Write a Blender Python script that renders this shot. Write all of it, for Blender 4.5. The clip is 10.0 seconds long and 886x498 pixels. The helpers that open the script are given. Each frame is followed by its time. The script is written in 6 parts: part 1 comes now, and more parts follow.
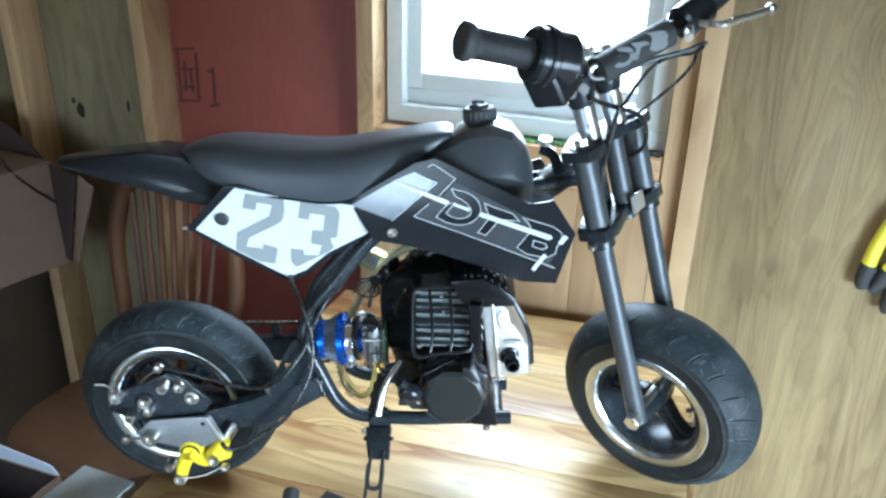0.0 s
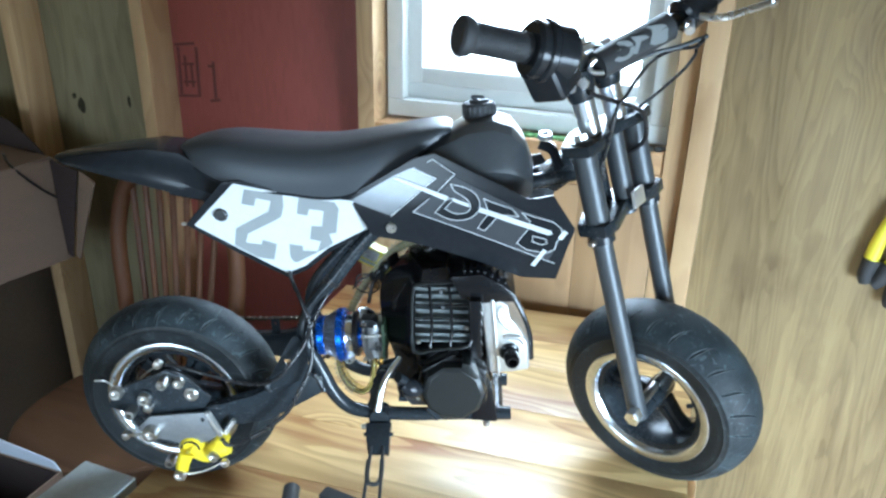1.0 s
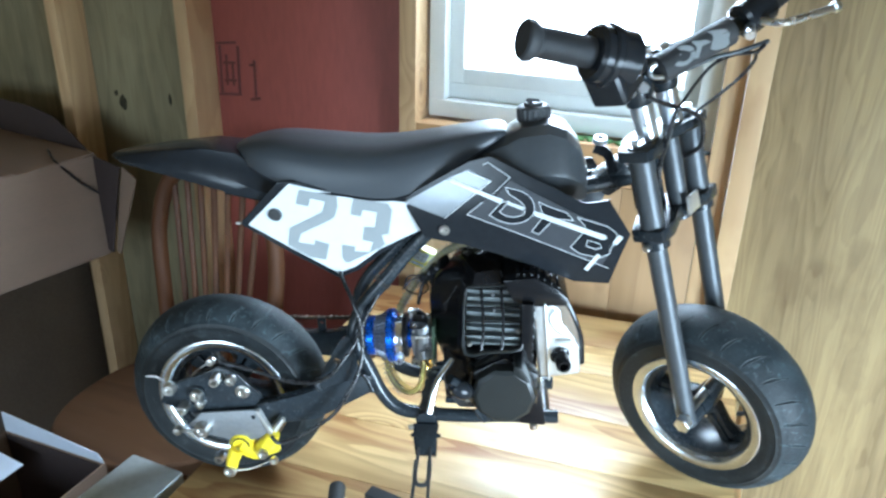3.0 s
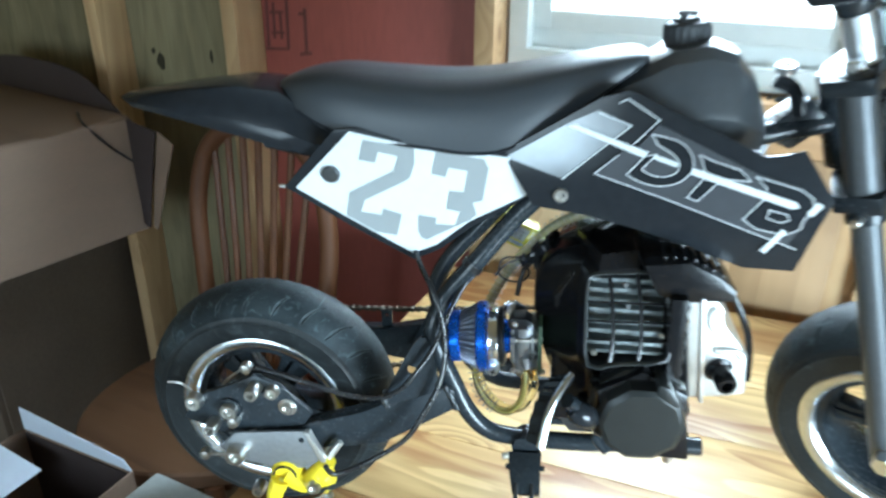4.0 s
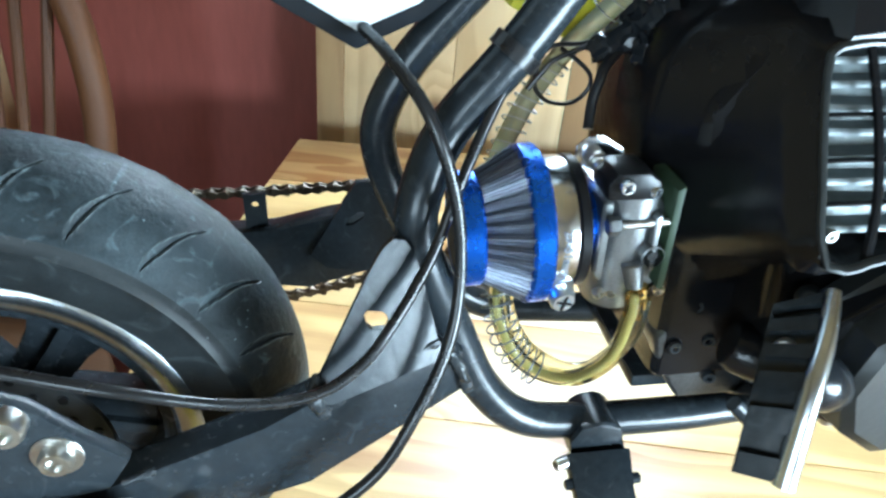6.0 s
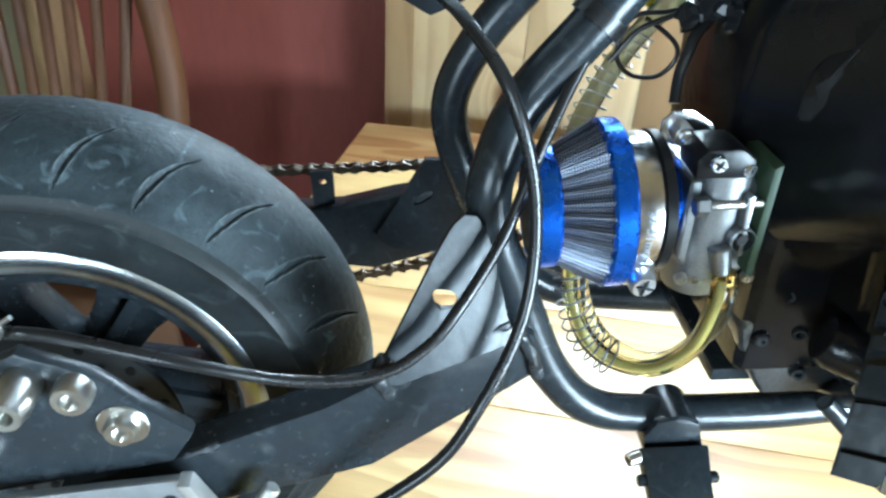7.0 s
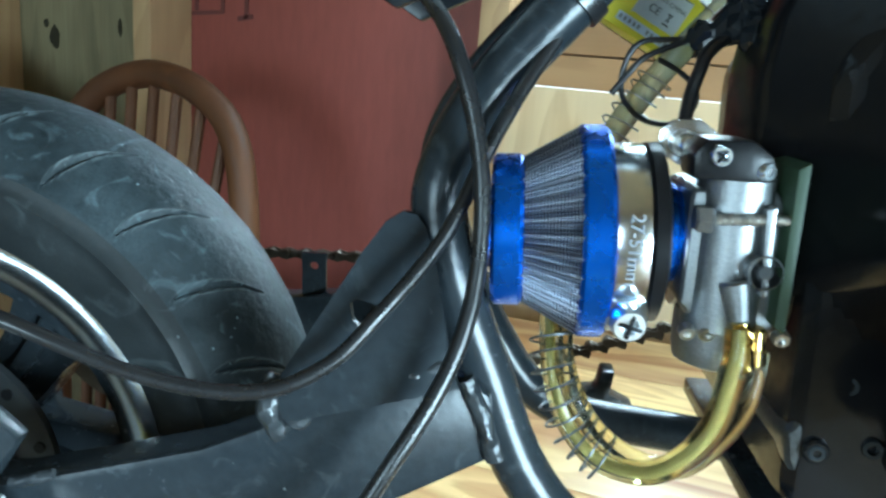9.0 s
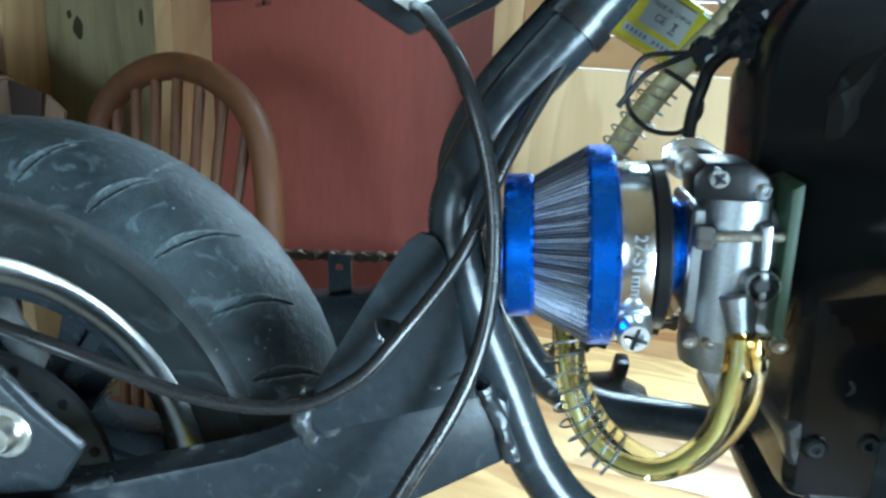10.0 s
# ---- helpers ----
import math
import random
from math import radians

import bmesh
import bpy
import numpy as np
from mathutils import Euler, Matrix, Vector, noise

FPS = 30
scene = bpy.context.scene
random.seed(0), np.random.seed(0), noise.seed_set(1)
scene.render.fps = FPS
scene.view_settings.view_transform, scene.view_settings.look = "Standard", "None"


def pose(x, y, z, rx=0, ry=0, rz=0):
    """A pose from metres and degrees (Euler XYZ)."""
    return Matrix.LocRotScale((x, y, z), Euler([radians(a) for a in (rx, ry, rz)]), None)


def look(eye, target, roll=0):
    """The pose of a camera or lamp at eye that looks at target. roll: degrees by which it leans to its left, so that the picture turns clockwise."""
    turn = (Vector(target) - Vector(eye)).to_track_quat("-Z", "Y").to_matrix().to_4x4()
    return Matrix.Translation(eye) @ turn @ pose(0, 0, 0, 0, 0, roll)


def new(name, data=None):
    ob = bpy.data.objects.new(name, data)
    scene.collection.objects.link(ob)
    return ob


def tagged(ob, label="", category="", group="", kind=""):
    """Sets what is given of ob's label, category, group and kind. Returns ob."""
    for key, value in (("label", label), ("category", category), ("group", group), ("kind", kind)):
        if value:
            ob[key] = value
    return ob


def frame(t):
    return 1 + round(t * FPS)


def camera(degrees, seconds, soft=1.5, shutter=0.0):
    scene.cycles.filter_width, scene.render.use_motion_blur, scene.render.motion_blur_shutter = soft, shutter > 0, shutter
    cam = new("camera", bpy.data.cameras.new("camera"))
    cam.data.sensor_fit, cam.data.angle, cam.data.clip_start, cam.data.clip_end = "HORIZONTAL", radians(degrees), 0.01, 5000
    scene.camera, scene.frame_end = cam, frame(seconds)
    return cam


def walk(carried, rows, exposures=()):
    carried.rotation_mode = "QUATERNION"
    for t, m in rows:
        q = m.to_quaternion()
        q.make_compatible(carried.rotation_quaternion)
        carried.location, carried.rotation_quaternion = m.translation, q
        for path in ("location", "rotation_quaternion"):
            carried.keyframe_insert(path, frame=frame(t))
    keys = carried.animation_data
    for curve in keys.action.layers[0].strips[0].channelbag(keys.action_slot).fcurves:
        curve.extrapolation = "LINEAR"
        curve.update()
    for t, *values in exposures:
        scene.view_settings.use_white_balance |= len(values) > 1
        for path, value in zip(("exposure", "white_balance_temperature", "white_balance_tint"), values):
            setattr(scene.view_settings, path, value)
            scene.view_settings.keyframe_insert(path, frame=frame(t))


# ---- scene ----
cam = camera(62.05, 10.0, soft=2.5, shutter=0.5)
PATH = [
    (0, (0.0219, -0.0343, 1.4181), (-0.4752, 1.2583, 0.8419), 1.55),
    (0.5, (0.0258, -0.0308, 1.4200), (-0.4716, 1.2595, 0.8389), 1.47),
    (1, (0.0249, -0.0295, 1.4184), (-0.4763, 1.2567, 0.8314), 1.36),
    (1.5, (0.0251, -0.0362, 1.4214), (-0.4945, 1.2464, 0.8426), 1.26),
    (2, (0.0213, -0.0487, 1.4236), (-0.5098, 1.2305, 0.8478), 1.22),
    (2.2, (0.0198, -0.0506, 1.4250), (-0.5060, 1.2309, 0.8495), 1.42),
    (3.3, (-0.0364, -0.0328, 1.4174), (-0.5848, 1.2309, 0.8239), 1.30),
    (3.5, (-0.0597, -0.0143, 1.3917), (-0.6339, 1.2407, 0.8042), 0.17),
    (4, (-0.1485, 0.1294, 1.3208), (-0.7687, 1.3422, 0.6927), 0.37),
    (4.5, (-0.2118, 0.2878, 1.2491), (-0.8775, 1.4215, 0.5269), 0.46),
    (5, (-0.3176, 0.3543, 1.1602), (-0.7244, 1.5783, 0.3945), 4.14),
    (5.1, (-0.3365, 0.3708, 1.1507), (-0.6957, 1.6003, 0.3701), 4.48),
    (5.2, (-0.3478, 0.3782, 1.1451), (-0.6682, 1.6156, 0.3601), 5.25),
    (6.3, (-0.4042, 0.4280, 1.0870), (-0.5619, 1.6914, 0.2940), 4.93),
    (6.5, (-0.4107, 0.4313, 1.0857), (-0.5654, 1.6910, 0.2861), 5.09),
    (6.6, (-0.4060, 0.4338, 1.0851), (-0.5856, 1.6868, 0.2803), 4.68),
    (7, (-0.3968, 0.4272, 1.0850), (-0.6891, 1.6529, 0.2713), 3.53),
    (7.3, (-0.3581, 0.4265, 1.0869), (-0.7832, 1.6383, 0.3118), 0.79),
    (7.5, (-0.3104, 0.4320, 1.1022), (-0.8521, 1.5835, 0.3082), -1.57),
    (7.8, (-0.2850, 0.4275, 1.0943), (-0.8540, 1.5785, 0.3188), -0.63),
    (8, (-0.2838, 0.4310, 1.0907), (-0.8935, 1.5554, 0.3072), -1.39),
    (8.5, (-0.3081, 0.4470, 1.0371), (-0.9379, 1.6754, 0.4501), -0.06),
    (9, (-0.3422, 0.4657, 0.9892), (-0.9352, 1.7952, 0.6275), 4.93),
    (9.5, (-0.3480, 0.4681, 0.9946), (-0.9748, 1.7828, 0.6359), 3.75),
    (9.6, (-0.3483, 0.4677, 0.9950), (-0.9743, 1.7793, 0.6237), 3.68),
    (10, (-0.3363, 0.4562, 1.0092), (-0.9624, 1.7511, 0.5835), 2.98),
]
EXPOSURES = [(0, 0.61, 5450, 10), (3.5, 0.80, 5500, 9), (4.6, 0.74, 5780, 0), (5.0, 1.00, 5800, 2), (6.3, 1.14, 5560, 6), (8.0, 1.0, 5620, 3), (8.6, 0.84, 5480, -2), (10, 0.93, 5300, 0)]
walk(cam, [(t, look(eye, target, roll)) for t, eye, target, roll in PATH], EXPOSURES)

# ---- daylight ----
world = bpy.data.worlds.new("sky")
scene.world = world
world.use_nodes = True
wn = world.node_tree
sky = wn.nodes.new("ShaderNodeTexSky")
sky.sky_type, sky.sun_disc = "NISHITA", False
sky.sun_elevation, sky.sun_rotation = radians(40), radians(150)
wn.nodes["Background"].inputs["Strength"].default_value = 0.12
wn.links.new(sky.outputs[0], wn.nodes["Background"].inputs["Color"])


def area(name, m, size, power, color):
    lamp = bpy.data.lights.new(name, "AREA")
    lamp.shape, lamp.size, lamp.size_y, lamp.energy, lamp.color = "RECTANGLE", size[0], size[1], power, color
    ob = new(name, lamp)
    ob.matrix_world = m
    return ob


# daylight in the window's opening, and fill lamps in added, unseen openings behind camera
area("window_daylight", look((-0.37, 1.50, 1.50), (-0.30, 0.4, 0.9)), (0.46, 0.8), 15, (0.82, 0.95, 1.0))
door_fill = area("doorway_fill", look((1.37, -0.25, 0.62), (-0.2, 0.60, -0.45)), (0.9, 1.0), 62, (0.80, 0.95, 1.0))
door_fill.data.spread = radians(130)  # narrowed spread leaves the upper walls darker
area("south_fill", look((-0.55, -1.72, 1.00), (-0.65, 0.8, 0.20)), (1.0, 0.90), 16, (0.80, 0.95, 1.0))

# ---- materials ----


def mat(name, color, rough=0.5, metal=0.0, bump=0.0, scale=60.0, vary=0.12, coat=0.0, stretch=(1, 1, 1), big=6.0):
    """A surface with two scales of uneven colour, uneven gloss and fine relief."""
    m = bpy.data.materials.new(name)
    m.use_nodes = True
    n, l = m.node_tree.nodes, m.node_tree.links
    b = n["Principled BSDF"]
    tc = n.new("ShaderNodeTexCoord")
    mp = n.new("ShaderNodeMapping")
    mp.inputs["Scale"].default_value = stretch
    l.new(tc.outputs["Object"], mp.inputs["Vector"])
    fine, wide = n.new("ShaderNodeTexNoise"), n.new("ShaderNodeTexNoise")
    fine.inputs["Scale"].default_value, fine.inputs["Detail"].default_value = scale, 6
    wide.inputs["Scale"].default_value, wide.inputs["Detail"].default_value = big, 4
    for t in (fine, wide):
        l.new(mp.outputs[0], t.inputs["Vector"])
    mix = n.new("ShaderNodeMath")
    mix.operation = "ADD"
    l.new(fine.outputs["Fac"], mix.inputs[0])
    l.new(wide.outputs["Fac"], mix.inputs[1])
    ramp = n.new("ShaderNodeValToRGB")
    ramp.color_ramp.elements[0].position, ramp.color_ramp.elements[1].position = 0.30, 0.70
    c = Vector(color)
    ramp.color_ramp.elements[0].color = (*(c * (1 - vary)), 1)
    ramp.color_ramp.elements[1].color = (*(c * (1 + vary)), 1)
    half = n.new("ShaderNodeMath")
    half.operation, half.inputs[1].default_value = "MULTIPLY", 0.5
    l.new(mix.outputs[0], half.inputs[0])
    l.new(half.outputs[0], ramp.inputs[0])
    l.new(ramp.outputs[0], b.inputs["Base Color"])
    rr = n.new("ShaderNodeMapRange")
    rr.inputs[3].default_value, rr.inputs[4].default_value = max(0.03, rough * 0.75), min(1.0, rough * 1.25)
    l.new(half.outputs[0], rr.inputs[0])
    l.new(rr.outputs[0], b.inputs["Roughness"])
    b.inputs["Metallic"].default_value = metal
    b.inputs["Coat Weight"].default_value = coat
    b.inputs["Coat Roughness"].default_value = 0.08
    if bump:
        bp = n.new("ShaderNodeBump")
        bp.inputs["Strength"].default_value, bp.inputs["Distance"].default_value = bump, 0.002
        l.new(fine.outputs["Fac"], bp.inputs["Height"])
        l.new(bp.outputs[0], b.inputs["Normal"])
    return m


def wood(name, light, dark, axis="x", ring=14.0, rough=0.5, knots=0.0, grain=1.0, tint=0.12, heart=0.5, coat=0.0, size=5.0, slow=0.16, fibre=0.3, knot_cells=6.5, rag=0.035):
    """Sawn wood: growth rings that waver along one axis, darker heartwood, fine fibres, knots, and a tone for each piece."""
    m = bpy.data.materials.new(name)
    m.use_nodes = True
    n, l = m.node_tree.nodes, m.node_tree.links
    b = n["Principled BSDF"]
    i = "xyz".index(axis)

    def math_node(op, a, b=None, c=None):
        k = n.new("ShaderNodeMath")
        k.operation = op
        for s, v in zip(k.inputs, (a, b, c)):
            if v is None:
                continue
            if isinstance(v, (int, float)):
                s.default_value = v
            else:
                l.new(v, s)
        return k.outputs[0]

    def noise(vec, scale, detail, along, distort=0.0):
        mp = n.new("ShaderNodeMapping")
        s = [1.0, 1.0, 1.0]
        s[i] = along
        mp.inputs["Scale"].default_value = s
        l.new(vec, mp.inputs["Vector"])
        k = n.new("ShaderNodeTexNoise")
        k.inputs["Scale"].default_value, k.inputs["Detail"].default_value = scale, detail
        k.inputs["Distortion"].default_value = distort
        l.new(mp.outputs[0], k.inputs["Vector"])
        return k.outputs["Fac"]

    def span(v, a, b, c=0.0, d=1.0):
        k = n.new("ShaderNodeMapRange")
        k.interpolation_type = "SMOOTHSTEP"
        for s, x in zip(k.inputs[1:5], (a, b, c, d)):
            s.default_value = x
        l.new(v, k.inputs[0])
        return k.outputs[0]

    def blend(fac, a, b):
        k = n.new("ShaderNodeMix")
        k.data_type = "RGBA"
        l.new(fac, k.inputs[0])
        for s, v in ((k.inputs[6], a), (k.inputs[7], b)):
            if isinstance(v, tuple):
                s.default_value = (*v, 1)
            else:
                l.new(v, s)
        return k.outputs[2]

    tc, info = n.new("ShaderNodeTexCoord"), n.new("ShaderNodeObjectInfo")
    shift = n.new("ShaderNodeVectorMath")
    shift.operation = "SCALE"
    shift.inputs[0].default_value = (3.1, 5.7, 4.3)
    l.new(info.outputs["Random"], shift.inputs["Scale"])
    add = n.new("ShaderNodeVectorMath")
    l.new(tc.outputs["Object"], add.inputs[0])
    l.new(shift.outputs[0], add.inputs[1])
    at = add.outputs[0]
    # knots: rare cells, a little longer along the grain, that push the rings aside
    cmap = n.new("ShaderNodeMapping")
    s3 = [1.0, 1.0, 1.0]
    s3[i] = 0.6
    cmap.inputs["Scale"].default_value = s3
    l.new(at, cmap.inputs["Vector"])
    cell = n.new("ShaderNodeTexVoronoi")
    cell.inputs["Scale"].default_value = knot_cells
    l.new(cmap.outputs[0], cell.inputs["Vector"])
    rare = n.new("ShaderNodeSeparateColor")
    l.new(cell.outputs["Color"], rare.inputs[0])
    pick = math_node("LESS_THAN", rare.outputs[0], knots)
    halo = math_node("MULTIPLY", span(cell.outputs["Distance"], 0.04, 0.34, 1.0, 0.0), pick)
    core = math_node("MULTIPLY", span(cell.outputs["Distance"], 0.03, 0.13, 1.0, 0.0), pick)
    # growth rings
    flow = math_node("MULTIPLY_ADD", halo, 0.30, noise(at, size, 2, slow, 0.6))
    ragged = math_node("MULTIPLY_ADD", noise(at, 45.0, 3, 0.16), rag, flow)
    line = math_node("FRACT", math_node("MULTIPLY", ragged, ring))
    late = math_node("MULTIPLY", span(line, 0.15, 0.86), span(line, 0.90, 1.0, 1.0, 0.0))
    torn = noise(at, 38.0, 4, 0.14)
    patch = span(math_node("MULTIPLY_ADD", torn, 0.35, noise(at, size * 0.62, 3, slow * 1.5, 0.8)), 0.60, 0.86)
    fine = math_node("MULTIPLY_ADD", noise(at, 130.0, 4, 0.05), 0.6, math_node("MULTIPLY", noise(at, 480.0, 3, 0.03), 0.4))
    f = math_node("MULTIPLY_ADD", late, 0.55 * grain, math_node("MULTIPLY_ADD", fine, fibre, -0.5 * fibre + 0.06))
    f = math_node("MULTIPLY_ADD", patch, heart * 0.6, f)
    f = math_node("MULTIPLY_ADD", halo, 0.25, f)
    ramp = n.new("ShaderNodeValToRGB")
    ramp.color_ramp.elements[0].position, ramp.color_ramp.elements[1].position = 0.0, 0.9
    ramp.color_ramp.elements[0].color = (*light, 1)
    ramp.color_ramp.elements[1].color = (*dark, 1)
    l.new(f, ramp.inputs[0])
    col = blend(core, ramp.outputs[0], (dark[0] * 0.40, dark[1] * 0.30, dark[2] * 0.26))
    # handling marks and stains
    stain = span(noise(at, 9.0, 6, 0.7), 0.56, 0.74, 0.0, 0.35)
    col = blend(stain, col, (dark[0] * 0.9, dark[1] * 0.85, dark[2] * 0.8))
    hue = n.new("ShaderNodeHueSaturation")
    tone = n.new("ShaderNodeMapRange")
    tone.inputs[3].default_value, tone.inputs[4].default_value = 1 - tint, 1 + tint
    l.new(info.outputs["Random"], tone.inputs[0])
    l.new(tone.outputs[0], hue.inputs["Value"])
    l.new(col, hue.inputs["Color"])
    l.new(hue.outputs[0], b.inputs["Base Color"])
    l.new(span(noise(at, 14.0, 4, 0.4), 0.3, 0.7, rough * 0.85, min(1.0, rough * 1.15)), b.inputs["Roughness"])
    b.inputs["Coat Weight"].default_value = coat
    b.inputs["Coat Roughness"].default_value = 0.28
    bp = n.new("ShaderNodeBump")
    bp.inputs["Strength"].default_value, bp.inputs["Distance"].default_value = 0.2, 0.0012
    l.new(f, bp.inputs["Height"])
    l.new(bp.outputs[0], b.inputs["Normal"])
    return m


def dusty(m, color, amount, specks):
    """Lays dust in smears, and a few pale specks, over a material of mat()."""
    n, l = m.node_tree.nodes, m.node_tree.links
    b = n["Principled BSDF"]
    old = b.inputs["Base Color"].links[0].from_socket
    tc = n.new("ShaderNodeTexCoord")
    smear, grain, spot, rub = n.new("ShaderNodeTexNoise"), n.new("ShaderNodeTexNoise"), n.new("ShaderNodeTexVoronoi"), n.new("ShaderNodeTexNoise")
    rub.inputs["Scale"].default_value, rub.inputs["Detail"].default_value, rub.inputs["Distortion"].default_value = 55, 10, 2.5
    smear.inputs["Scale"].default_value, smear.inputs["Detail"].default_value, smear.inputs["Distortion"].default_value = 14, 8, 0.8
    grain.inputs["Scale"].default_value, grain.inputs["Detail"].default_value = 900, 2
    spot.inputs["Scale"].default_value = 190
    for t in (smear, grain, spot, rub):
        l.new(tc.outputs["Object"], t.inputs["Vector"])
    f, g = n.new("ShaderNodeMapRange"), n.new("ShaderNodeMath")
    f.inputs[1].default_value, f.inputs[2].default_value, f.inputs[4].default_value = 0.44, 0.66, amount
    l.new(smear.outputs["Fac"], f.inputs[0])
    g.operation = "MULTIPLY"
    l.new(f.outputs[0], g.inputs[0])
    l.new(grain.outputs["Fac"], g.inputs[1])
    k, sep, few, hit_spot = n.new("ShaderNodeMath"), n.new("ShaderNodeSeparateColor"), n.new("ShaderNodeMath"), n.new("ShaderNodeMath")
    k.operation, k.inputs[1].default_value = "LESS_THAN", 0.10
    l.new(spot.outputs["Distance"], k.inputs[0])
    l.new(spot.outputs["Color"], sep.inputs[0])
    few.operation, few.inputs[1].default_value = "LESS_THAN", specks
    l.new(sep.outputs[0], few.inputs[0])
    hit_spot.operation = "MULTIPLY"
    l.new(k.outputs[0], hit_spot.inputs[0])
    l.new(few.outputs[0], hit_spot.inputs[1])
    both = n.new("ShaderNodeMath")
    both.operation, both.use_clamp = "MULTIPLY_ADD", True
    both.inputs[1].default_value = 0.7
    l.new(hit_spot.outputs[0], both.inputs[0])
    worn, total = n.new("ShaderNodeMapRange"), n.new("ShaderNodeMath")
    worn.inputs[1].default_value, worn.inputs[2].default_value, worn.inputs[4].default_value = 0.585, 0.68, amount * 1.1
    l.new(rub.outputs["Fac"], worn.inputs[0])
    l.new(g.outputs[0], total.inputs[0])
    l.new(worn.outputs[0], total.inputs[1])
    l.new(total.outputs[0], both.inputs[2])
    mix = n.new("ShaderNodeMix")
    mix.data_type = "RGBA"
    l.new(both.outputs[0], mix.inputs[0])
    l.new(old, mix.inputs[6])
    mix.inputs[7].default_value = (*color, 1)
    l.new(mix.outputs[2], b.inputs["Base Color"])
    return m


def glassy(name, color, rough=0.05, ior=1.45):
    m = bpy.data.materials.new(name)
    m.use_nodes = True
    b = m.node_tree.nodes["Principled BSDF"]
    b.inputs["Base Color"].default_value = (*color, 1)
    b.inputs["Transmission Weight"].default_value = 1.0
    b.inputs["Roughness"].default_value = rough
    b.inputs["IOR"].default_value = ior
    return m


PINE = wood("bench_pine", (0.76, 0.54, 0.24), (0.34, 0.15, 0.045), "x", 11, 0.42, 0.32, 0.65, 0.10, heart=0.95, coat=0.14, size=7.0, slow=0.22, fibre=0.35, rag=0.06)
STUD = wood("stud_pine", (0.58, 0.40, 0.21), (0.36, 0.21, 0.10), "z", 10, 0.6, 0.10, 0.5, heart=0.3)
RAILWOOD = wood("sill_pine", (0.52, 0.32, 0.155), (0.31, 0.165, 0.07), "x", 10, 0.6, 0.16, 0.5, heart=0.35)
PLY = wood("sheathing_plywood", (0.335, 0.252, 0.122), (0.135, 0.088, 0.040), "z", 16, 0.7, 0.06, 0.34, 0.05, heart=0.60, size=9.0, slow=0.09, fibre=0.85, knot_cells=4.0, rag=0.10)
PLYGREEN = wood("weathered_plywood", (0.285, 0.245, 0.140), (0.105, 0.083, 0.043), "z", 8, 0.75, 0.10, 0.34, 0.05, heart=0.6, size=4.5, slow=0.2, fibre=0.7, knot_cells=5.0, rag=0.06)
BROWNPINE = wood("brown_pine_panel", (0.44, 0.28, 0.14), (0.26, 0.15, 0.07), "z", 8, 0.6, 0.14, 0.5, 0.10, heart=0.35)
PINEWALL = wood("pale_pine_panel", (0.86, 0.68, 0.42), (0.58, 0.38, 0.18), "z", 8, 0.6, 0.14, 0.5, 0.08, heart=0.35)
# seat wood toned apart from CHAIRWOOD to imitate the light falling on it
CHAIRSEAT = wood("shade_toned_seat_wood", (0.17, 0.088, 0.044), (0.085, 0.042, 0.022), "x", 7, 0.5, 0.0, 0.7, 0.08)
CHAIRWOOD = wood("orange_brown_wood", (0.120, 0.043, 0.012), (0.058, 0.021, 0.007), "z", 7, 0.60, 0.0, 0.7, 0.08)
FLOORWOOD = wood("floor_boards", (0.20, 0.14, 0.09), (0.10, 0.07, 0.045), "y", 7, 0.7, 0.08)
REDPAINT = mat("dark_red_paint", (0.28, 0.072, 0.056), 0.55, 0, 0.25, 90, 0.16, stretch=(1, 1, 0.25), big=3)
STAMP = mat("faded_stamp_ink", (0.13, 0.038, 0.034), 0.7, vary=0.3)
KNOT = mat("dark_plywood_knot", (0.035, 0.030, 0.014), 0.8, 0, 0.2, 300, 0.5, big=60)
WHITE = mat("white_window_paint", (0.56, 0.58, 0.56), 0.4, 0, 0.1, 40, 0.05)
RUBBER = mat("tyre_rubber", (0.014, 0.019, 0.022), 0.58, 0, 0.40, 260, 0.45, stretch=(1, 1, 1), big=16)
dusty(RUBBER, (0.145, 0.19, 0.21), 0.23, 0.16)
rn, rl = RUBBER.node_tree.nodes, RUBBER.node_tree.links
rb = rn["Principled BSDF"]
# convex groove edges paled in the colour to paint the light they catch
geo, edge, frac, fade, pale = rn.new("ShaderNodeNewGeometry"), rn.new("ShaderNodeMapRange"), rn.new("ShaderNodeTexNoise"), rn.new("ShaderNodeMath"), rn.new("ShaderNodeMix")
edge.inputs[1].default_value, edge.inputs[2].default_value, edge.inputs[4].default_value = 0.515, 0.57, 1.0
rl.new(geo.outputs["Pointiness"], edge.inputs[0])
frac.inputs["Scale"].default_value, frac.inputs["Detail"].default_value = 40, 6
fade.operation, fade.use_clamp = "MULTIPLY", True
rl.new(edge.outputs[0], fade.inputs[0])
rl.new(frac.outputs["Fac"], fade.inputs[1])
pale.data_type = "RGBA"
rl.new(fade.outputs[0], pale.inputs[0])
rl.new(rb.inputs["Base Color"].links[0].from_socket, pale.inputs[6])
pale.inputs[7].default_value = (0.20, 0.23, 0.235, 1)
rl.new(pale.outputs[2], rb.inputs["Base Color"])
SIDEWALL = dusty(mat("sidewall_rubber", (0.012, 0.014, 0.015), 0.46, 0, 0.2, 200, 0.25), (0.10, 0.115, 0.12), 0.16, 0.10)
CAPBLACK = mat("satin_black_cap", (0.008, 0.008, 0.009), 0.30, 0, 0.1, 200, 0.2)
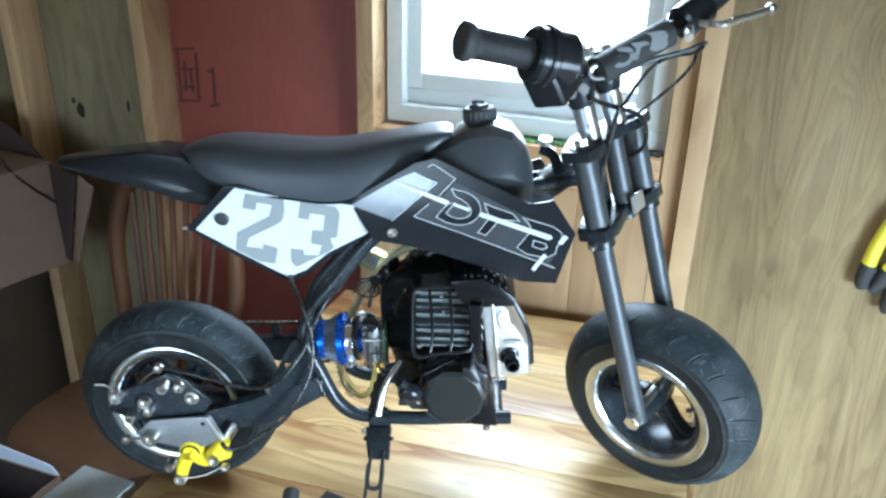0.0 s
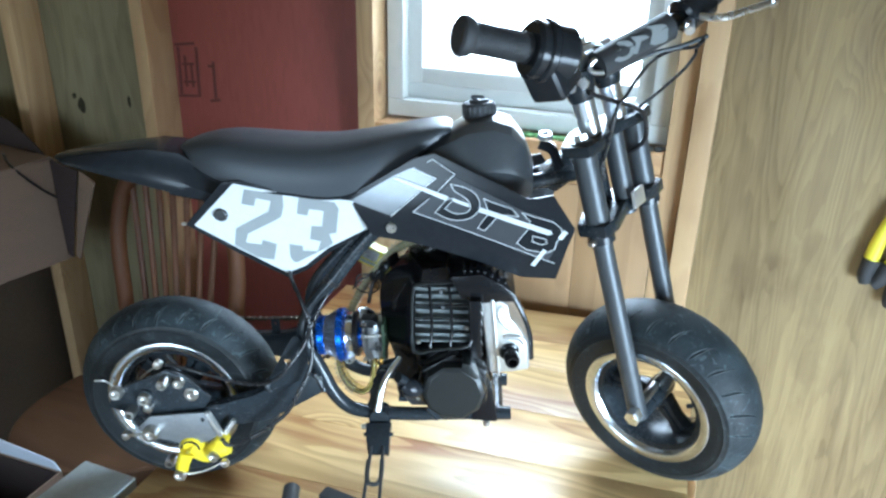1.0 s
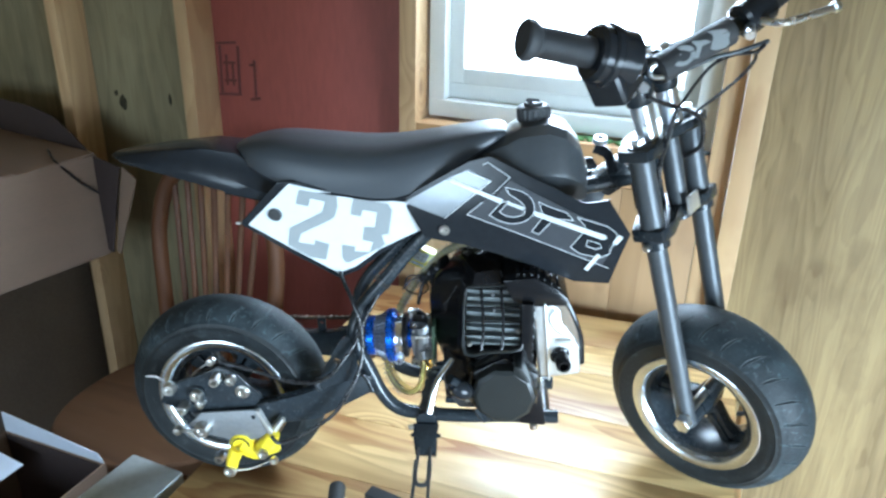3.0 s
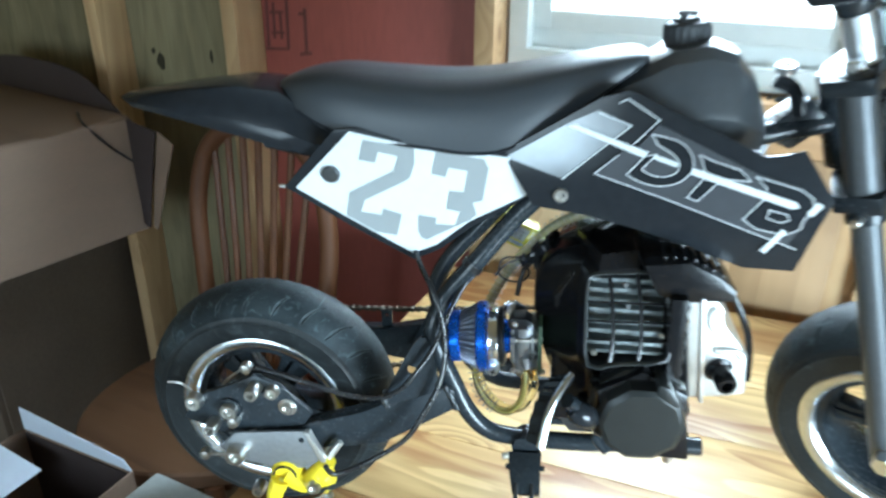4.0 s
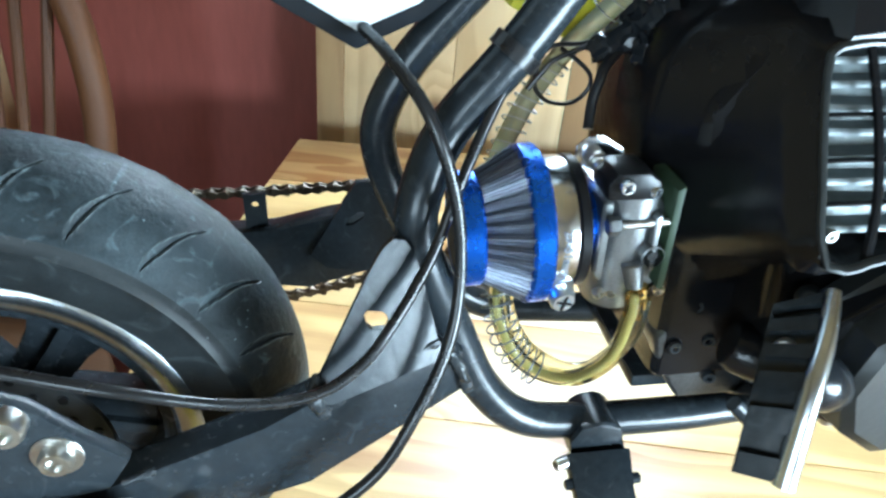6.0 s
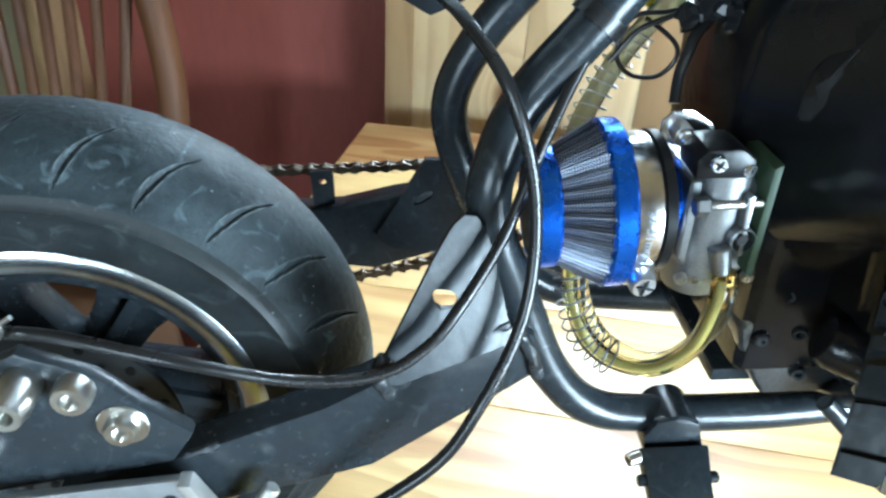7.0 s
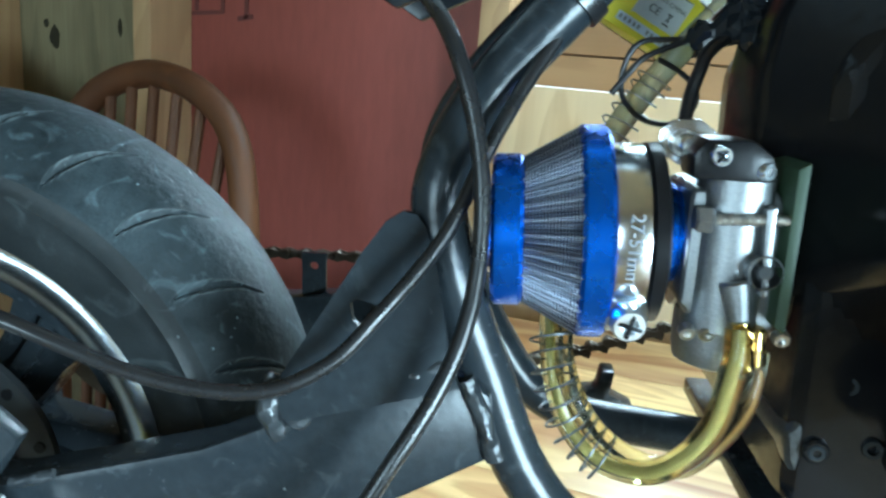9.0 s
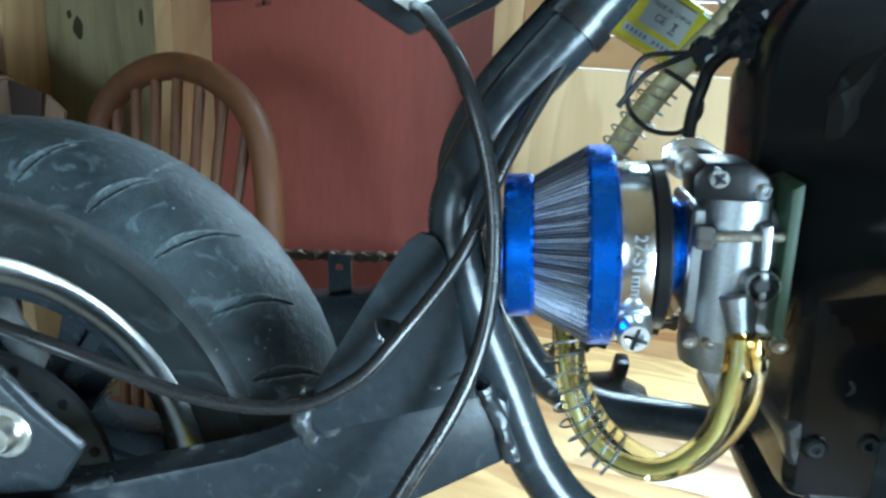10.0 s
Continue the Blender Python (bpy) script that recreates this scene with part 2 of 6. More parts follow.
for m in (RUBBER, SIDEWALL, CAPBLACK):
    m.node_tree.nodes["Principled BSDF"].inputs["Specular IOR Level"].default_value = 0.27
GRIPRUBBER = mat("soft_black_rubber", (0.032, 0.034, 0.037), 0.62, 0, 0.3, 300, 0.2)
SEATVINYL = mat("black_seat_vinyl", (0.034, 0.039, 0.045), 0.40, 0, 0.14, 700, 0.15)
PLASTIC = mat("gloss_black_plastic", (0.015, 0.017, 0.020), 0.20, 0, 0.03, 120, 0.2)
PLASTIC.node_tree.nodes["Principled BSDF"].inputs["Specular IOR Level"].default_value = 0.30
COVER = mat("engine_black_plastic", (0.008, 0.008, 0.009), 0.22, 0, 0.10, 180, 0.2)
COVER.node_tree.nodes["Principled BSDF"].inputs["Specular IOR Level"].default_value = 0.32
FRAMEPAINT = dusty(mat("satin_black_frame_paint", (0.016, 0.020, 0.024), 0.26, 0.0, 0.07, 260, 0.30), (0.16, 0.18, 0.19), 0.07, 0.04)
FRAMEPAINT.node_tree.nodes["Principled BSDF"].inputs["Specular IOR Level"].default_value = 0.36
FORKPAINT = mat("charcoal_fork_paint", (0.060, 0.066, 0.072), 0.40, 0.3, 0.1, 240, 0.15)
WELD = mat("rough_painted_weld", (0.030, 0.034, 0.038), 0.24, 0.2, 0.8, 160, 0.3)
CHROME = mat("chrome", (0.82, 0.87, 0.92), 0.28, 1.0, 0.02, 60, 0.05)
RIMSTEEL = mat("polished_rim_steel", (0.70, 0.74, 0.78), 0.25, 1.0, 0.03, 140, 0.20)
POLISHED = mat("polished_band_steel", (0.80, 0.83, 0.87), 0.20, 1.0, 0.03, 40, 0.06)
STEEL = mat("zinc_steel", (0.62, 0.61, 0.58), 0.30, 1.0, 0.15, 260, 0.15)
ALU = mat("cast_aluminium", (0.29, 0.30, 0.31), 0.42, 1.0, 0.10, 900, 0.22, big=40)
ALUSHEET = mat("silver_sheet_metal", (0.72, 0.72, 0.70), 0.36, 0.85, 0.1, 160, 0.08)
GREYPLATE = mat("grey_bracket_plate", (0.30, 0.31, 0.32), 0.45, 0.7, 0.1, 200, 0.15)
DARKSTEEL = mat("dark_brake_steel", (0.10, 0.105, 0.11), 0.42, 0.8, 0.1, 200, 0.2)
BRASS = mat("brass", (0.78, 0.55, 0.20), 0.22, 1.0, 0.05, 120, 0.1)
BLUE = mat("blue_anodised", (0.026, 0.145, 0.72), 0.27, 0.85, 0.05, 160, 0.12)
GAUZE = mat("filter_gauze_wire", (0.36, 0.40, 0.50), 0.34, 1.0, vary=0.1)
FILTERDARK = mat("dark_filter_paper", (0.02, 0.024, 0.045), 0.75, 0, 0.2, 300, 0.2)
PALETUBE = glassy("clouded_clear_tube", (0.60, 0.62, 0.44), 0.22, 1.30)
PALETUBE.node_tree.nodes["Principled BSDF"].inputs["Transmission Weight"].default_value = 0.60
FUELTUBE = glassy("yellowed_clear_tube", (0.78, 0.75, 0.51), 0.14, 1.25)
YELLOW = mat("yellow_caliper_paint", (0.80, 0.62, 0.02), 0.30, 0.0, 0.05, 120, 0.1, coat=0.4)
YELLOWBOX = mat("yellow_plastic_case", (0.80, 0.72, 0.05), 0.35, 0, 0.05, 90, 0.06)
DECALWHITE = mat("white_decal", (0.62, 0.655, 0.67), 0.30, 0, 0.03, 90, 0.04, coat=0.3)
DECALGREY = mat("grey_decal", (0.27, 0.29, 0.295), 0.32, 0, 0.03, 90, 0.05, coat=0.3)
DECALSILVER = mat("silver_grey_decal", (0.22, 0.235, 0.25), 0.25, 0.3, 0.03, 90, 0.10, coat=0.4)
DECALCHAR = mat("charcoal_decal", (0.055, 0.058, 0.064), 0.30, 0.1, 0.03, 90, 0.10)
DECALCHAR.node_tree.nodes["Principled BSDF"].inputs["Specular IOR Level"].default_value = 0.25
GASKET = mat("green_gasket_sheet", (0.024, 0.046, 0.022), 0.6, 0, 0.2, 120, 0.15)
CABLE = mat("black_cable_sheath", (0.012, 0.012, 0.013), 0.28, 0, 0.05, 160, 0.1)
CHAINSTEEL = mat("oily_chain_steel", (0.095, 0.075, 0.055), 0.42, 1.0, 0.3, 420, 0.3)
CARD = mat("brown_cardboard", (0.225, 0.155, 0.110), 0.8, 0, 0.15, 60, 0.08, stretch=(1, 1, 4))
# cardboard with the shade in and behind the boxes put into its colour
CARDSHADE = mat("shaded_cardboard", (0.040, 0.026, 0.024), 0.85, 0, 0.15, 60, 0.1)
CARDWHITE = mat("white_printed_card", (0.66, 0.73, 0.84), 0.5, 0, 0.05, 60, 0.05)
GREYMETAL = mat("grey_painted_metal", (0.46, 0.50, 0.50), 0.5, 0.2, 0.1, 120, 0.12)
DARKCAB = mat("dark_brown_cabinet_paint", (0.15, 0.115, 0.085), 0.5, 0, 0.1, 120, 0.2)
FINALLOY = mat("bright_fin_alloy", (0.22, 0.245, 0.25), 0.45, 0.6, 0.5, 120, 0.45)
DULLPLASTIC = mat("dull_black_plastic", (0.014, 0.016, 0.016), 0.34, 0, 0.08, 160, 0.2)
BAR = mat("grey_print", (0.10, 0.10, 0.10), 0.6)
CRANK = mat("oily_crankcase_alloy", (0.11, 0.115, 0.12), 0.30, 0.8, 0.15, 500, 0.3)
GLASS = glassy("window_glass", (0.97, 0.98, 0.98), 0.0, 1.45)
TANK = mat("smoky_tank_plastic", (0.040, 0.044, 0.048), 0.30, 0, 0.08, 120, 0.15, coat=0.2)

# ---- mesh tools ----


def finish(bm, angle=32):
    bmesh.ops.recalc_face_normals(bm, faces=bm.faces)
    lim = radians(angle)
    for f in bm.faces:
        f.smooth = True
    for e in bm.edges:
        e.smooth = len(e.link_faces) == 2 and e.calc_face_angle(9) < lim
    return bm


def part(name, bm, material, parent=None, label="", angle=32):
    """Links a bmesh as one mesh object, under a thing or a part where one is given."""
    finish(bm, angle)
    me = bpy.data.meshes.new(name)
    bm.to_mesh(me)
    bm.free()
    me.materials.append(material)
    ob = new(name, me)
    if parent:
        ob.parent = parent
    if label:
        ob["label"] = label
    return ob


def thing(name, m, label, category, group="", kind=""):
    ob = new(name)
    ob.empty_display_size = 0.05
    ob.matrix_world = m
    return tagged(ob, label, category, group, kind)


def bevel(bm, width, seg=2, angle=30):
    es = [e for e in bm.edges if len(e.link_faces) == 2 and e.calc_face_angle(0) > radians(angle)]
    if es and width > 0:
        bmesh.ops.bevel(bm, geom=es, offset=width, segments=seg, profile=0.6, affect="EDGES", clamp_overlap=True)
    return bm


def box(c, s, m=None, r=0.002, seg=2, bm=None):
    out = bmesh.new()
    bmesh.ops.create_cube(out, size=1)
    bmesh.ops.scale(out, vec=s, verts=out.verts)
    bevel(out, r, seg)
    bmesh.ops.transform(out, matrix=Matrix.Translation(c) @ (m or Matrix()), verts=out.verts)
    return join(bm, out)


def join(bm, out):
    if bm is None:
        return out
    me = bpy.data.meshes.new("tmp")
    out.to_mesh(me)
    out.free()
    bm.from_mesh(me)
    bpy.data.meshes.remove(me)
    return bm


def frame_of(axis):
    return Vector(axis).normalized().to_track_quat("Z", "Y").to_matrix().to_4x4()


def lathe(profile, c, axis=(0, 1, 0), seg=48, bm=None, closed=False):
    """Turns (radius, height) pairs round an axis through c."""
    out = bmesh.new()
    rings = []
    for r, h in profile:
        if r < 1e-6:
            rings.append([out.verts.new((0, 0, h))])
        else:
            rings.append([out.verts.new((r * math.cos(2 * math.pi * k / seg), r * math.sin(2 * math.pi * k / seg), h)) for k in range(seg)])
    pairs = list(zip(rings, rings[1:])) + ([(rings[-1], rings[0])] if closed else [])
    for a, b in pairs:
        for k in range(seg):
            j = (k + 1) % seg
            q = [a[k % len(a)], a[j % len(a)], b[j % len(b)], b[k % len(b)]]
            q = list(dict.fromkeys(q))
            if len(q) > 2:
                out.faces.new(q)
    bmesh.ops.transform(out, matrix=Matrix.Translation(c) @ frame_of(axis), verts=out.verts)
    return join(bm, out)


def rod(a, b, r, seg=16, edge=0.0008, bm=None, r2=None):
    a, b = Vector(a), Vector(b)
    h = (b - a).length
    r2 = r if r2 is None else r2
    e = min(edge, r * 0.4, h * 0.3)
    return lathe([(0, 0), (r - e, 0), (r, e), (r2, h - e), (r2 - e, h), (0, h)], a, b - a, seg, bm)


def spline(pts, step=6):
    pts = [Vector(p) for p in pts]
    out = []
    for i in range(len(pts) - 1):
        p0, p1, p2, p3 = pts[max(i - 1, 0)], pts[i], pts[i + 1], pts[min(i + 2, len(pts) - 1)]
        for k in range(step):
            t = k / step
            out.append(0.5 * (2 * p1 + (p2 - p0) * t + (2 * p0 - 5 * p1 + 4 * p2 - p3) * t * t + (3 * p1 - p0 - 3 * p2 + p3) * t ** 3))
    out.append(pts[-1])
    return out


def tube(pts, r, seg=14, step=6, bm=None, smooth=True, cap=True, hollow=0.0):
    path = spline(pts, step) if smooth else [Vector(p) for p in pts]
    out = bmesh.new()
    up = Vector((0, 1, 0))
    rings = []
    for i, p in enumerate(path):
        d = (path[min(i + 1, len(path) - 1)] - path[max(i - 1, 0)]).normalized()
        u = up - d * up.dot(d)
        if u.length < 1e-4:
            u = Vector((1, 0, 0)) - d * d.x
        u.normalize()
        up = u
        v = d.cross(u)
        rad = r[0] + (r[1] - r[0]) * i / (len(path) - 1) if isinstance(r, tuple) else r
        rings.append([out.verts.new(p + (u * math.cos(2 * math.pi * k / seg) + v * math.sin(2 * math.pi * k / seg)) * rad) for k in range(seg)])
    for a, b in zip(rings, rings[1:]):
        for k in range(seg):
            out.faces.new((a[k], a[(k + 1) % seg], b[(k + 1) % seg], b[k]))
    if cap:
        out.faces.new(rings[0])
        out.faces.new(rings[-1])
    return join(bm, out)


def prism(outline, y0, y1, r=0.002, seg=2, bm=None, axes="xz"):
    """A flat outline given in two axes, drawn out along the third from y0 to y1."""
    out = bmesh.new()

    def at(p, y):
        return {"xz": (p[0], y, p[1]), "xy": (p[0], p[1], y), "yz": (y, p[0], p[1])}[axes]

    lo = [out.verts.new(at(p, y0)) for p in outline]
    hi = [out.verts.new(at(p, y1)) for p in outline]
    out.faces.new(lo)
    out.faces.new(hi)
    for k in range(len(outline)):
        j = (k + 1) % len(outline)
        out.faces.new((lo[k], lo[j], hi[j], hi[k]))
    bmesh.ops.recalc_face_normals(out, faces=out.faces)
    bevel(out, r, seg)
    return join(bm, out)


def holed(outline, holes, y0, y1, r=0.001):
    """A prism with rectangular or round cut-outs, made by filling between loops."""
    out = bmesh.new()
    for loop in [outline] + holes:
        vs = [out.verts.new((p[0], y0, p[1])) for p in loop]
        for k in range(len(vs)):
            out.edges.new((vs[k], vs[(k + 1) % len(vs)]))
    bmesh.ops.triangle_fill(out, use_beauty=True, use_dissolve=False, edges=out.edges[:], normal=(0, 1, 0))
    ext = bmesh.ops.extrude_face_region(out, geom=out.faces[:])
    bmesh.ops.translate(out, vec=(0, y1 - y0, 0), verts=[v for v in ext["geom"] if isinstance(v, bmesh.types.BMVert)])
    bmesh.ops.recalc_face_normals(out, faces=out.faces)
    return out


def ring_points(c, r, n=20, squash=1.0):
    return [(c[0] + r * math.cos(2 * math.pi * k / n), c[1] + r * squash * math.sin(2 * math.pi * k / n)) for k in range(n)]


def grid_skin(rows):
    """A skin over rows of points, all of one length, rows closed round."""
    out = bmesh.new()
    vs = [[out.verts.new(p) for p in row] for row in rows]
    n = len(rows[0])
    for a, b in zip(vs, vs[1:]):
        for k in range(n):
            out.faces.new((a[k], a[(k + 1) % n], b[(k + 1) % n], b[k]))
    out.faces.new(vs[0])
    out.faces.new(vs[-1])
    return out


def bolt(c, axis, r, h, material, parent, name="bolt", washer=0.0, socket=True):
    c, d = Vector(c), Vector(axis).normalized()
    bm = bmesh.new()
    if washer:
        rod(c, c + d * 0.0015, washer, 20, 0.0004, bm)
    prof = [(0, 0), (r, 0), (r, h * 0.7), (r * 0.85, h)]
    prof += [(r * 0.5, h), (r * 0.5, h * 0.45), (0, h * 0.45)] if socket else [(r * 0.4, h * 1.08), (0, h * 1.1)]
    lathe(prof, c, d, 18, bm)
    return part(name, bm, material, parent)


# ---- the room ----
W, SH = 1.348, 1.437
floor = part("floor", box((-0.5, -0.15, -0.05), (3.9, 3.4, 0.1), r=0.0), FLOORWOOD)
tagged(floor, "dim brown floorboards of a wooden shed", "floor", kind="structure")


def sheet(name, x0, x1, z0, z1, material, label, y=SH, d=0.012):
    ob = part(name, box(((x0 + x1) / 2, y + d / 2, (z0 + z1) / 2), (x1 - x0, d, z1 - z0), r=0.001), material)
    return tagged(ob, label, "wall panel", kind="structure")


olive = sheet("wall_north", -2.4, -1.285, 0, 2.3, PLYGREEN, "weathered olive-brown plywood sheathing with dark knots", d=0.012)
red = sheet("wall_north_red", -1.285, -0.694, 0, 2.3, REDPAINT, "dark red painted board with faded black stamp")
for x0, x1, wd in ((-0.6745, -0.5265, PINEWALL), (-0.5255, -0.3775, PINEWALL), (-0.3765, -0.2285, BROWNPINE), (-0.2275, -0.0795, BROWNPINE)):
    sheet("wall_north_below_window", x0, x1, 0, 0.974, wd, "knotty pine board below the window sill", W + 0.003)
sheet("wall_north_above_window", -0.694, -0.02, 1.97, 2.3, PLY, "plywood above the window")
sheet("wall_north_right", -0.02, 1.40, 0, 2.3, PLY, "tan plywood sheathing with long vertical grain")


def stud(x0, x1, z0=0.0, z1=2.3, y0=W, y1=SH - 0.001, name="stud"):
    ob = part(name, box(((x0 + x1) / 2, (y0 + y1) / 2, (z0 + z1) / 2), (x1 - x0, y1 - y0, z1 - z0), r=0.002), STUD)
    return tagged(ob, "pale sawn pine wall stud", "stud", "wall studs", kind="structure")


stud(-1.720, -1.682)
stud(-1.300, -1.262)
stud(-0.713, -0.675)
stud(-0.039, 0.0)
stud(-0.079, -0.041, 0, 2.3, W + 0.022)
stud(0.62, 0.658)
for z0, z1, y0, tone in ((0.975, 1.013, W + 0.004, 0), (1.015, 1.053, W + 0.002, 1)):
    sill = part("sill_board", box((-0.378, (y0 + SH + 0.06) / 2, (z0 + z1) / 2), (0.592, SH + 0.06 - y0, z1 - z0), r=0.0015), RAILWOOD)
    tagged(sill, "horizontal pale pine board under the window", "sill", kind="structure")
head = part("window_header", box((-0.378, 1.40, 1.995), (0.592, 0.10, 0.05), r=0.0015), RAILWOOD)
tagged(head, "pine header board over the window", "header", kind="structure")
# unseen walls; the piece over the east opening hangs low to block light
for name, c, s in (("wall_west", (-2.42, -0.1, 1.15), (0.06, 3.4, 2.3)), ("wall_east_far", (1.43, 0.84, 1.15), (0.06, 1.20, 2.3)), ("wall_east_near", (1.43, -1.26, 1.15), (0.06, 1.00, 2.3)), ("wall_east_above_door", (1.43, -0.26, 1.75), (0.06, 0.98, 1.10))):
    tagged(part(name, box(c, s, r=0), PLY), "plain plywood shed wall", "wall", kind="structure")
# unseen south walls leave an added opening for the fill lamp
for name, c, s in (("wall_south_left", (-1.7375, -1.80, 1.15), (1.375, 0.06, 2.3)), ("wall_south_right", (0.71, -1.80, 1.15), (1.48, 0.06, 2.3)), ("wall_south_above_window", (-0.54, -1.80, 1.89), (1.02, 0.06, 0.82)), ("wall_south_below_window", (-0.54, -1.80, 0.26), (1.02, 0.06, 0.52))):
    tagged(part(name, box(c, s, r=0), PLY), "plain plywood shed wall round the added south opening", "wall", kind="structure")
tagged(part("ceiling", box((-0.5, -0.15, 2.33), (4.0, 3.5, 0.06), r=0), PLY), "plain plywood ceiling", "ceiling", kind="structure")

# dark knots in the olive plywood
random.seed(11)
for x, z, a, b in ((-1.592, 0.979, 0.012, 0.022), (-1.613, 1.004, 0.006, 0.008), (-1.767, 1.006, 0.008, 0.010), (-1.426, 1.006, 0.005, 0.014), (-1.735, 1.240, 0.009, 0.013), (-1.480, 1.330, 0.007, 0.012)):
    out = [(x + a * random.uniform(0.75, 1.2) * math.cos(k * math.pi / 8), z + b * random.uniform(0.75, 1.2) * math.sin(k * math.pi / 8)) for k in range(16)]
    part("knot", prism(out, SH - 0.0012, SH + 0.001, 0), KNOT, olive)

# faded stamp on the red board: unreadable, so plain bars
for x, z, w, h, turn in ((-1.228, 1.165, 0.060, 0.006, -6), (-1.232, 1.040, 0.066, 0.006, -4), (-1.250, 1.10, 0.007, 0.115, 2), (-1.232, 1.10, 0.006, 0.075, 2), (-1.214, 1.09, 0.006, 0.055, 0), (-1.196, 1.10, 0.007, 0.120, 2), (-1.223, 1.118, 0.036, 0.006, -4), (-1.223, 1.075, 0.036, 0.006, -4), (-1.149, 1.082, 0.007, 0.095, 1), (-1.156, 1.118, 0.016, 0.006, 0), (-1.152, 1.036, 0.030, 0.007, -10)):
    part("stamp_bar", box((x, SH - 0.001, z), (w, 0.002, h), Matrix.Rotation(radians(turn), 4, "Y"), r=0), STAMP, red)

# window: white frame with a stepped profile, glass, bright overcast outside
win = thing("window_1", Matrix(), "white framed window with bright daylight behind", "window", kind="structure")
x0, x1, z0, z1 = -0.668, -0.082, 1.060, 1.968


def border(x0, x1, z0, z1, w, y0, y1, r=0.003):
    bm = bmesh.new()
    box(((x0 + x1) / 2, (y0 + y1) / 2, z0 + w / 2), (x1 - x0, y1 - y0, w), r=r, bm=bm)
    box(((x0 + x1) / 2, (y0 + y1) / 2, z1 - w / 2), (x1 - x0, y1 - y0, w), r=r, bm=bm)
    box((x0 + w / 2, (y0 + y1) / 2, (z0 + z1) / 2), (w, y1 - y0, z1 - z0 - 2 * w), r=r, bm=bm)
    box((x1 - w / 2, (y0 + y1) / 2, (z0 + z1) / 2), (w, y1 - y0, z1 - z0 - 2 * w), r=r, bm=bm)
    return bm


part("window_frame", border(x0, x1, z0, z1, 0.036, 1.400, 1.48), WHITE, win, "white painted outer frame")
sash = part("sash", border(x0 + 0.034, x1 - 0.034, z0 + 0.034, z1 - 0.034, 0.034, 1.428, 1.468), WHITE, win, "white painted sash")
part("bottom_rail", box(((x0 + x1) / 2, 1.447, z0 + 0.084), (x1 - x0 - 0.134, 0.036, 0.034), r=0.004), WHITE, sash)
pane = part("pane", box(((x0 + x1) / 2, 1.452, (z0 + z1) / 2), (x1 - x0 - 0.13, 0.004, z1 - z0 - 0.13), r=0), GLASS, win)
pane.visible_shadow = False
bd = bpy.data.materials.new("overcast_glow")
bd.use_nodes = True
bn, bl = bd.node_tree.nodes, bd.node_tree.links
em = bn.new("ShaderNodeEmission")
tcb, noi, rmp, mpb = bn.new("ShaderNodeTexCoord"), bn.new("ShaderNodeTexNoise"), bn.new("ShaderNodeValToRGB"), bn.new("ShaderNodeMapping")
mpb.inputs["Scale"].default_value = (3.0, 1.0, 0.5)
noi.inputs["Scale"].default_value = 1.4
rmp.color_ramp.elements[0].position, rmp.color_ramp.elements[1].position = 0.36, 0.5
rmp.color_ramp.elements[0].color, rmp.color_ramp.elements[1].color = (0.55, 0.66, 0.68, 1), (0.96, 1.0, 1.0, 1)
bl.new(tcb.outputs["Object"], mpb.inputs[0])
bl.new(mpb.outputs[0], noi.inputs["Vector"])
bl.new(noi.outputs["Fac"], rmp.inputs[0])
bl.new(rmp.outputs[0], em.inputs["Color"])
em.inputs["Strength"].default_value = 1.5
bl.new(em.outputs[0], bn["Material Output"].inputs[0])
back = part("backdrop", box((-0.9, 4.5, 1.6), (9.0, 0.02, 5.0), r=0), bd)
tagged(back, "bright overcast daylight outside the window", "sky", kind="structure")
grd = part("ground", box((0, 0, -0.16), (60, 60, 0.1), r=0), mat("dull_grass", (0.06, 0.09, 0.03), 0.9, 0, 0.3, 30, 0.4))
tagged(grd, "dull green grass round the shed", "ground", kind="structure")

# ---- the bench ----
TILT = Matrix.Rotation(radians(19.5), 4, "Z") @ Matrix.Rotation(radians(-2.2), 4, "Y")
BIKE = Matrix.Translation((-0.2847, 0.8044, 0.7085)) @ TILT
# the bench top shares the slight slope on which the bike stands
n3 = (BIKE.to_3x3() @ Vector((0, 0, 1)))
rise_x, rise_y = -n3.x / n3.z, -n3.y / n3.z


def bench_z(x, y):
    return BIKE.translation.z + rise_x * (x - BIKE.translation.x) + rise_y * (y - BIKE.translation.y)


SLOPE = Matrix(((1, 0, 0, 0), (0, 1, 0, 0), (rise_x, rise_y, 1, 0), (0, 0, 0, 1)))
BX0, BX1, BY0, BY1 = -0.674, 0.066, 0.30, 1.275
bench = thing("workbench", Matrix(), "pale varnished pine workbench of glued boards with knots", "bench")
turn_at = Matrix.Translation((BX0, 0.60, 0)) @ Matrix.Rotation(radians(3.2), 4, "Z") @ Matrix.Translation((-BX0, -0.60, 0))
slope_at = Matrix.Translation((0, 0, bench_z(0, 0) - 0.003)) @ SLOPE @ turn_at
edges = [BY0]
random.seed(5)
while edges[-1] < BY1 - 0.14:
    edges.append(edges[-1] + random.uniform(0.095, 0.135))
edges.append(BY1)
for a, b in zip(edges, edges[1:]):
    bm = box(((BX0 + BX1) / 2, (a + b) / 2, -0.016), (BX1 - BX0, b - a - 0.0006, 0.032), r=0.0012)
    bmesh.ops.transform(bm, matrix=slope_at, verts=bm.verts)
    part("board", bm, PINE, bench)
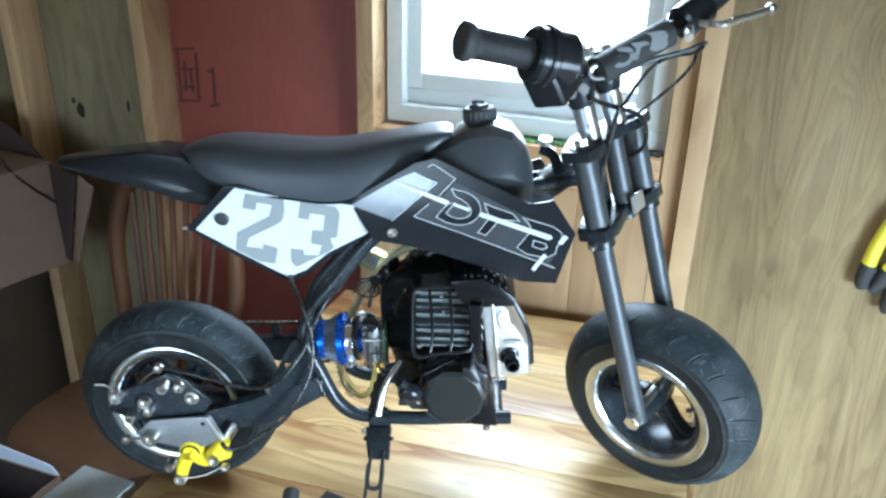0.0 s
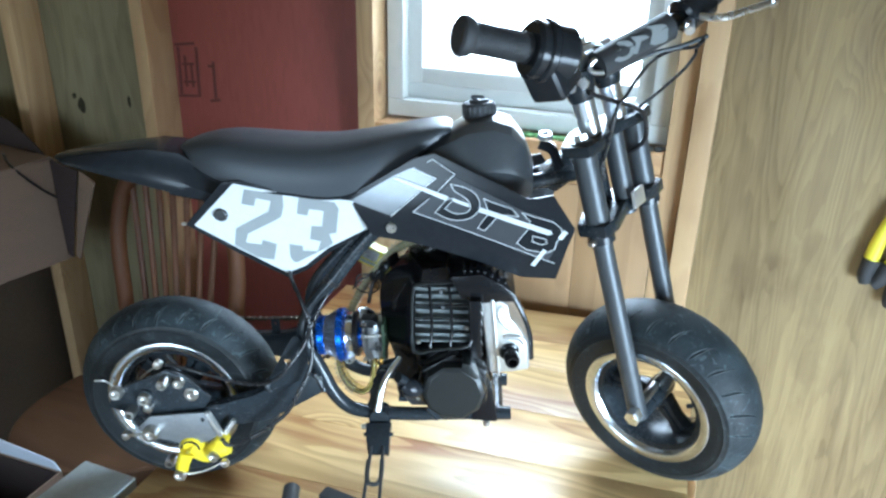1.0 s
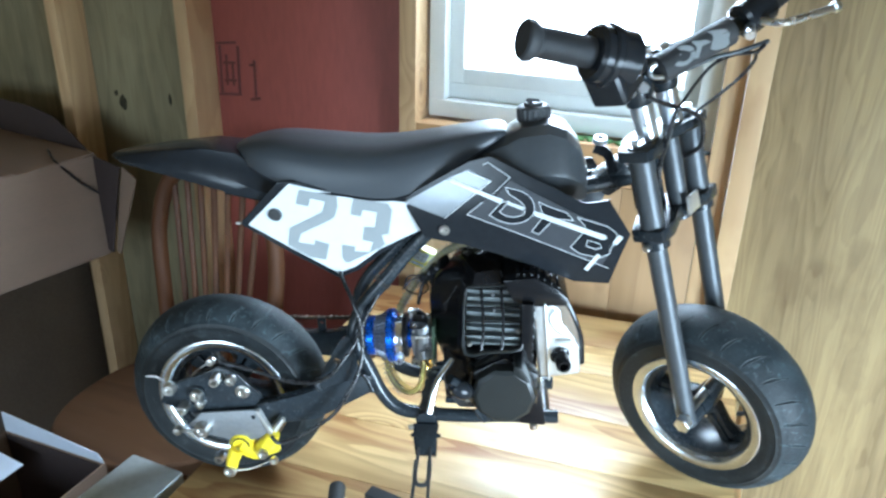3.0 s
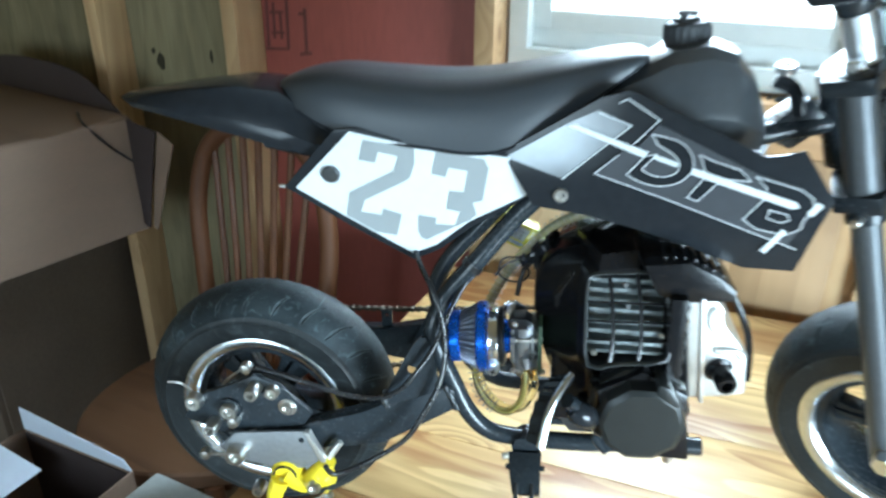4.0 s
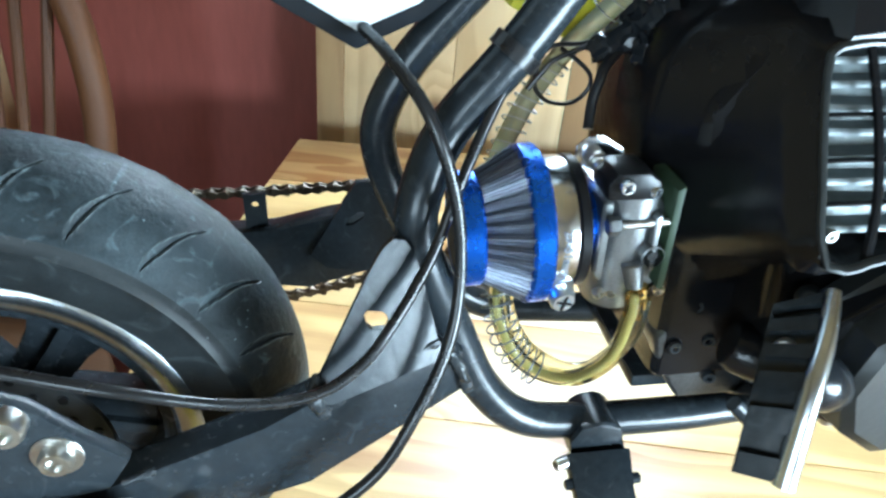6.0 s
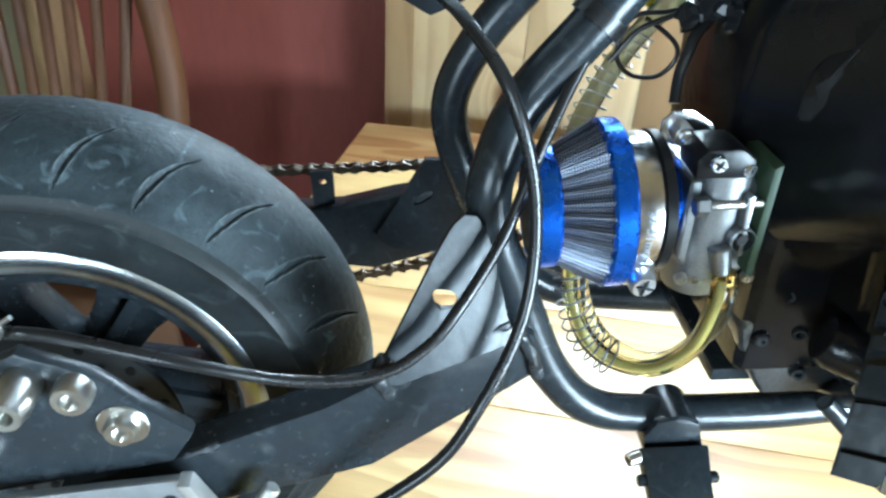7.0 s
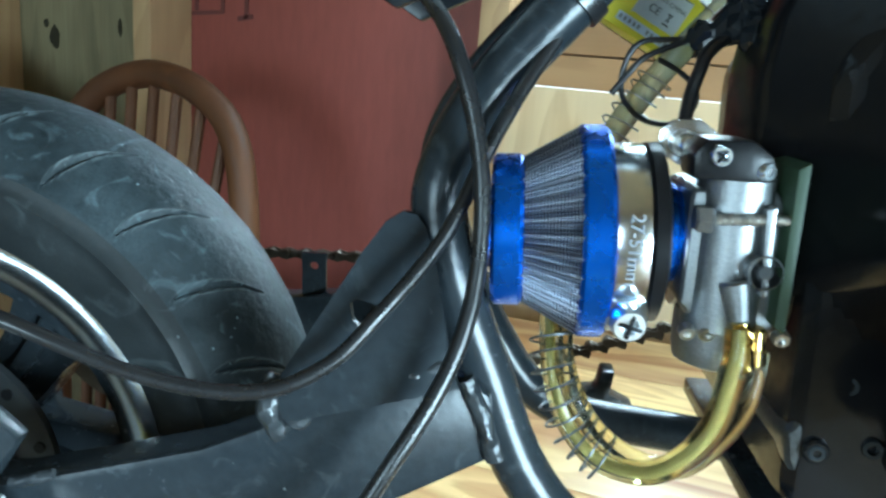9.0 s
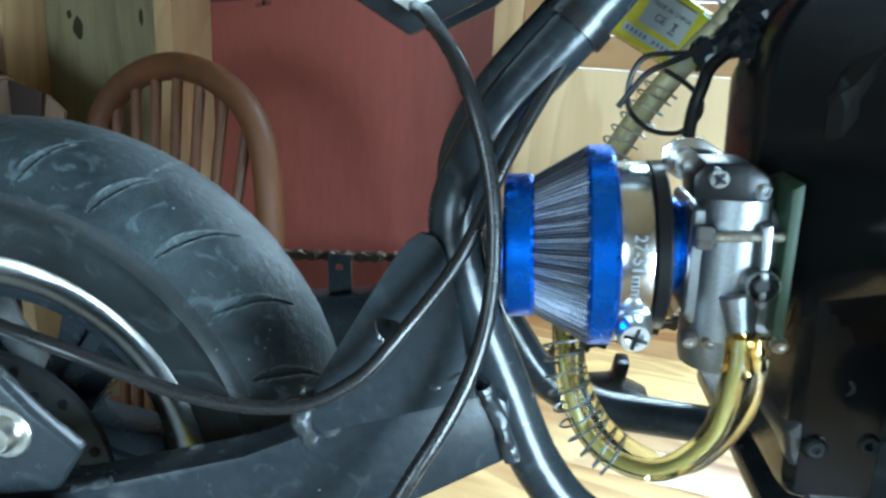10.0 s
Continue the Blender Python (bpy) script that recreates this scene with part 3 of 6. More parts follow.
for x in (BX0 + 0.055, BX1 - 0.055):
    for y in (BY0 + 0.05, BY1 - 0.05):
        h = bench_z(x, y) - 0.032
        part("leg", box((x, y, h / 2), (0.07, 0.07, h), r=0.004), STUD, bench)
# unseen panels added to keep light from passing under the bench top
for x in (BX0 + 0.006, BX1 - 0.006):
    h = bench_z(x, 0.79) - 0.05
    part("side_panel", box((x, (BY0 + BY1) / 2, h / 2), (0.012, BY1 - BY0 - 0.02, h), r=0.001), STUD, bench)
for y in (BY0 + 0.05, BY1 - 0.05):
    bm = box(((BX0 + BX1) / 2, y, -0.078), (BX1 - BX0 - 0.18, 0.035, 0.09), r=0.002)
    bmesh.ops.transform(bm, matrix=slope_at, verts=bm.verts)
    part("rail", bm, STUD, bench)

# ---- the mini motorbike: x forward, y to its left, z up from the bench ----
bike = thing("mini_motorbike", BIKE, "small black child-size dirt bike standing on a pine bench", "motorbike")
NL = -0.066  # lateral place of the near frame tube


def tyre(c, R, lip, width, grooves, keep):
    """The tread (keep 0) or one sidewall (keep -1 or 1) of a rounded tyre with slanted grooves."""
    nu, nv = 1000, 56
    rows = []
    half = width / 2
    for i in range(nu):
        a = 2 * math.pi * i / nu
        row = []
        for j in range(nv + 1):
            s = -1 + 2 * j / nv
            v = abs(s)
            if (v > 0.65) if keep == 0 else (v < 0.64 or s * keep < 0):
                continue
            if v < 0.62:
                ang = v / 0.62 * radians(62)
                lat = half * math.sin(ang) / math.sin(radians(80))
                rad = R - (R - lip) * 0.85 * (1 - math.cos(ang))
            else:
                k = (v - 0.62) / 0.38
                a0 = radians(62)
                lat0 = half * math.sin(a0) / math.sin(radians(80))
                rad0 = R - (R - lip) * 0.85 * (1 - math.cos(a0))
                lat = lat0 + (half - lat0) * math.sin(k * math.pi * 0.62) / math.sin(math.pi * 0.5) * 1.0 - k * k * half * 0.12
                rad = rad0 + (lip - rad0) * (k * 0.35 + 0.65 * k * k)
            if 0.60 < v < 0.655:
                rad += 0.0012
            if 0.74 < v < 0.78:
                lat += 0.0010
            ang_at = a
            if grooves:
                ang_at = a - 2 * math.pi / grooves * 0.85 * max(0.0, 1 - v / 0.6) ** 2
                for lo, hi, off, depth in ((0.16, 0.55, 0.0, 0.0019),):
                    if lo < v < hi:
                        ph = (a * grooves / (2 * math.pi) + (0.0 if s < 0 else 0.5) + off) % 1.0
                        d = abs(ph - 0.5)
                        wid = 0.062 * (0.12 + 0.88 * math.sin(math.pi * ((v - lo) / (hi - lo)) ** 1.6))
                        if d < wid:
                            rad -= depth * min(1.0, (1 - d / wid) * 1.5)
                        elif d < wid * 1.6:
                            rad += 0.0005
            row.append((rad * math.cos(ang_at), lat * (1 if s > 0 else -1), rad * math.sin(ang_at)))
        rows.append(row)
    bm = bmesh.new()
    vs = [[bm.verts.new(p) for p in row] for row in rows]
    for i in range(nu):
        a, b = vs[i], vs[(i + 1) % nu]
        for j in range(len(a) - 1):
            bm.faces.new((a[j], a[j + 1], b[j + 1], b[j]))
    bmesh.ops.translate(bm, vec=c, verts=bm.verts)
    return bm


def wheel(name, c, R, lip, width, spokes, parent, xf, label):
    """Tyre, polished lip, black barrel and cast spokes, built about the y axis and then moved by xf."""
    def put(n, bm, material, up, lab=""):
        bmesh.ops.transform(bm, matrix=xf, verts=bm.verts)
        return part(n, bm, material, up, lab, 40)
    h = width / 2
    w = put(name, lathe([(lip - 0.004, -h * 0.80), (lip - 0.016, -h * 0.72), (lip - 0.022, -h * 0.35), (lip - 0.022, h * 0.35), (lip - 0.016, h * 0.72), (lip - 0.004, h * 0.80),
                         (lip - 0.006, h * 0.76), (lip - 0.019, h * 0.68), (lip - 0.025, h * 0.33), (lip - 0.025, -h * 0.33), (lip - 0.019, -h * 0.68), (lip - 0.006, -h * 0.76)], c, (0, 1, 0), 72, closed=True), FRAMEPAINT, parent, label)
    ty = put("tyre", tyre(c, R, lip - 0.001, width, 25, 0), RUBBER, w, "dusty black rubber tyre with slanted tread grooves")
    for keep in (-1, 1):
        put("sidewall", tyre(c, R, lip - 0.001, width, 25, keep), SIDEWALL, ty, "matt black sidewall")
    for sgn in (-1, 1):
        put("rim_lip", lathe([(lip - 0.014, sgn * h * 0.70), (lip - 0.011, sgn * h * 0.84), (lip - 0.0085, sgn * h * 0.895), (lip - 0.004, sgn * h * 0.92), (lip, sgn * h * 0.925), (lip + 0.002, sgn * h * 0.90), (lip + 0.001, sgn * h * 0.84), (lip - 0.002, sgn * h * 0.80), (lip - 0.009, sgn * h * 0.72)], c, (0, 1, 0), 96, closed=True), RIMSTEEL, w, "polished bright rim lip")
    put("hub", lathe([(0, -h * 0.62), (0.012, -h * 0.62), (0.014, -h * 0.5), (0.016, -h * 0.3), (0.016, h * 0.3), (0.014, h * 0.5), (0.012, h * 0.62), (0, h * 0.62)], c, (0, 1, 0), 32), FRAMEPAINT, w)
    for k in range(spokes):
        a = 2 * math.pi * k / spokes + 0.61
        f = 2.0 if spokes > 3 else 1.15
        out = [(-0.012, 0.012), (0.012, 0.012), (0.0075 * f, lip * 0.5), (0.010 * f, lip - 0.028), (0.012 * f, lip - 0.019), (-0.012 * f, lip - 0.019), (-0.010 * f, lip - 0.028), (-0.0075 * f, lip * 0.5)]
        bm = prism(out, -0.010, 0.010, 0.003, 2)
        prism([(-0.0035, 0.020), (0.0035, 0.020), (0.0035, lip - 0.020), (-0.0035, lip - 0.020)], -0.014, 0.014, 0.0015, 2, bm=bm)
        bmesh.ops.transform(bm, matrix=Matrix.Translation(c) @ Matrix.Rotation(a, 4, "Y"), verts=bm.verts)
        put("spoke", bm, FRAMEPAINT, w)
    return w, put


# rear wheel, brake disc and hub bolts
RC = Vector((-0.366, -0.031, 0.1352))
HUB = Vector((RC.x, 0, RC.z))
rear, put = wheel("rear_wheel", RC, 0.1378, 0.0885, 0.080, 5, bike, Matrix(), "black cast rear wheel")
disc = lathe([(0.030, -0.072), (0.052, -0.072), (0.052, -0.069), (0.030, -0.069)], HUB, (0, 1, 0), 60, closed=True)
brake_disc = part("brake_disc", disc, DARKSTEEL, rear, "drilled dark steel brake disc")
for k in range(26):
    a = 2 * math.pi * k / 26
    r = 0.041 + 0.006 * (k % 2)
    part("disc_hole", lathe([(0, -0.0728), (0.0022, -0.0728), (0.0022, -0.070), (0, -0.070)], HUB + Vector((r * math.cos(a), 0, r * math.sin(a))), (0, 1, 0), 10), CAPBLACK, brake_disc)
part("disc_carrier", lathe([(0, -0.074), (0.036, -0.074), (0.036, -0.060), (0.018, -0.055), (0, -0.055)], HUB, (0, 1, 0), 40), FRAMEPAINT, rear)
for k in range(5):
    a = 2 * math.pi * k / 5 + 0.4
    bolt(HUB + Vector((0.026 * math.cos(a), -0.074, 0.026 * math.sin(a))), (0, -1, 0), 0.0045, 0.006, STEEL, rear, "disc_bolt")
WIRE = [(-0.4656, -0.0750, 0.1726), (-0.4520, -0.0755, 0.1728), (-0.4442, -0.0750, 0.1668), (-0.4396, -0.0740, 0.1597)]
part("balance_wire", tube(WIRE, 0.0011, 8), STEEL, rear, "thin bright wire on the tyre")
part("spring_wire", tube([(-0.405, -0.092, 0.172), (-0.385, -0.094, 0.196), (-0.358, -0.094, 0.214)], 0.0011, 8), STEEL, bike, "thin straight steel spring wire")

# swingarm: box-section arms with end plates, gussets and weld beads
ARM = [(-0.345, 0.157), (-0.318, 0.160), (-0.302, 0.160), (-0.279, 0.164), (-0.246, 0.170), (-0.215, 0.1815), (-0.170, 0.195), (-0.158, 0.186), (-0.156, 0.1640), (-0.193, 0.1465), (-0.228, 0.1300), (-0.259, 0.1290), (-0.294, 0.1300), (-0.330, 0.1290), (-0.345, 0.1310)]


def splayed(bm, slope, lean=0.0):
    """Splays a flat part sideways towards the rear, and leans it inwards towards the top."""
    for v in bm.verts:
        v.co.y += slope * (v.co.x + 0.2) + lean * (v.co.z - 0.21)
    return bm


near_arm = part("swingarm", splayed(prism(ARM, -0.0924, -0.0744, 0.003), 0.235), FRAMEPAINT, bike, "satin black box-section swingarm")
part("swingarm", splayed(prism(ARM, 0.045, 0.062, 0.003), -0.27), FRAMEPAINT, bike)
out = [(-0.2168, 0.1836), (-0.2228, 0.1860), (-0.2235, 0.1915), (-0.1998, 0.2319), (-0.1938, 0.2405), (-0.1890, 0.2436), (-0.1845, 0.2425), (-0.1815, 0.2385), (-0.1771, 0.2261), (-0.1715, 0.2000), (-0.1680, 0.1920), (-0.1900, 0.1880)]
slot = [(-0.2024, 0.2165), (-0.2008, 0.2180), (-0.1950, 0.2165), (-0.1930, 0.2148), (-0.1922, 0.2112), (-0.1936, 0.2092), (-0.1990, 0.2098), (-0.2012, 0.2118)]
gn = part("gusset", splayed(holed(out, [slot], -0.0930, -0.0900), 0.235, 0.354), FRAMEPAINT, bike, "satin black gusset plate with a slot")
part("gusset", splayed(holed([(-0.226, 0.156), (-0.198, 0.208), (-0.176, 0.210), (-0.170, 0.150), (-0.216, 0.148)], [[(-0.2045, 0.179), (-0.2030, 0.184), (-0.1975, 0.1885), (-0.1935, 0.1890), (-0.1945, 0.1850), (-0.200, 0.1800)]], 0.0425, 0.0460), -0.27), FRAMEPAINT, bike)


def bead(pts, r, seed):
    """A weld bead: a rod with uneven ripples."""
    bm = tube(pts, r, 12, 14)
    for v in bm.verts:
        v.co += noise.noise_vector(v.co * 300 + Vector((seed, 0, 0))) * r * 0.26
    return bm


part("gusset_flange", bead([(-0.2160, -0.0990, 0.1850), (-0.2000, -0.0955, 0.1900), (-0.1840, -0.0915, 0.1945), (-0.1710, -0.0880, 0.1985)], 0.0030, 1.0), WELD, gn, "rough weld bead")
part("cable_lug", bead([(-0.2190, -0.1055, 0.1790), (-0.2225, -0.1065, 0.1850), (-0.2228, -0.1060, 0.1925), (-0.2205, -0.1040, 0.1970)], 0.0034, 5.0), WELD, gn)
bolt((-0.2150, -0.1010, 0.1835), (0, -1, 0.2), 0.0040, 0.0035, WELD, gn, "weld_spot", socket=False)
part("weld_bead", bead([(-0.1665, -0.0855, 0.1930), (-0.1600, -0.0850, 0.1790), (-0.1555, -0.0835, 0.1650)], 0.0028, 9.0), WELD, near_arm, "rough weld bead")
part("weld_bead", bead([(-0.2140, -0.0965, 0.1830), (-0.1950, -0.0930, 0.1875), (-0.1720, -0.0880, 0.1945)], 0.0022, 13.0), WELD, near_arm)
part("arm_lug", bead([(-0.2990, -0.1160, 0.1610), (-0.2930, -0.1150, 0.1620), (-0.2870, -0.1135, 0.1635)], 0.0018, 17.0), WELD, near_arm)

# end plate and brake bracket with their bolts
endp = part("axle_plate", prism([(-0.428, 0.164), (-0.408, 0.192), (-0.372, 0.206), (-0.345, 0.219), (-0.322, 0.208), (-0.306, 0.190), (-0.292, 0.178), (-0.302, 0.163), (-0.385, 0.148)], -0.121, -0.114, 0.002), FRAMEPAINT, bike, "black axle end plate")
brk = part("caliper_bracket", prism([(-0.371, 0.1555), (-0.330, 0.160), (-0.2965, 0.163), (-0.283, 0.131), (-0.300, 0.119), (-0.3265, 0.112), (-0.352, 0.120), (-0.372, 0.123), (-0.390, 0.137)], -0.130, -0.126, 0.001), GREYPLATE, bike, "bare grey metal caliper bracket")
part("bracket_edge", prism([(-0.2985, 0.164), (-0.2935, 0.164), (-0.2795, 0.130), (-0.2845, 0.129)], -0.134, -0.126, 0.001), ALUSHEET, brk, "bright folded edge")
for (x, z), r, h in (((-0.4096, 0.1878), 0.0085, 0.010), ((-0.3932, 0.1624), 0.0070, 0.018), ((-0.3748, 0.1797), 0.0085, 0.010), ((-0.3719, 0.1670), 0.0062, 0.010), ((-0.3449, 0.2068), 0.0070, 0.018), ((-0.3284, 0.2028), 0.0070, 0.008), ((-0.3504, 0.2297), 0.0055, 0.008), ((-0.4093, 0.1229), 0.0058, 0.008), ((-0.3559, 0.0849), 0.0068, 0.014)):
    bolt((x, -0.1205, z), (0, -1, 0), r, h, STEEL, endp, "hex_bolt", socket=r > 0.0065)
part("bolt_ring", lathe([(0.0070, -0.001), (0.0115, -0.001), (0.0115, 0.003), (0.0070, 0.003)], (-0.3748, -0.121, 0.1797), (0, -1, 0), 28, closed=True), FRAMEPAINT, endp)
part("spring_link", tube([(-0.4095, -0.126, 0.1229), (-0.3990, -0.128, 0.1262), (-0.3850, -0.130, 0.1290)], 0.0020, 8), STEEL, endp)
bolt((-0.3163, -0.1205, 0.1842), (0, -1, 0), 0.0062, 0.006, STEEL, endp, "washer_bolt", washer=0.0094)
bolt((-0.371, -0.130, 0.134), (0, -1, 0), 0.0100, 0.012, STEEL, brk, "hex_bolt")
bolt((-0.303, -0.130, 0.1525), (0, -1, 0), 0.0028, 0.001, FRAMEPAINT, brk, "hole_rim", socket=True)

# yellow brake caliper with lever
cal = part("brake_caliper", lathe([(0, 0), (0.014, 0), (0.0165, 0.004), (0.0165, 0.016), (0.014, 0.020), (0.008, 0.021), (0, 0.021)], (-0.327, -0.100, 0.100), (0, -1, 0), 32), YELLOW, bike, "bright yellow cable brake caliper")
bm = tube([(-0.327, -0.113, 0.098), (-0.310, -0.114, 0.088), (-0.295, -0.114, 0.092), (-0.280, -0.114, 0.098)], (0.013, 0.008), 12)
part("caliper_arm", bm, YELLOW, cal)
part("caliper_arm", tube([(-0.300, -0.114, 0.092), (-0.290, -0.115, 0.106), (-0.282, -0.115, 0.118)], (0.012, 0.008), 12), YELLOW, cal)
part("actuating_lever", tube([(-0.331, -0.124, 0.098), (-0.337, -0.127, 0.084), (-0.340, -0.128, 0.071)], (0.010, 0.0075), 12), YELLOW, cal)
part("cap_ring", lathe([(0.0105, 0.0205), (0.0122, 0.0205), (0.0122, 0.0225), (0.0105, 0.0225)], (-0.327, -0.100, 0.100), (0, -1, 0), 32, closed=True), FRAMEPAINT, cal)
bolt((-0.331, -0.122, 0.094), (0, -1, 0), 0.005, 0.006, STEEL, cal, "pivot_bolt")
bolt((-0.340, -0.133, 0.070), (0, -1, 0), 0.008, 0.006, STEEL, cal, "cable_clamp_bolt")
bolt((-0.296, -0.126, 0.094), (0, -1, 0), 0.007, 0.006, STEEL, cal, "caliper_bolt")
bolt((-0.283, -0.124, 0.083), (0, -1, 0), 0.0055, 0.006, STEEL, cal, "caliper_bolt")
part("cable_sleeve", rod((-0.287, -0.112, 0.112), (-0.270, -0.108, 0.136), 0.0035), ALUSHEET, cal, "bright cable sleeve")
cal.location = (0.003, -0.012, 0.009)
part("lever_wire", tube([(-0.340, -0.134, 0.070), (-0.312, -0.130, 0.072), (-0.283, -0.122, 0.083)], 0.0008, 8), STEEL, cal)

# frame tubes: a bent loop on each side, bottom rails, cross tubes, seat rails
NEAR = [(-0.0491, -0.0417, 0.4062), (-0.0988, -0.0442, 0.3589), (-0.1379, -0.0542, 0.3129), (-0.1652, -0.0571, 0.2806), (-0.1775, -0.0660, 0.2550), (-0.1782, -0.0680, 0.2380), (-0.1734, -0.0690, 0.2203), (-0.1606, -0.0680, 0.1876), (-0.1465, -0.0700, 0.1551), (-0.1261, -0.0705, 0.1325), (-0.0970, -0.0690, 0.1240), (-0.0376, -0.0670, 0.1200), (0.0215, -0.0630, 0.1195), (0.0880, -0.0600, 0.1180)]
FAR = [(-0.0505, 0.407), (-0.1021, 0.361), (-0.1439, 0.316), (-0.1717, 0.284), (-0.1860, 0.256), (-0.1858, 0.232), (-0.1750, 0.201), (-0.1594, 0.170), (-0.1426, 0.1474), (-0.1198, 0.1346), (-0.0914, 0.1306), (-0.0323, 0.1253), (0.0278, 0.1215), (0.0862, 0.119)]
FL = 0.019
part("frame_tube", tube(NEAR, 0.0092, 20, 8), FRAMEPAINT, bike, "satin black bent frame tube")
part("frame_tube", tube([(x, FL, z) for x, z in FAR], 0.0092, 20, 8), FRAMEPAINT, bike)
part("bolt_stub", rod((0.056, NL, 0.110), (0.056, NL, 0.102), 0.005), STEEL, bike)
for x, z in ((0.07, 0.119),):
    part("cross_tube", rod((x, -0.060, z), (x, FL, z), 0.009), FRAMEPAINT, bike)
for y in (-0.034, 0.034):
    part("seat_rail", tube([(-0.34, y * 0.6, 0.424), (-0.22, y, 0.408), (-0.08, y, 0.400), (0.06, y * 0.6, 0.420), (0.175, y * 0.3, 0.440)], 0.0095, 14), FRAMEPAINT, bike)
part("clip_band", lathe([(0.0094, -0.003), (0.0108, -0.003), (0.0108, 0.003), (0.0094, 0.003)], (-0.1400, -0.0545, 0.3108), (0.64, 0.1, 0.76), 24, closed=True), CABLE, bike, "cable clip band")

# chain on the far side with its guard bracket
for z0, z1, xa, xb, sag in ((0.186, 0.198, -0.36, -0.05, 0.004), (0.094, 0.167, -0.36, -0.05, 0.014)):
    n = 34
    for k in range(n):
        t = k / n
        x = xa + (xb - xa) * t
        z = z0 + (z1 - z0) * t - sag * math.sin(math.pi * t)
        out = [(-0.0058, 0.0), (-0.0048, 0.0028), (-0.0022, 0.0022), (0, 0.0014), (0.0022, 0.0022), (0.0048, 0.0028), (0.0058, 0), (0.0048, -0.0028), (0.0022, -0.0022), (0, -0.0014), (-0.0022, -0.0022), (-0.0048, -0.0028)]
        bm = prism(out, -0.0022 - 0.001 * (k % 2), -0.0010 - 0.001 * (k % 2), 0)
        prism(out, 0.0010 + 0.001 * (k % 2), 0.0022 + 0.001 * (k % 2), 0, bm=bm)
        rod((-0.0045, -0.003, 0), (-0.0045, 0.003, 0), 0.0024, 8, bm=bm)
        bmesh.ops.translate(bm, vec=(x, 0.076, z), verts=bm.verts)
        part("chain_link", bm, CHAINSTEEL, bike)
part("sprocket", lathe([(0.02, -0.002), (0.044, -0.002), (0.044, 0.002), (0.02, 0.002)], HUB + Vector((0, 0.076, 0)), (0, 1, 0), 44, closed=True), CHAINSTEEL, bike)
part("chain_bracket", holed([(-0.263, 0.158), (-0.250, 0.158), (-0.250, 0.190), (-0.263, 0.190)], [ring_points((-0.2565, 0.183), 0.0022, 10)], 0.066, 0.068), FRAMEPAINT, bike, "small black bracket with a hole")
part("chain_roller", prism([(-0.122, 0.112), (-0.088, 0.108), (-0.086, 0.122), (-0.099, 0.128), (-0.097, 0.141), (-0.104, 0.141), (-0.106, 0.130), (-0.122, 0.128)], 0.056, 0.070, 0.002), FRAMEPAINT, bike)

# seat and tail
def seat_rows():
    rows = []
    prof = [(-0.322, 0.4785, 0.470, 0.020), (-0.300, 0.486, 0.456, 0.040), (-0.267, 0.4905, 0.440, 0.053), (-0.220, 0.487, 0.4330, 0.060), (-0.170, 0.4835, 0.4270, 0.062), (-0.130, 0.4845, 0.4235, 0.061), (-0.095, 0.489, 0.4290, 0.057), (-0.060, 0.495, 0.450, 0.050), (-0.025, 0.5005, 0.474, 0.042), (0.000, 0.503, 0.490, 0.034), (0.012, 0.5005, 0.494, 0.024)]
    pts = [Vector((p[0], p[1], p[2])) for p in prof]
    ws = [p[3] for p in prof]
    for i in range(len(prof) - 1):
        for k in range(5):
            t = k / 5
            j0, j3 = max(i - 1, 0), min(i + 2, len(prof) - 1)
            def cr(a, b, c, d):
                return 0.5 * (2 * b + (c - a) * t + (2 * a - 5 * b + 4 * c - d) * t * t + (3 * b - a - 3 * c + d) * t ** 3)
            p = cr(pts[j0], pts[i], pts[i + 1], pts[j3])
            w = cr(ws[j0], ws[i], ws[i + 1], ws[j3])
            rows.append((p.x, p.y, p.z, w))
    rows.append((*pts[-1], ws[-1]))
    skin = []
    for x, top, low, w in rows:
        ring = []
        for q, zz in ((-1, 0), (-1.01, 0.28), (-0.97, 0.55), (-0.88, 0.78), (-0.72, 0.92), (-0.45, 0.985), (0, 1.0), (0.45, 0.985), (0.72, 0.92), (0.88, 0.78), (0.97, 0.55), (1.01, 0.28), (1, 0), (0.5, -0.02), (-0.5, -0.02)):
            ring.append((x, q * w, low + (top - low) * zz))
        skin.append(ring)
    return skin


seat = part("seat", grid_skin(seat_rows()), SEATVINYL, bike, "long black vinyl seat", 60)
part("seat_piping", tube([(x, -w * 1.005, z) for x, z, w in ((-0.300, 0.456, 0.040), (-0.256, 0.4385, 0.0555), (-0.191, 0.4295, 0.0615), (-0.118, 0.4240, 0.060), (-0.056, 0.453, 0.049), (0.004, 0.492, 0.032))], 0.0016, 8), PLASTIC, seat)
rows = []
for x, top, low, w in ((-0.489, 0.4635, 0.4615, 0.012), (-0.470, 0.4665, 0.456, 0.026), (-0.420, 0.473, 0.446, 0.035), (-0.360, 0.479, 0.432, 0.042), (-0.318, 0.474, 0.422, 0.046), (-0.285, 0.452, 0.416, 0.050), (-0.262, 0.440, 0.418, 0.052)):
    rows.append([(x, -w, low), (x, -w * 1.06, low + (top - low) * 0.35), (x, -w * 0.86, low + (top - low) * 0.62), (x, -w * 0.78, top - 0.002), (x, -w * 0.60, top), (x, w * 0.60, top), (x, w * 0.78, top - 0.002), (x, w * 0.86, low + (top - low) * 0.62), (x, w * 1.06, low + (top - low) * 0.35), (x, w, low)])
part("tail", grid_skin(rows), PLASTIC, bike, "gloss black pointed plastic tail", 50)

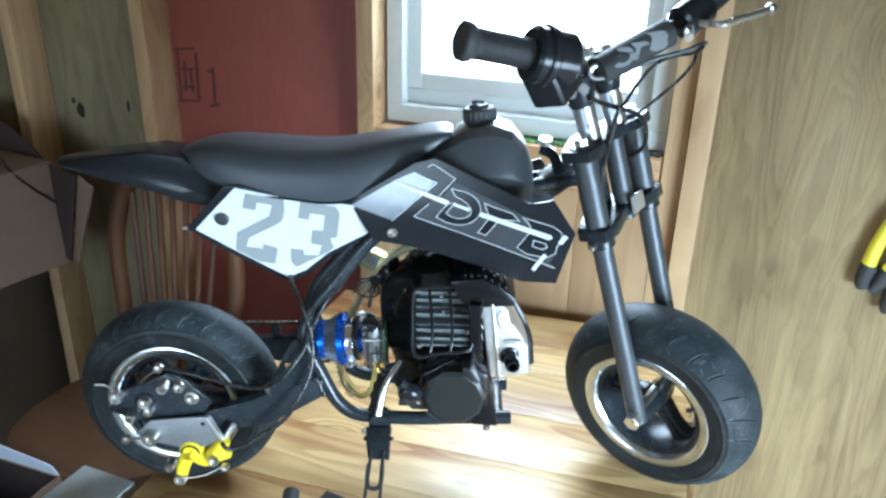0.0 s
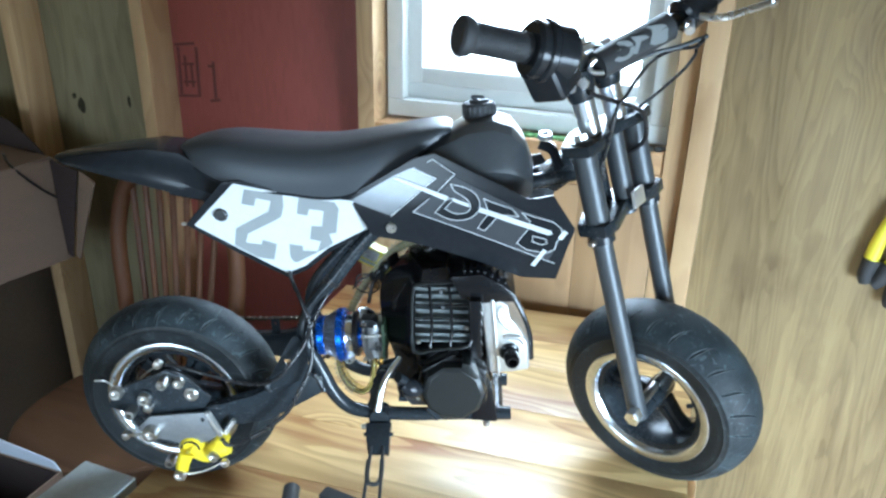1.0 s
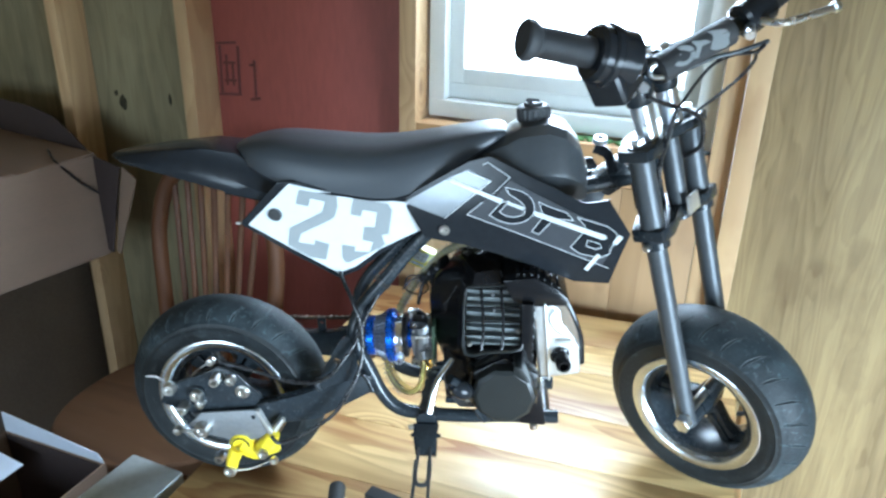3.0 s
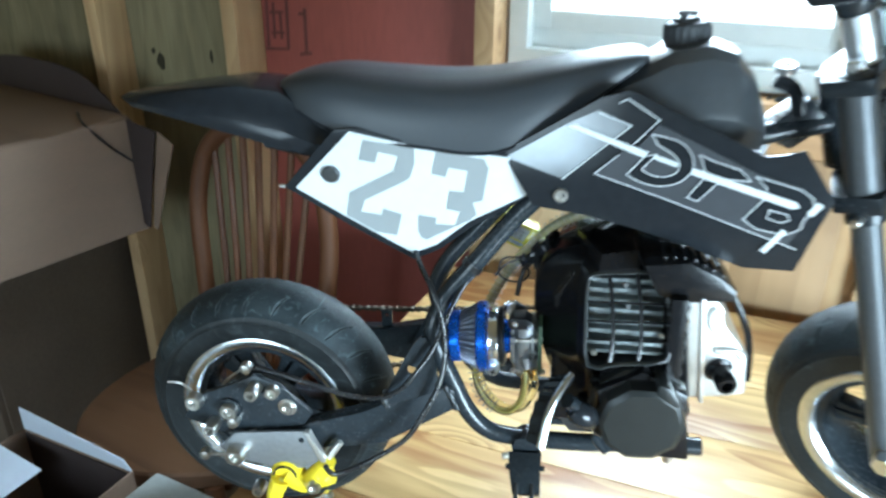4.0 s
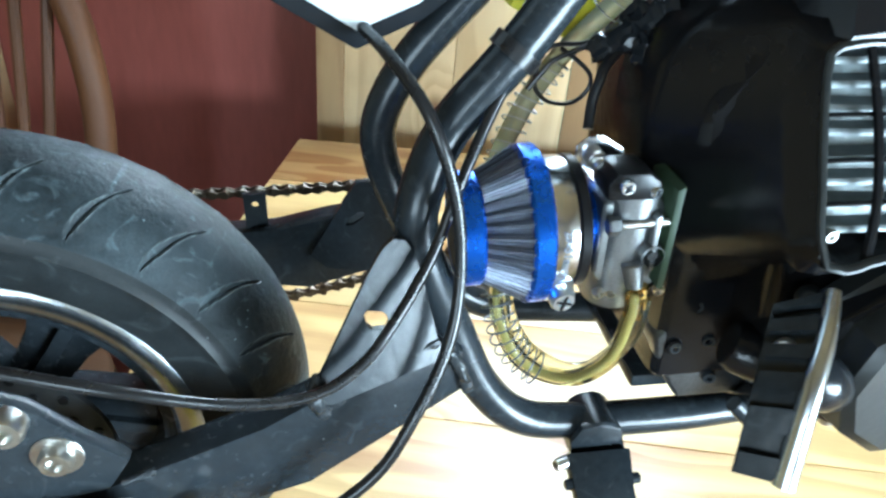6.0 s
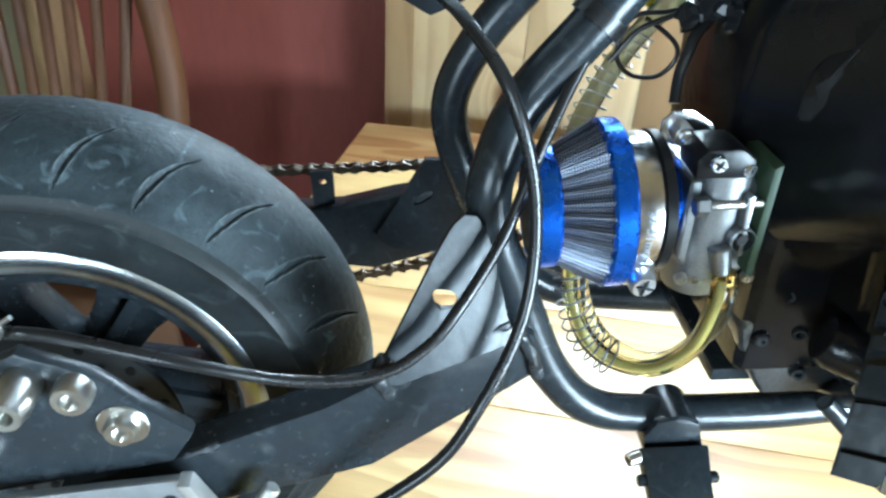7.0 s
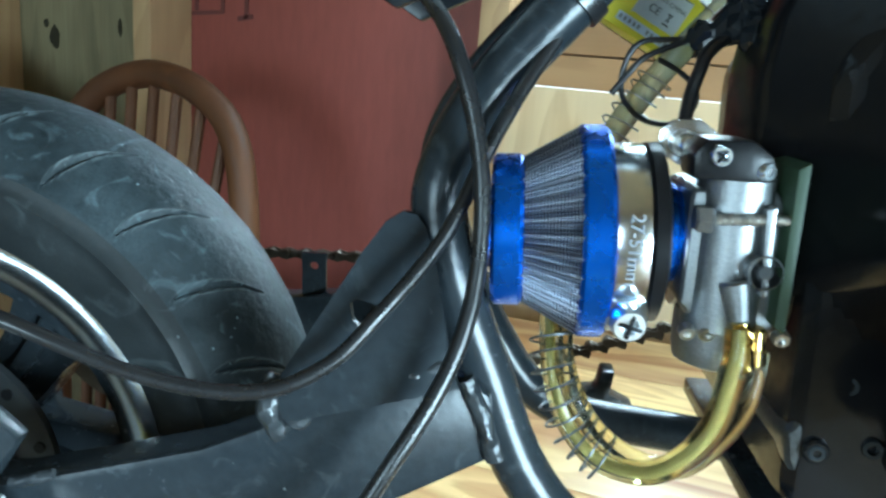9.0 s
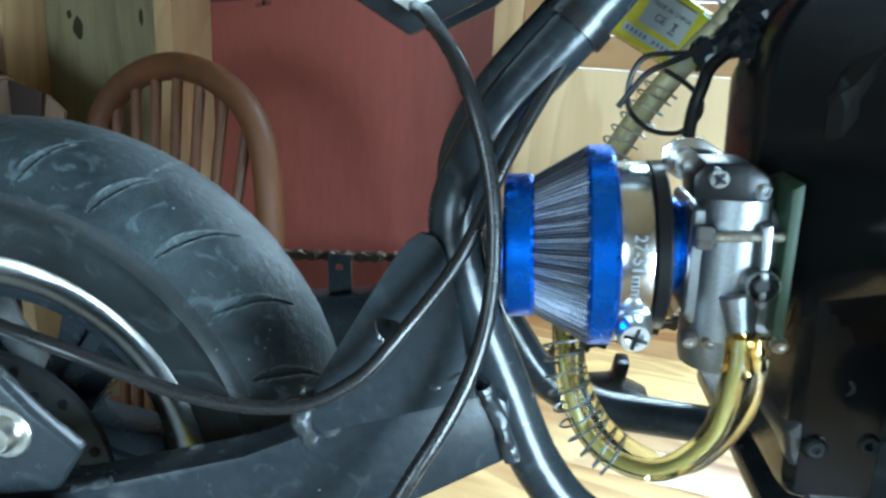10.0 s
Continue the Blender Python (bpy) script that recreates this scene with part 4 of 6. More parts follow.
# number plates on both sides
def leaning(bm, sgn=-1):
    """Leans a flat side panel outwards towards its top."""
    for v in bm.verts:
        v.co.y += sgn * 0.2 * (v.co.z - 0.384)
    return bm


def side_panel(sgn):
    y = 0.0485 * sgn
    out = [(-0.318, 0.386), (-0.302, 0.403), (-0.262, 0.444), (-0.243, 0.446), (-0.190, 0.433), (-0.104, 0.423), (-0.082, 0.384), (-0.139, 0.347), (-0.173, 0.319), (-0.200, 0.306), (-0.258, 0.343)]
    p = part("number_panel", leaning(prism(out, y - 0.003, y + 0.003, 0.002), sgn), PLASTIC, bike, "black plastic number panel")
    wht = [(-0.306, 0.386), (-0.247, 0.4435), (-0.191, 0.4302), (-0.106, 0.4195), (-0.0868, 0.3838), (-0.143, 0.3530), (-0.176, 0.3258), (-0.1998, 0.3150), (-0.256, 0.3517)]
    part("white_plate", leaning(prism(wht, y + 0.0034 * sgn, y + 0.0042 * sgn, 0), sgn), DECALWHITE, p, "white plate with grey number 23")
    return p


plate = side_panel(-1)
side_panel(1)


def decal(shapes, y, material, parent, name, depth=0.0005):
    bm = bmesh.new()
    for s in shapes:
        prism(s, y, y - depth, 0, bm=bm)
    return part(name, leaning(bm), material, parent)


TWO = [(-0.2350, 0.4356), (-0.1898, 0.4281), (-0.1905, 0.4131), (-0.1958, 0.3985), (-0.2020, 0.3940), (-0.2410, 0.3740), (-0.2460, 0.3612), (-0.2262, 0.3577), (-0.2242, 0.3650), (-0.2070, 0.3590), (-0.2138, 0.3354), (-0.2368, 0.3396), (-0.2605, 0.3560), (-0.2545, 0.3816), (-0.2100, 0.4050), (-0.2050, 0.4198), (-0.2228, 0.4240), (-0.2268, 0.4130), (-0.2415, 0.4162)]
THREE = [(-0.1697, 0.4258), (-0.1280, 0.4178), (-0.1238, 0.4091), (-0.1304, 0.3754), (-0.1394, 0.3733), (-0.1358, 0.3592), (-0.1378, 0.3560), (-0.1758, 0.3270), (-0.1898, 0.3332), (-0.1925, 0.3402), (-0.1909, 0.3587), (-0.1741, 0.3559), (-0.1757, 0.3490), (-0.1563, 0.3478), (-0.1511, 0.3628), (-0.1641, 0.3662), (-0.1601, 0.3851), (-0.1467, 0.3840), (-0.1424, 0.4059), (-0.1598, 0.4089), (-0.1632, 0.3997), (-0.1756, 0.4025)]


def clipped(shapes, border):
    """The parts of flat shapes that lie inside a convex border."""
    area2 = sum(a[0] * b[1] - b[0] * a[1] for a, b in zip(border, border[1:] + border[:1]))
    ring = border if area2 > 0 else border[::-1]
    out = []
    for s in shapes:
        for a, b in zip(ring, ring[1:] + ring[:1]):
            side = [(b[0] - a[0]) * (p[1] - a[1]) - (b[1] - a[1]) * (p[0] - a[0]) for p in s]
            cut = []
            for k in range(len(s)):
                p, q, u, v = s[k], s[(k + 1) % len(s)], side[k], side[(k + 1) % len(s)]
                if u >= 0:
                    cut.append(p)
                if (u > 0 and v < 0) or (u < 0 and v > 0):
                    t = u / (u - v)
                    cut.append((p[0] + (q[0] - p[0]) * t, p[1] + (q[1] - p[1]) * t))
            s = cut
            if len(s) < 3:
                break
        if len(s) >= 3:
            out.append(s)
    return out


PLATE = [(-0.304, 0.386), (-0.2470, 0.4425), (-0.1065, 0.4185), (-0.0885, 0.3838), (-0.143, 0.3543), (-0.1757, 0.3274), (-0.1998, 0.3165)]
decal(clipped([TWO], PLATE), -0.0529, DECALGREY, plate, "digit_two")
decal(clipped([THREE], PLATE), -0.0529, DECALGREY, plate, "digit_three")
bolt((-0.2695, -0.0560, 0.4015), (0, -1, -0.2), 0.0085, 0.0045, DARKSTEEL, plate, "panel_bolt", socket=False)
bolt((-0.3175, -0.0490, 0.386), (-1, 0, 0), 0.002, 0.006, STEEL, plate, "clip_pin", socket=False)
part("plate_strut", tube([(-0.200, -0.020, 0.330), (-0.199, -0.034, 0.316)], 0.004, 10), PLASTIC, plate)

# side shrouds with their graphics
OUT = [(-0.112, 0.424), (-0.030, 0.4735), (-0.006, 0.480), (0.101, 0.431), (0.112, 0.432), (0.130, 0.436), (0.156, 0.396), (0.148, 0.372), (0.137, 0.330), (0.096, 0.330), (0.050, 0.347), (0.000, 0.362), (-0.040, 0.371), (-0.084, 0.376)]


def bulge(x, z):
    """Lateral bulge of the shroud: flares out towards the front."""
    t = max(0.0, min(1.0, (x + 0.112) / 0.26))
    return -0.052 - 0.036 * t ** 0.8 - 0.006 * math.sin(math.pi * max(0, min(1, (z - 0.33) / 0.14)))


def on_shroud(shape, lift, sgn=-1, depth=0.0006, cuts=2):
    bm = prism(shape, 0, -depth, 0)
    bmesh.ops.triangulate(bm, faces=[f for f in bm.faces])
    if cuts:
        bmesh.ops.subdivide_edges(bm, edges=bm.edges[:], cuts=cuts, use_grid_fill=True)
    for v in bm.verts:
        v.co.y += bulge(v.co.x, v.co.z) - lift
    if sgn > 0:
        bmesh.ops.scale(bm, vec=(1, -1, 1), verts=bm.verts)
    return bm


def shroud(sgn):
    bm = on_shroud(OUT, 0.0, sgn, -0.003, 3)
    return part("side_shroud", bm, PLASTIC, bike, "gloss black tank shroud with white outlined graphics")


sh = shroud(-1)
shroud(1)


def on_part(name, shapes, material, lift, cuts=2):
    bm = bmesh.new()
    for s in shapes:
        join(bm, on_shroud(s, lift, cuts=cuts))
    return part(name, bm, material, sh)


def outline(loop, w, closed=True):
    """Thin strokes along a polyline, one quad a side."""
    out = []
    n = len(loop)
    for k in range(n if closed else n - 1):
        a, b = Vector((*loop[k], 0)), Vector((*loop[(k + 1) % n], 0))
        d = (b - a)
        if d.length < 1e-6:
            continue
        d.normalize()
        p = Vector((-d.y, d.x, 0)) * w / 2
        a2, b2 = a - d * w / 2, b + d * w / 2
        out.append([tuple((a2 + p)[:2]), tuple((b2 + p)[:2]), tuple((b2 - p)[:2]), tuple((a2 - p)[:2])])
    return out


ZIG = [(-0.0148, 0.4703), (-0.0084, 0.4739), (0.0171, 0.4577), (-0.0021, 0.4373), (-0.0157, 0.4419), (-0.0046, 0.4522)]
on_part("silver_field", [[(-0.1090, 0.4200), (-0.0561, 0.4520), (-0.0310, 0.4640), (-0.0046, 0.4522), (-0.0249, 0.4348), (-0.0594, 0.4040)]], DECALSILVER, 0.0004)
on_part("charcoal_field", [[(-0.0093, 0.4316), (-0.0326, 0.4106), (0.0350, 0.3886), (0.1270, 0.3557), (0.1426, 0.3891), (0.1302, 0.4065), (0.0952, 0.4169), (0.0172, 0.4538), (0.0024, 0.4355)]], DECALCHAR, 0.0006)
on_part("black_zigzag", [ZIG], PLASTIC, 0.0008)
# plain outlined shapes in place of the maker's mark
half_round = [(0.0121, 0.4458), (0.0281, 0.4427), (0.0396, 0.4367), (0.0455, 0.4265), (0.0444, 0.4156), (0.0348, 0.4062), (0.0206, 0.4026), (0.0055, 0.4052), (-0.0062, 0.4115), (0.0076, 0.4278), (0.0166, 0.4296)]
INNER = [(0.0055, 0.4165), (0.0135, 0.4118), (0.0240, 0.4110), (0.0325, 0.4145), (0.0352, 0.4205), (0.0330, 0.4262), (0.0260, 0.4325), (0.0170, 0.4372)]
arc = [(p.x, p.z) for p in spline([Vector((x, 0, z)) for x, z in half_round[:9]], 4)]
inner_arc = [(p.x, p.z) for p in spline([Vector((x, 0, z)) for x, z in INNER], 4)]
half_round = arc + half_round[9:] + inner_arc
slanted = [(0.0505, 0.4307), (0.0601, 0.4265), (0.0825, 0.4196), (0.0910, 0.4106), (0.0688, 0.4115), (0.0519, 0.3910), (0.0434, 0.3941), (0.0566, 0.4136)]
notched = [(0.0947, 0.4149), (0.1303, 0.4052), (0.1395, 0.3981), (0.1413, 0.3890), (0.1350, 0.3801), (0.1337, 0.3712), (0.1238, 0.3653), (0.1004, 0.3691), (0.0891, 0.3773), (0.1024, 0.3960), (0.1039, 0.4051)]
slot = [(0.1079, 0.3871), (0.1221, 0.3836), (0.1243, 0.3787), (0.1180, 0.3761), (0.1070, 0.3798)]
on_part("outlined_shape", [slanted, notched], PLASTIC, 0.0010, 1)
on_part("white_streak", [[(-0.0561, 0.4503), (-0.0488, 0.4513), (0.0101, 0.4313), (0.0063, 0.4264)], [(0.0462, 0.4198), (0.1278, 0.3946), (0.1299, 0.3905), (0.1249, 0.3888), (0.0450, 0.4143)], [(0.014, 0.4262), (0.0165, 0.4290), (0.034, 0.4235), (0.033, 0.4195)]], DECALWHITE, 0.0022)
on_part("outlined_shape", [half_round], PLASTIC, 0.0010, 1)
strokes = []
for lp in (half_round, slanted, notched, slot):
    strokes += outline(lp, 0.0008)
strokes += outline(ZIG[:4], 0.0008, False)
strokes += outline([(-0.0310, 0.4619), (-0.0046, 0.4522), (-0.0249, 0.4348), (-0.0594, 0.4040)], 0.0008, False)
strokes += outline([(-0.0139, 0.4274), (-0.0326, 0.4106), (0.0350, 0.3886), (0.1337, 0.3523)], 0.0008, False)
strokes += outline([(0.1211, 0.3674), (0.1099, 0.3499)], 0.0048, False)
strokes += outline([(0.1437, 0.3920), (0.1402, 0.3868)], 0.0055, False)
on_part("white_outline", strokes, DECALWHITE, 0.0020, 0)
bolt((-0.060, -0.0655, 0.388), (0, -1, 0), 0.0065, 0.005, STEEL, sh, "shroud_bolt")

# tank with cap
rows = []
for x, top, low, w in ((-0.040, 0.464, 0.430, 0.030), (-0.014, 0.480, 0.420, 0.046), (0.010, 0.494, 0.415, 0.054), (0.030, 0.506, 0.415, 0.056), (0.062, 0.511, 0.415, 0.055), (0.084, 0.503, 0.415, 0.051), (0.100, 0.484, 0.415, 0.046), (0.110, 0.458, 0.418, 0.040)):
    h = top - low
    rows.append([(x, -w * 0.80, low), (x, -w * 1.02, low + h * 0.40), (x, -w * 1.0, low + h * 0.47), (x, -w * 0.74, low + h * 0.88), (x, -w * 0.55, top - 0.002), (x, -w * 0.35, top), (x, w * 0.35, top), (x, w * 0.55, top - 0.002), (x, w * 0.74, low + h * 0.88), (x, w * 1.0, low + h * 0.47), (x, w * 1.02, low + h * 0.40), (x, w * 0.80, low)])
tank = part("fuel_tank", grid_skin(rows), TANK, bike, "dark smoky plastic fuel tank", 24)
cap = lathe([(0, 0.0), (0.019, 0.0), (0.0195, 0.002), (0.0195, 0.018), (0.018, 0.020), (0.012, 0.0205), (0.011, 0.024), (0, 0.024)], (0.046, 0.004, 0.504), (-0.06, 0, 1), 40)
capo = part("fuel_cap", cap, GRIPRUBBER, tank, "black ribbed fuel cap")
for k in range(20):
    a = 2 * math.pi * k / 20
    part("cap_rib", rod((0.046 + 0.0193 * math.cos(a), 0.004 + 0.0193 * math.sin(a), 0.506), (0.045 + 0.0193 * math.cos(a), 0.004 + 0.0193 * math.sin(a), 0.521), 0.0016, 8), GRIPRUBBER, capo)
part("cap_tether", tube([(0.043, 0.0, 0.527), (0.037, -0.004, 0.532), (0.051, -0.006, 0.532)], 0.002, 8), GRIPRUBBER, capo)

# ---- engine ----
eng = part("engine", prism([(-0.062, 0.150), (0.050, 0.150), (0.058, 0.200), (0.050, 0.314), (0.010, 0.324), (-0.048, 0.320), (-0.066, 0.292)], -0.075, 0.055, 0.010, 3), COVER, bike, "two-stroke pull-start engine with black plastic covers")
OUTER = [(-0.081, 0.266), (-0.079, 0.306), (-0.064, 0.327), (-0.034, 0.337), (0.010, 0.342), (0.038, 0.318), (0.040, 0.190), (-0.030, 0.186), (-0.060, 0.196), (-0.074, 0.230)]
RIM = [(-0.0366, 0.285), (-0.0356, 0.3160), (-0.0298, 0.3243), (-0.004, 0.3262), (0.0222, 0.3262), (0.0358, 0.307), (0.0373, 0.280), (0.0350, 0.2565), (-0.004, 0.2518), (-0.0335, 0.2497)]
HOLE = [(-0.0338, 0.285), (-0.0330, 0.3140), (-0.0285, 0.3215), (-0.004, 0.3235), (0.0210, 0.3235), (0.0330, 0.306), (0.0345, 0.280), (0.0325, 0.2590), (-0.004, 0.2545), (-0.0315, 0.2525)]


def rounded(loop, step=4):
    """A closed outline, drawn smoothly through its corners."""
    n = len(loop)
    p = [Vector((x, 0, z)) for x, z in loop]
    out = []
    for k in range(n):
        p0, p1, p2, p3 = p[k - 1], p[k], p[(k + 1) % n], p[(k + 2) % n]
        for j in range(step):
            t = j / step
            q = p1.lerp(p2, t) + ((p2 - p0) * (1 - t) - (p3 - p1) * t) * (0.45 * t * (1 - t))
            out.append((q.x, q.z))
    return out


OUTER, RIM, HOLE = rounded(OUTER), rounded(RIM), rounded(HOLE)
FLANGE = [(x * 1.17 + 0.0004, 0.288 + (z - 0.288) * 1.12) for x, z in RIM]
LEAN = Matrix(((1, 0, 0, 0), (0, 1, 0.485, -0.1322), (0, 0, 1, 0), (0, 0, 0, 1)))


def at_depth(loop, y, lean=False):
    return [LEAN @ Vector((x, y, z)) if lean else Vector((x, y, z)) for x, z in loop]


def leaned(bm):
    bmesh.ops.transform(bm, matrix=LEAN, verts=bm.verts)
    return bm


cov = part("fan_cover", grid_skin([at_depth(OUTER, -0.020), at_depth(OUTER, -0.052), at_depth([(x * 0.97, z * 0.99 + 0.003) for x, z in OUTER], -0.060), at_depth(FLANGE, -0.097, True), at_depth(FLANGE, -0.105, True), at_depth(RIM, -0.108, True), at_depth(RIM, -0.113, True), at_depth(HOLE, -0.114, True), at_depth(HOLE, -0.098, True)]), COVER, eng, "gloss black plastic fan cover", 75)
part("lower_cowl", prism([(-0.036, 0.252), (0.036, 0.250), (0.040, 0.180), (0.030, 0.150), (-0.014, 0.150), (-0.030, 0.190)], -0.104, -0.050, 0.010, 4), COVER, cov)
part("cover_rim", leaned(tube([((x + u) / 2, -0.1145, (z + w) / 2) for (x, z), (u, w) in zip(RIM + RIM[:1], HOLE + HOLE[:1])], 0.0016, 8, 1, smooth=False)), DULLPLASTIC, cov)
part("fin_backing", leaned(box((0.0, -0.0955, 0.288), (0.066, 0.006, 0.068), r=0.001)), FINALLOY, cov)
for k in range(8):
    z = 0.2590 + 0.0082 * k
    part("cooling_fin", leaned(box((0.0, -0.1015 - 0.001 * (k % 2), z), (0.064, 0.010, 0.0026), Matrix.Rotation(0.02 + 0.02 * math.sin(k * 1.7), 4, "Y"), r=0.0009)), FINALLOY, cov)
for x in (-0.0135, 0.0105):
    part("grille_bar", leaned(tube([(x - 0.0005, -0.1115, 0.253), (x + 0.002, -0.1130, 0.272), (x + 0.001, -0.1135, 0.298), (x - 0.002, -0.1120, 0.324)], 0.0019, 8)), COVER, cov)
for z in (0.2705, 0.285, 0.300):
    part("grille_bar", leaned(box((0.0, -0.1115, z), (0.069, 0.0025, 0.0013), r=0.0005)), COVER, cov)
for x, z in ((-0.0275, 0.2585), (0.0305, 0.2735)):
    bolt(LEAN @ Vector((x, -0.107, z)), (0, -1, 0), 0.0028, 0.003, STEEL, cov, "cover_screw")
for x, z in ((-0.0010, 0.3130), (0.0015, 0.2965)):
    part("fin_stud", leaned(rod((x, -0.104, z), (x, -0.109, z), 0.0026, 16)), ALU, cov, "round cast stud on the fins")
part("cover_top", grid_skin([at_depth([(-0.0262, 0.3225), (-0.0252, 0.3261), (0.0091, 0.3301), (0.0100, 0.3255)], -0.0895), at_depth([(-0.0300, 0.3200), (-0.0223, 0.3385), (0.0067, 0.3431), (0.0130, 0.3260)], -0.0812), at_depth([(-0.0500, 0.3150), (-0.0420, 0.3440), (0.0070, 0.3490), (0.0230, 0.3260)], -0.0400), at_depth([(-0.0500, 0.3150), (-0.0420, 0.3400), (0.0070, 0.3440), (0.0230, 0.3200)], 0.0100)]), COVER, cov)
part("cover_ridge", tube([(0.0072, -0.0815, 0.3435), (0.0120, -0.0850, 0.3330), (0.0230, -0.0935, 0.3240), (0.0385, -0.1065, 0.3175)], 0.0013, 8), COVER, cov)
# the finned black shroud beside the muffler
shroud2 = part("cylinder_shroud", prism([(0.010, 0.342), (0.048, 0.346), (0.074, 0.332), (0.089, 0.319), (0.087, 0.310), (0.042, 0.308), (0.024, 0.314)], -0.110, 0.030, 0.003), COVER, eng)
for k in range(7):
    x = 0.028 + 0.008 * k
    z = 0.3455 if x < 0.05 else 0.3465 - (x - 0.048) * 0.60
    part("shroud_rib", box((x, -0.038, z), (0.003, 0.13, 0.005), r=0.001), COVER, shroud2)
part("shroud_edge", tube([(0.086, -0.104, 0.315), (0.098, -0.104, 0.290), (0.107, -0.100, 0.262), (0.110, -0.098, 0.226)], 0.0030, 8), COVER, shroud2)
part("corrugated_edge", prism([(0.034, 0.316)] + [(0.0475 + 0.0022 * (k % 2), 0.316 - 0.0065 * k) for k in range(22)] + [(0.036, 0.176)], -0.120, -0.105, 0.0006), COVER, eng)
part("side_web", prism([(0.036, 0.20), (0.062, 0.19), (0.070, 0.128), (0.036, 0.130)], -0.095, -0.06, 0.003), COVER, eng)
# silver muffler box
muf = part("muffler", prism([(0.046, 0.309), (0.073, 0.312), (0.081, 0.303), (0.083, 0.286), (0.097, 0.270), (0.105, 0.256), (0.108, 0.216), (0.092, 0.213), (0.058, 0.209)], -0.108, -0.020, 0.005, 3), ALUSHEET, eng, "bright silver sheet-metal muffler")
part("muffler_seam", prism([(0.0595, 0.313), (0.0625, 0.313), (0.0715, 0.208), (0.0685, 0.208)], -0.1115, -0.018, 0.0008), ALUSHEET, muf)
part("embossed_rib", tube([(0.074, -0.109, 0.304), (0.069, -0.109, 0.296), (0.073, -0.109, 0.284), (0.086, -0.109, 0.272)], 0.0032, 10), ALUSHEET, muf)
part("embossed_rib", tube([(0.076, -0.109, 0.262), (0.094, -0.109, 0.262), (0.100, -0.109, 0.255)], 0.003, 10), ALUSHEET, muf)
part("exhaust_stub", lathe([(0.0055, 0.004), (0.0055, 0.022), (0.008, 0.022), (0.009, 0.020), (0.009, 0.002), (0.013, 0.0), (0.013, -0.002), (0, -0.002), (0, 0.004)], (0.083, -0.108, 0.241), (0.12, -1, -0.12), 24), COVER, muf, "black exhaust outlet")
bolt((0.076, -0.109, 0.243), (0, -1, 0), 0.005, 0.004, FRAMEPAINT, muf, "exhaust_bolt")
# recoil starter
rec = part("recoil_starter", lathe([(0, 0.034), (0.033, 0.034), (0.0375, 0.031), (0.040, 0.012), (0.044, 0.008), (0.045, 0.0), (0, 0.0)], (0.0150, -0.113, 0.2045), (0, -1, 0), 10), DULLPLASTIC, eng, "round dull black recoil starter cover")
hexa = [(0.0150 + 0.046 * math.cos(math.pi / 6 + k * math.pi / 3), 0.2045 + 0.046 * math.sin(math.pi / 6 + k * math.pi / 3)) for k in range(6)]
part("recoil_housing", prism(hexa, -0.131, -0.095, 0.004), COVER, rec)
part("case_boss", rod((-0.0535, -0.070, 0.1735), (-0.054, -0.077, 0.1735), 0.0042, 24), COVER, eng)
bolt((-0.0237, -0.110, 0.2272), (-0.2, -1, 0), 0.0048, 0.0050, DULLPLASTIC, eng, "cover_socket")
bolt((-0.0237, -0.110, 0.2272), (-0.2, -1, 0), 0.0022, 0.0030, DULLPLASTIC, eng, "cover_socket", socket=False)
part("cover_tab", prism([(0.026, 0.248), (0.036, 0.244), (0.046, 0.228), (0.040, 0.222), (0.024, 0.236)], -0.146, -0.110, 0.002), DULLPLASTIC, eng)
bolt((-0.054, -0.0765, 0.1735), (-0.1, -1, 0), 0.0028, 0.001, FRAMEPAINT, eng, "boss_bolt")
bolt((-0.030, -0.112, 0.178), (0, -1, 0), 0.0035, 0.004, STEEL, eng, "starter_bolt")
part("starter_bulge", lathe([(0, -0.002), (0.010, 0.0), (0.012, 0.004), (0.012, 0.020), (0.009, 0.026), (0, 0.028)], (-0.040, -0.094, 0.190), (0.85, -0.35, -0.30), 24), COVER, eng)
part("drain_stub", rod((-0.021, -0.086, 0.144), (-0.007, -0.092, 0.130), 0.0045, 14), FRAMEPAINT, eng)
part("lower_case", prism([(-0.064, 0.178), (-0.062, 0.168), (-0.050, 0.146), (-0.044, 0.137), (0.040, 0.137), (0.046, 0.160), (0.006, 0.152), (-0.030, 0.172), (-0.036, 0.183), (-0.046, 0.188), (-0.057, 0.187)], -0.074, 0.030, 0.004, 3), CRANK, eng, "dark oily metal crankcase")
part("engine_mount", box((0.0, -0.0, 0.137), (0.125, 0.118, 0.008), r=0.002), FRAMEPAINT, eng)
for x, y, z in ((-0.036, -0.073, 0.176), (-0.030, -0.073, 0.152), (-0.046, -0.071, 0.196)):
    bolt((x, y, z), (-0.3, -1, 0), 0.0035, 0.004, FRAMEPAINT, eng, "case_screw")
part("manifold_plate", prism([(-0.0765, 0.217), (-0.0765, 0.264), (-0.073, 0.266), (-0.073, 0.215)], -0.086, -0.034, 0.001), GASKET, eng, "dark green gasket plate")

# ---- air filter ----
FA = Vector((1, 0, 0.045)).normalized()
FC = Vector((-0.1605, -0.060, 0.2360))


def along(d):
    return FC + FA * d


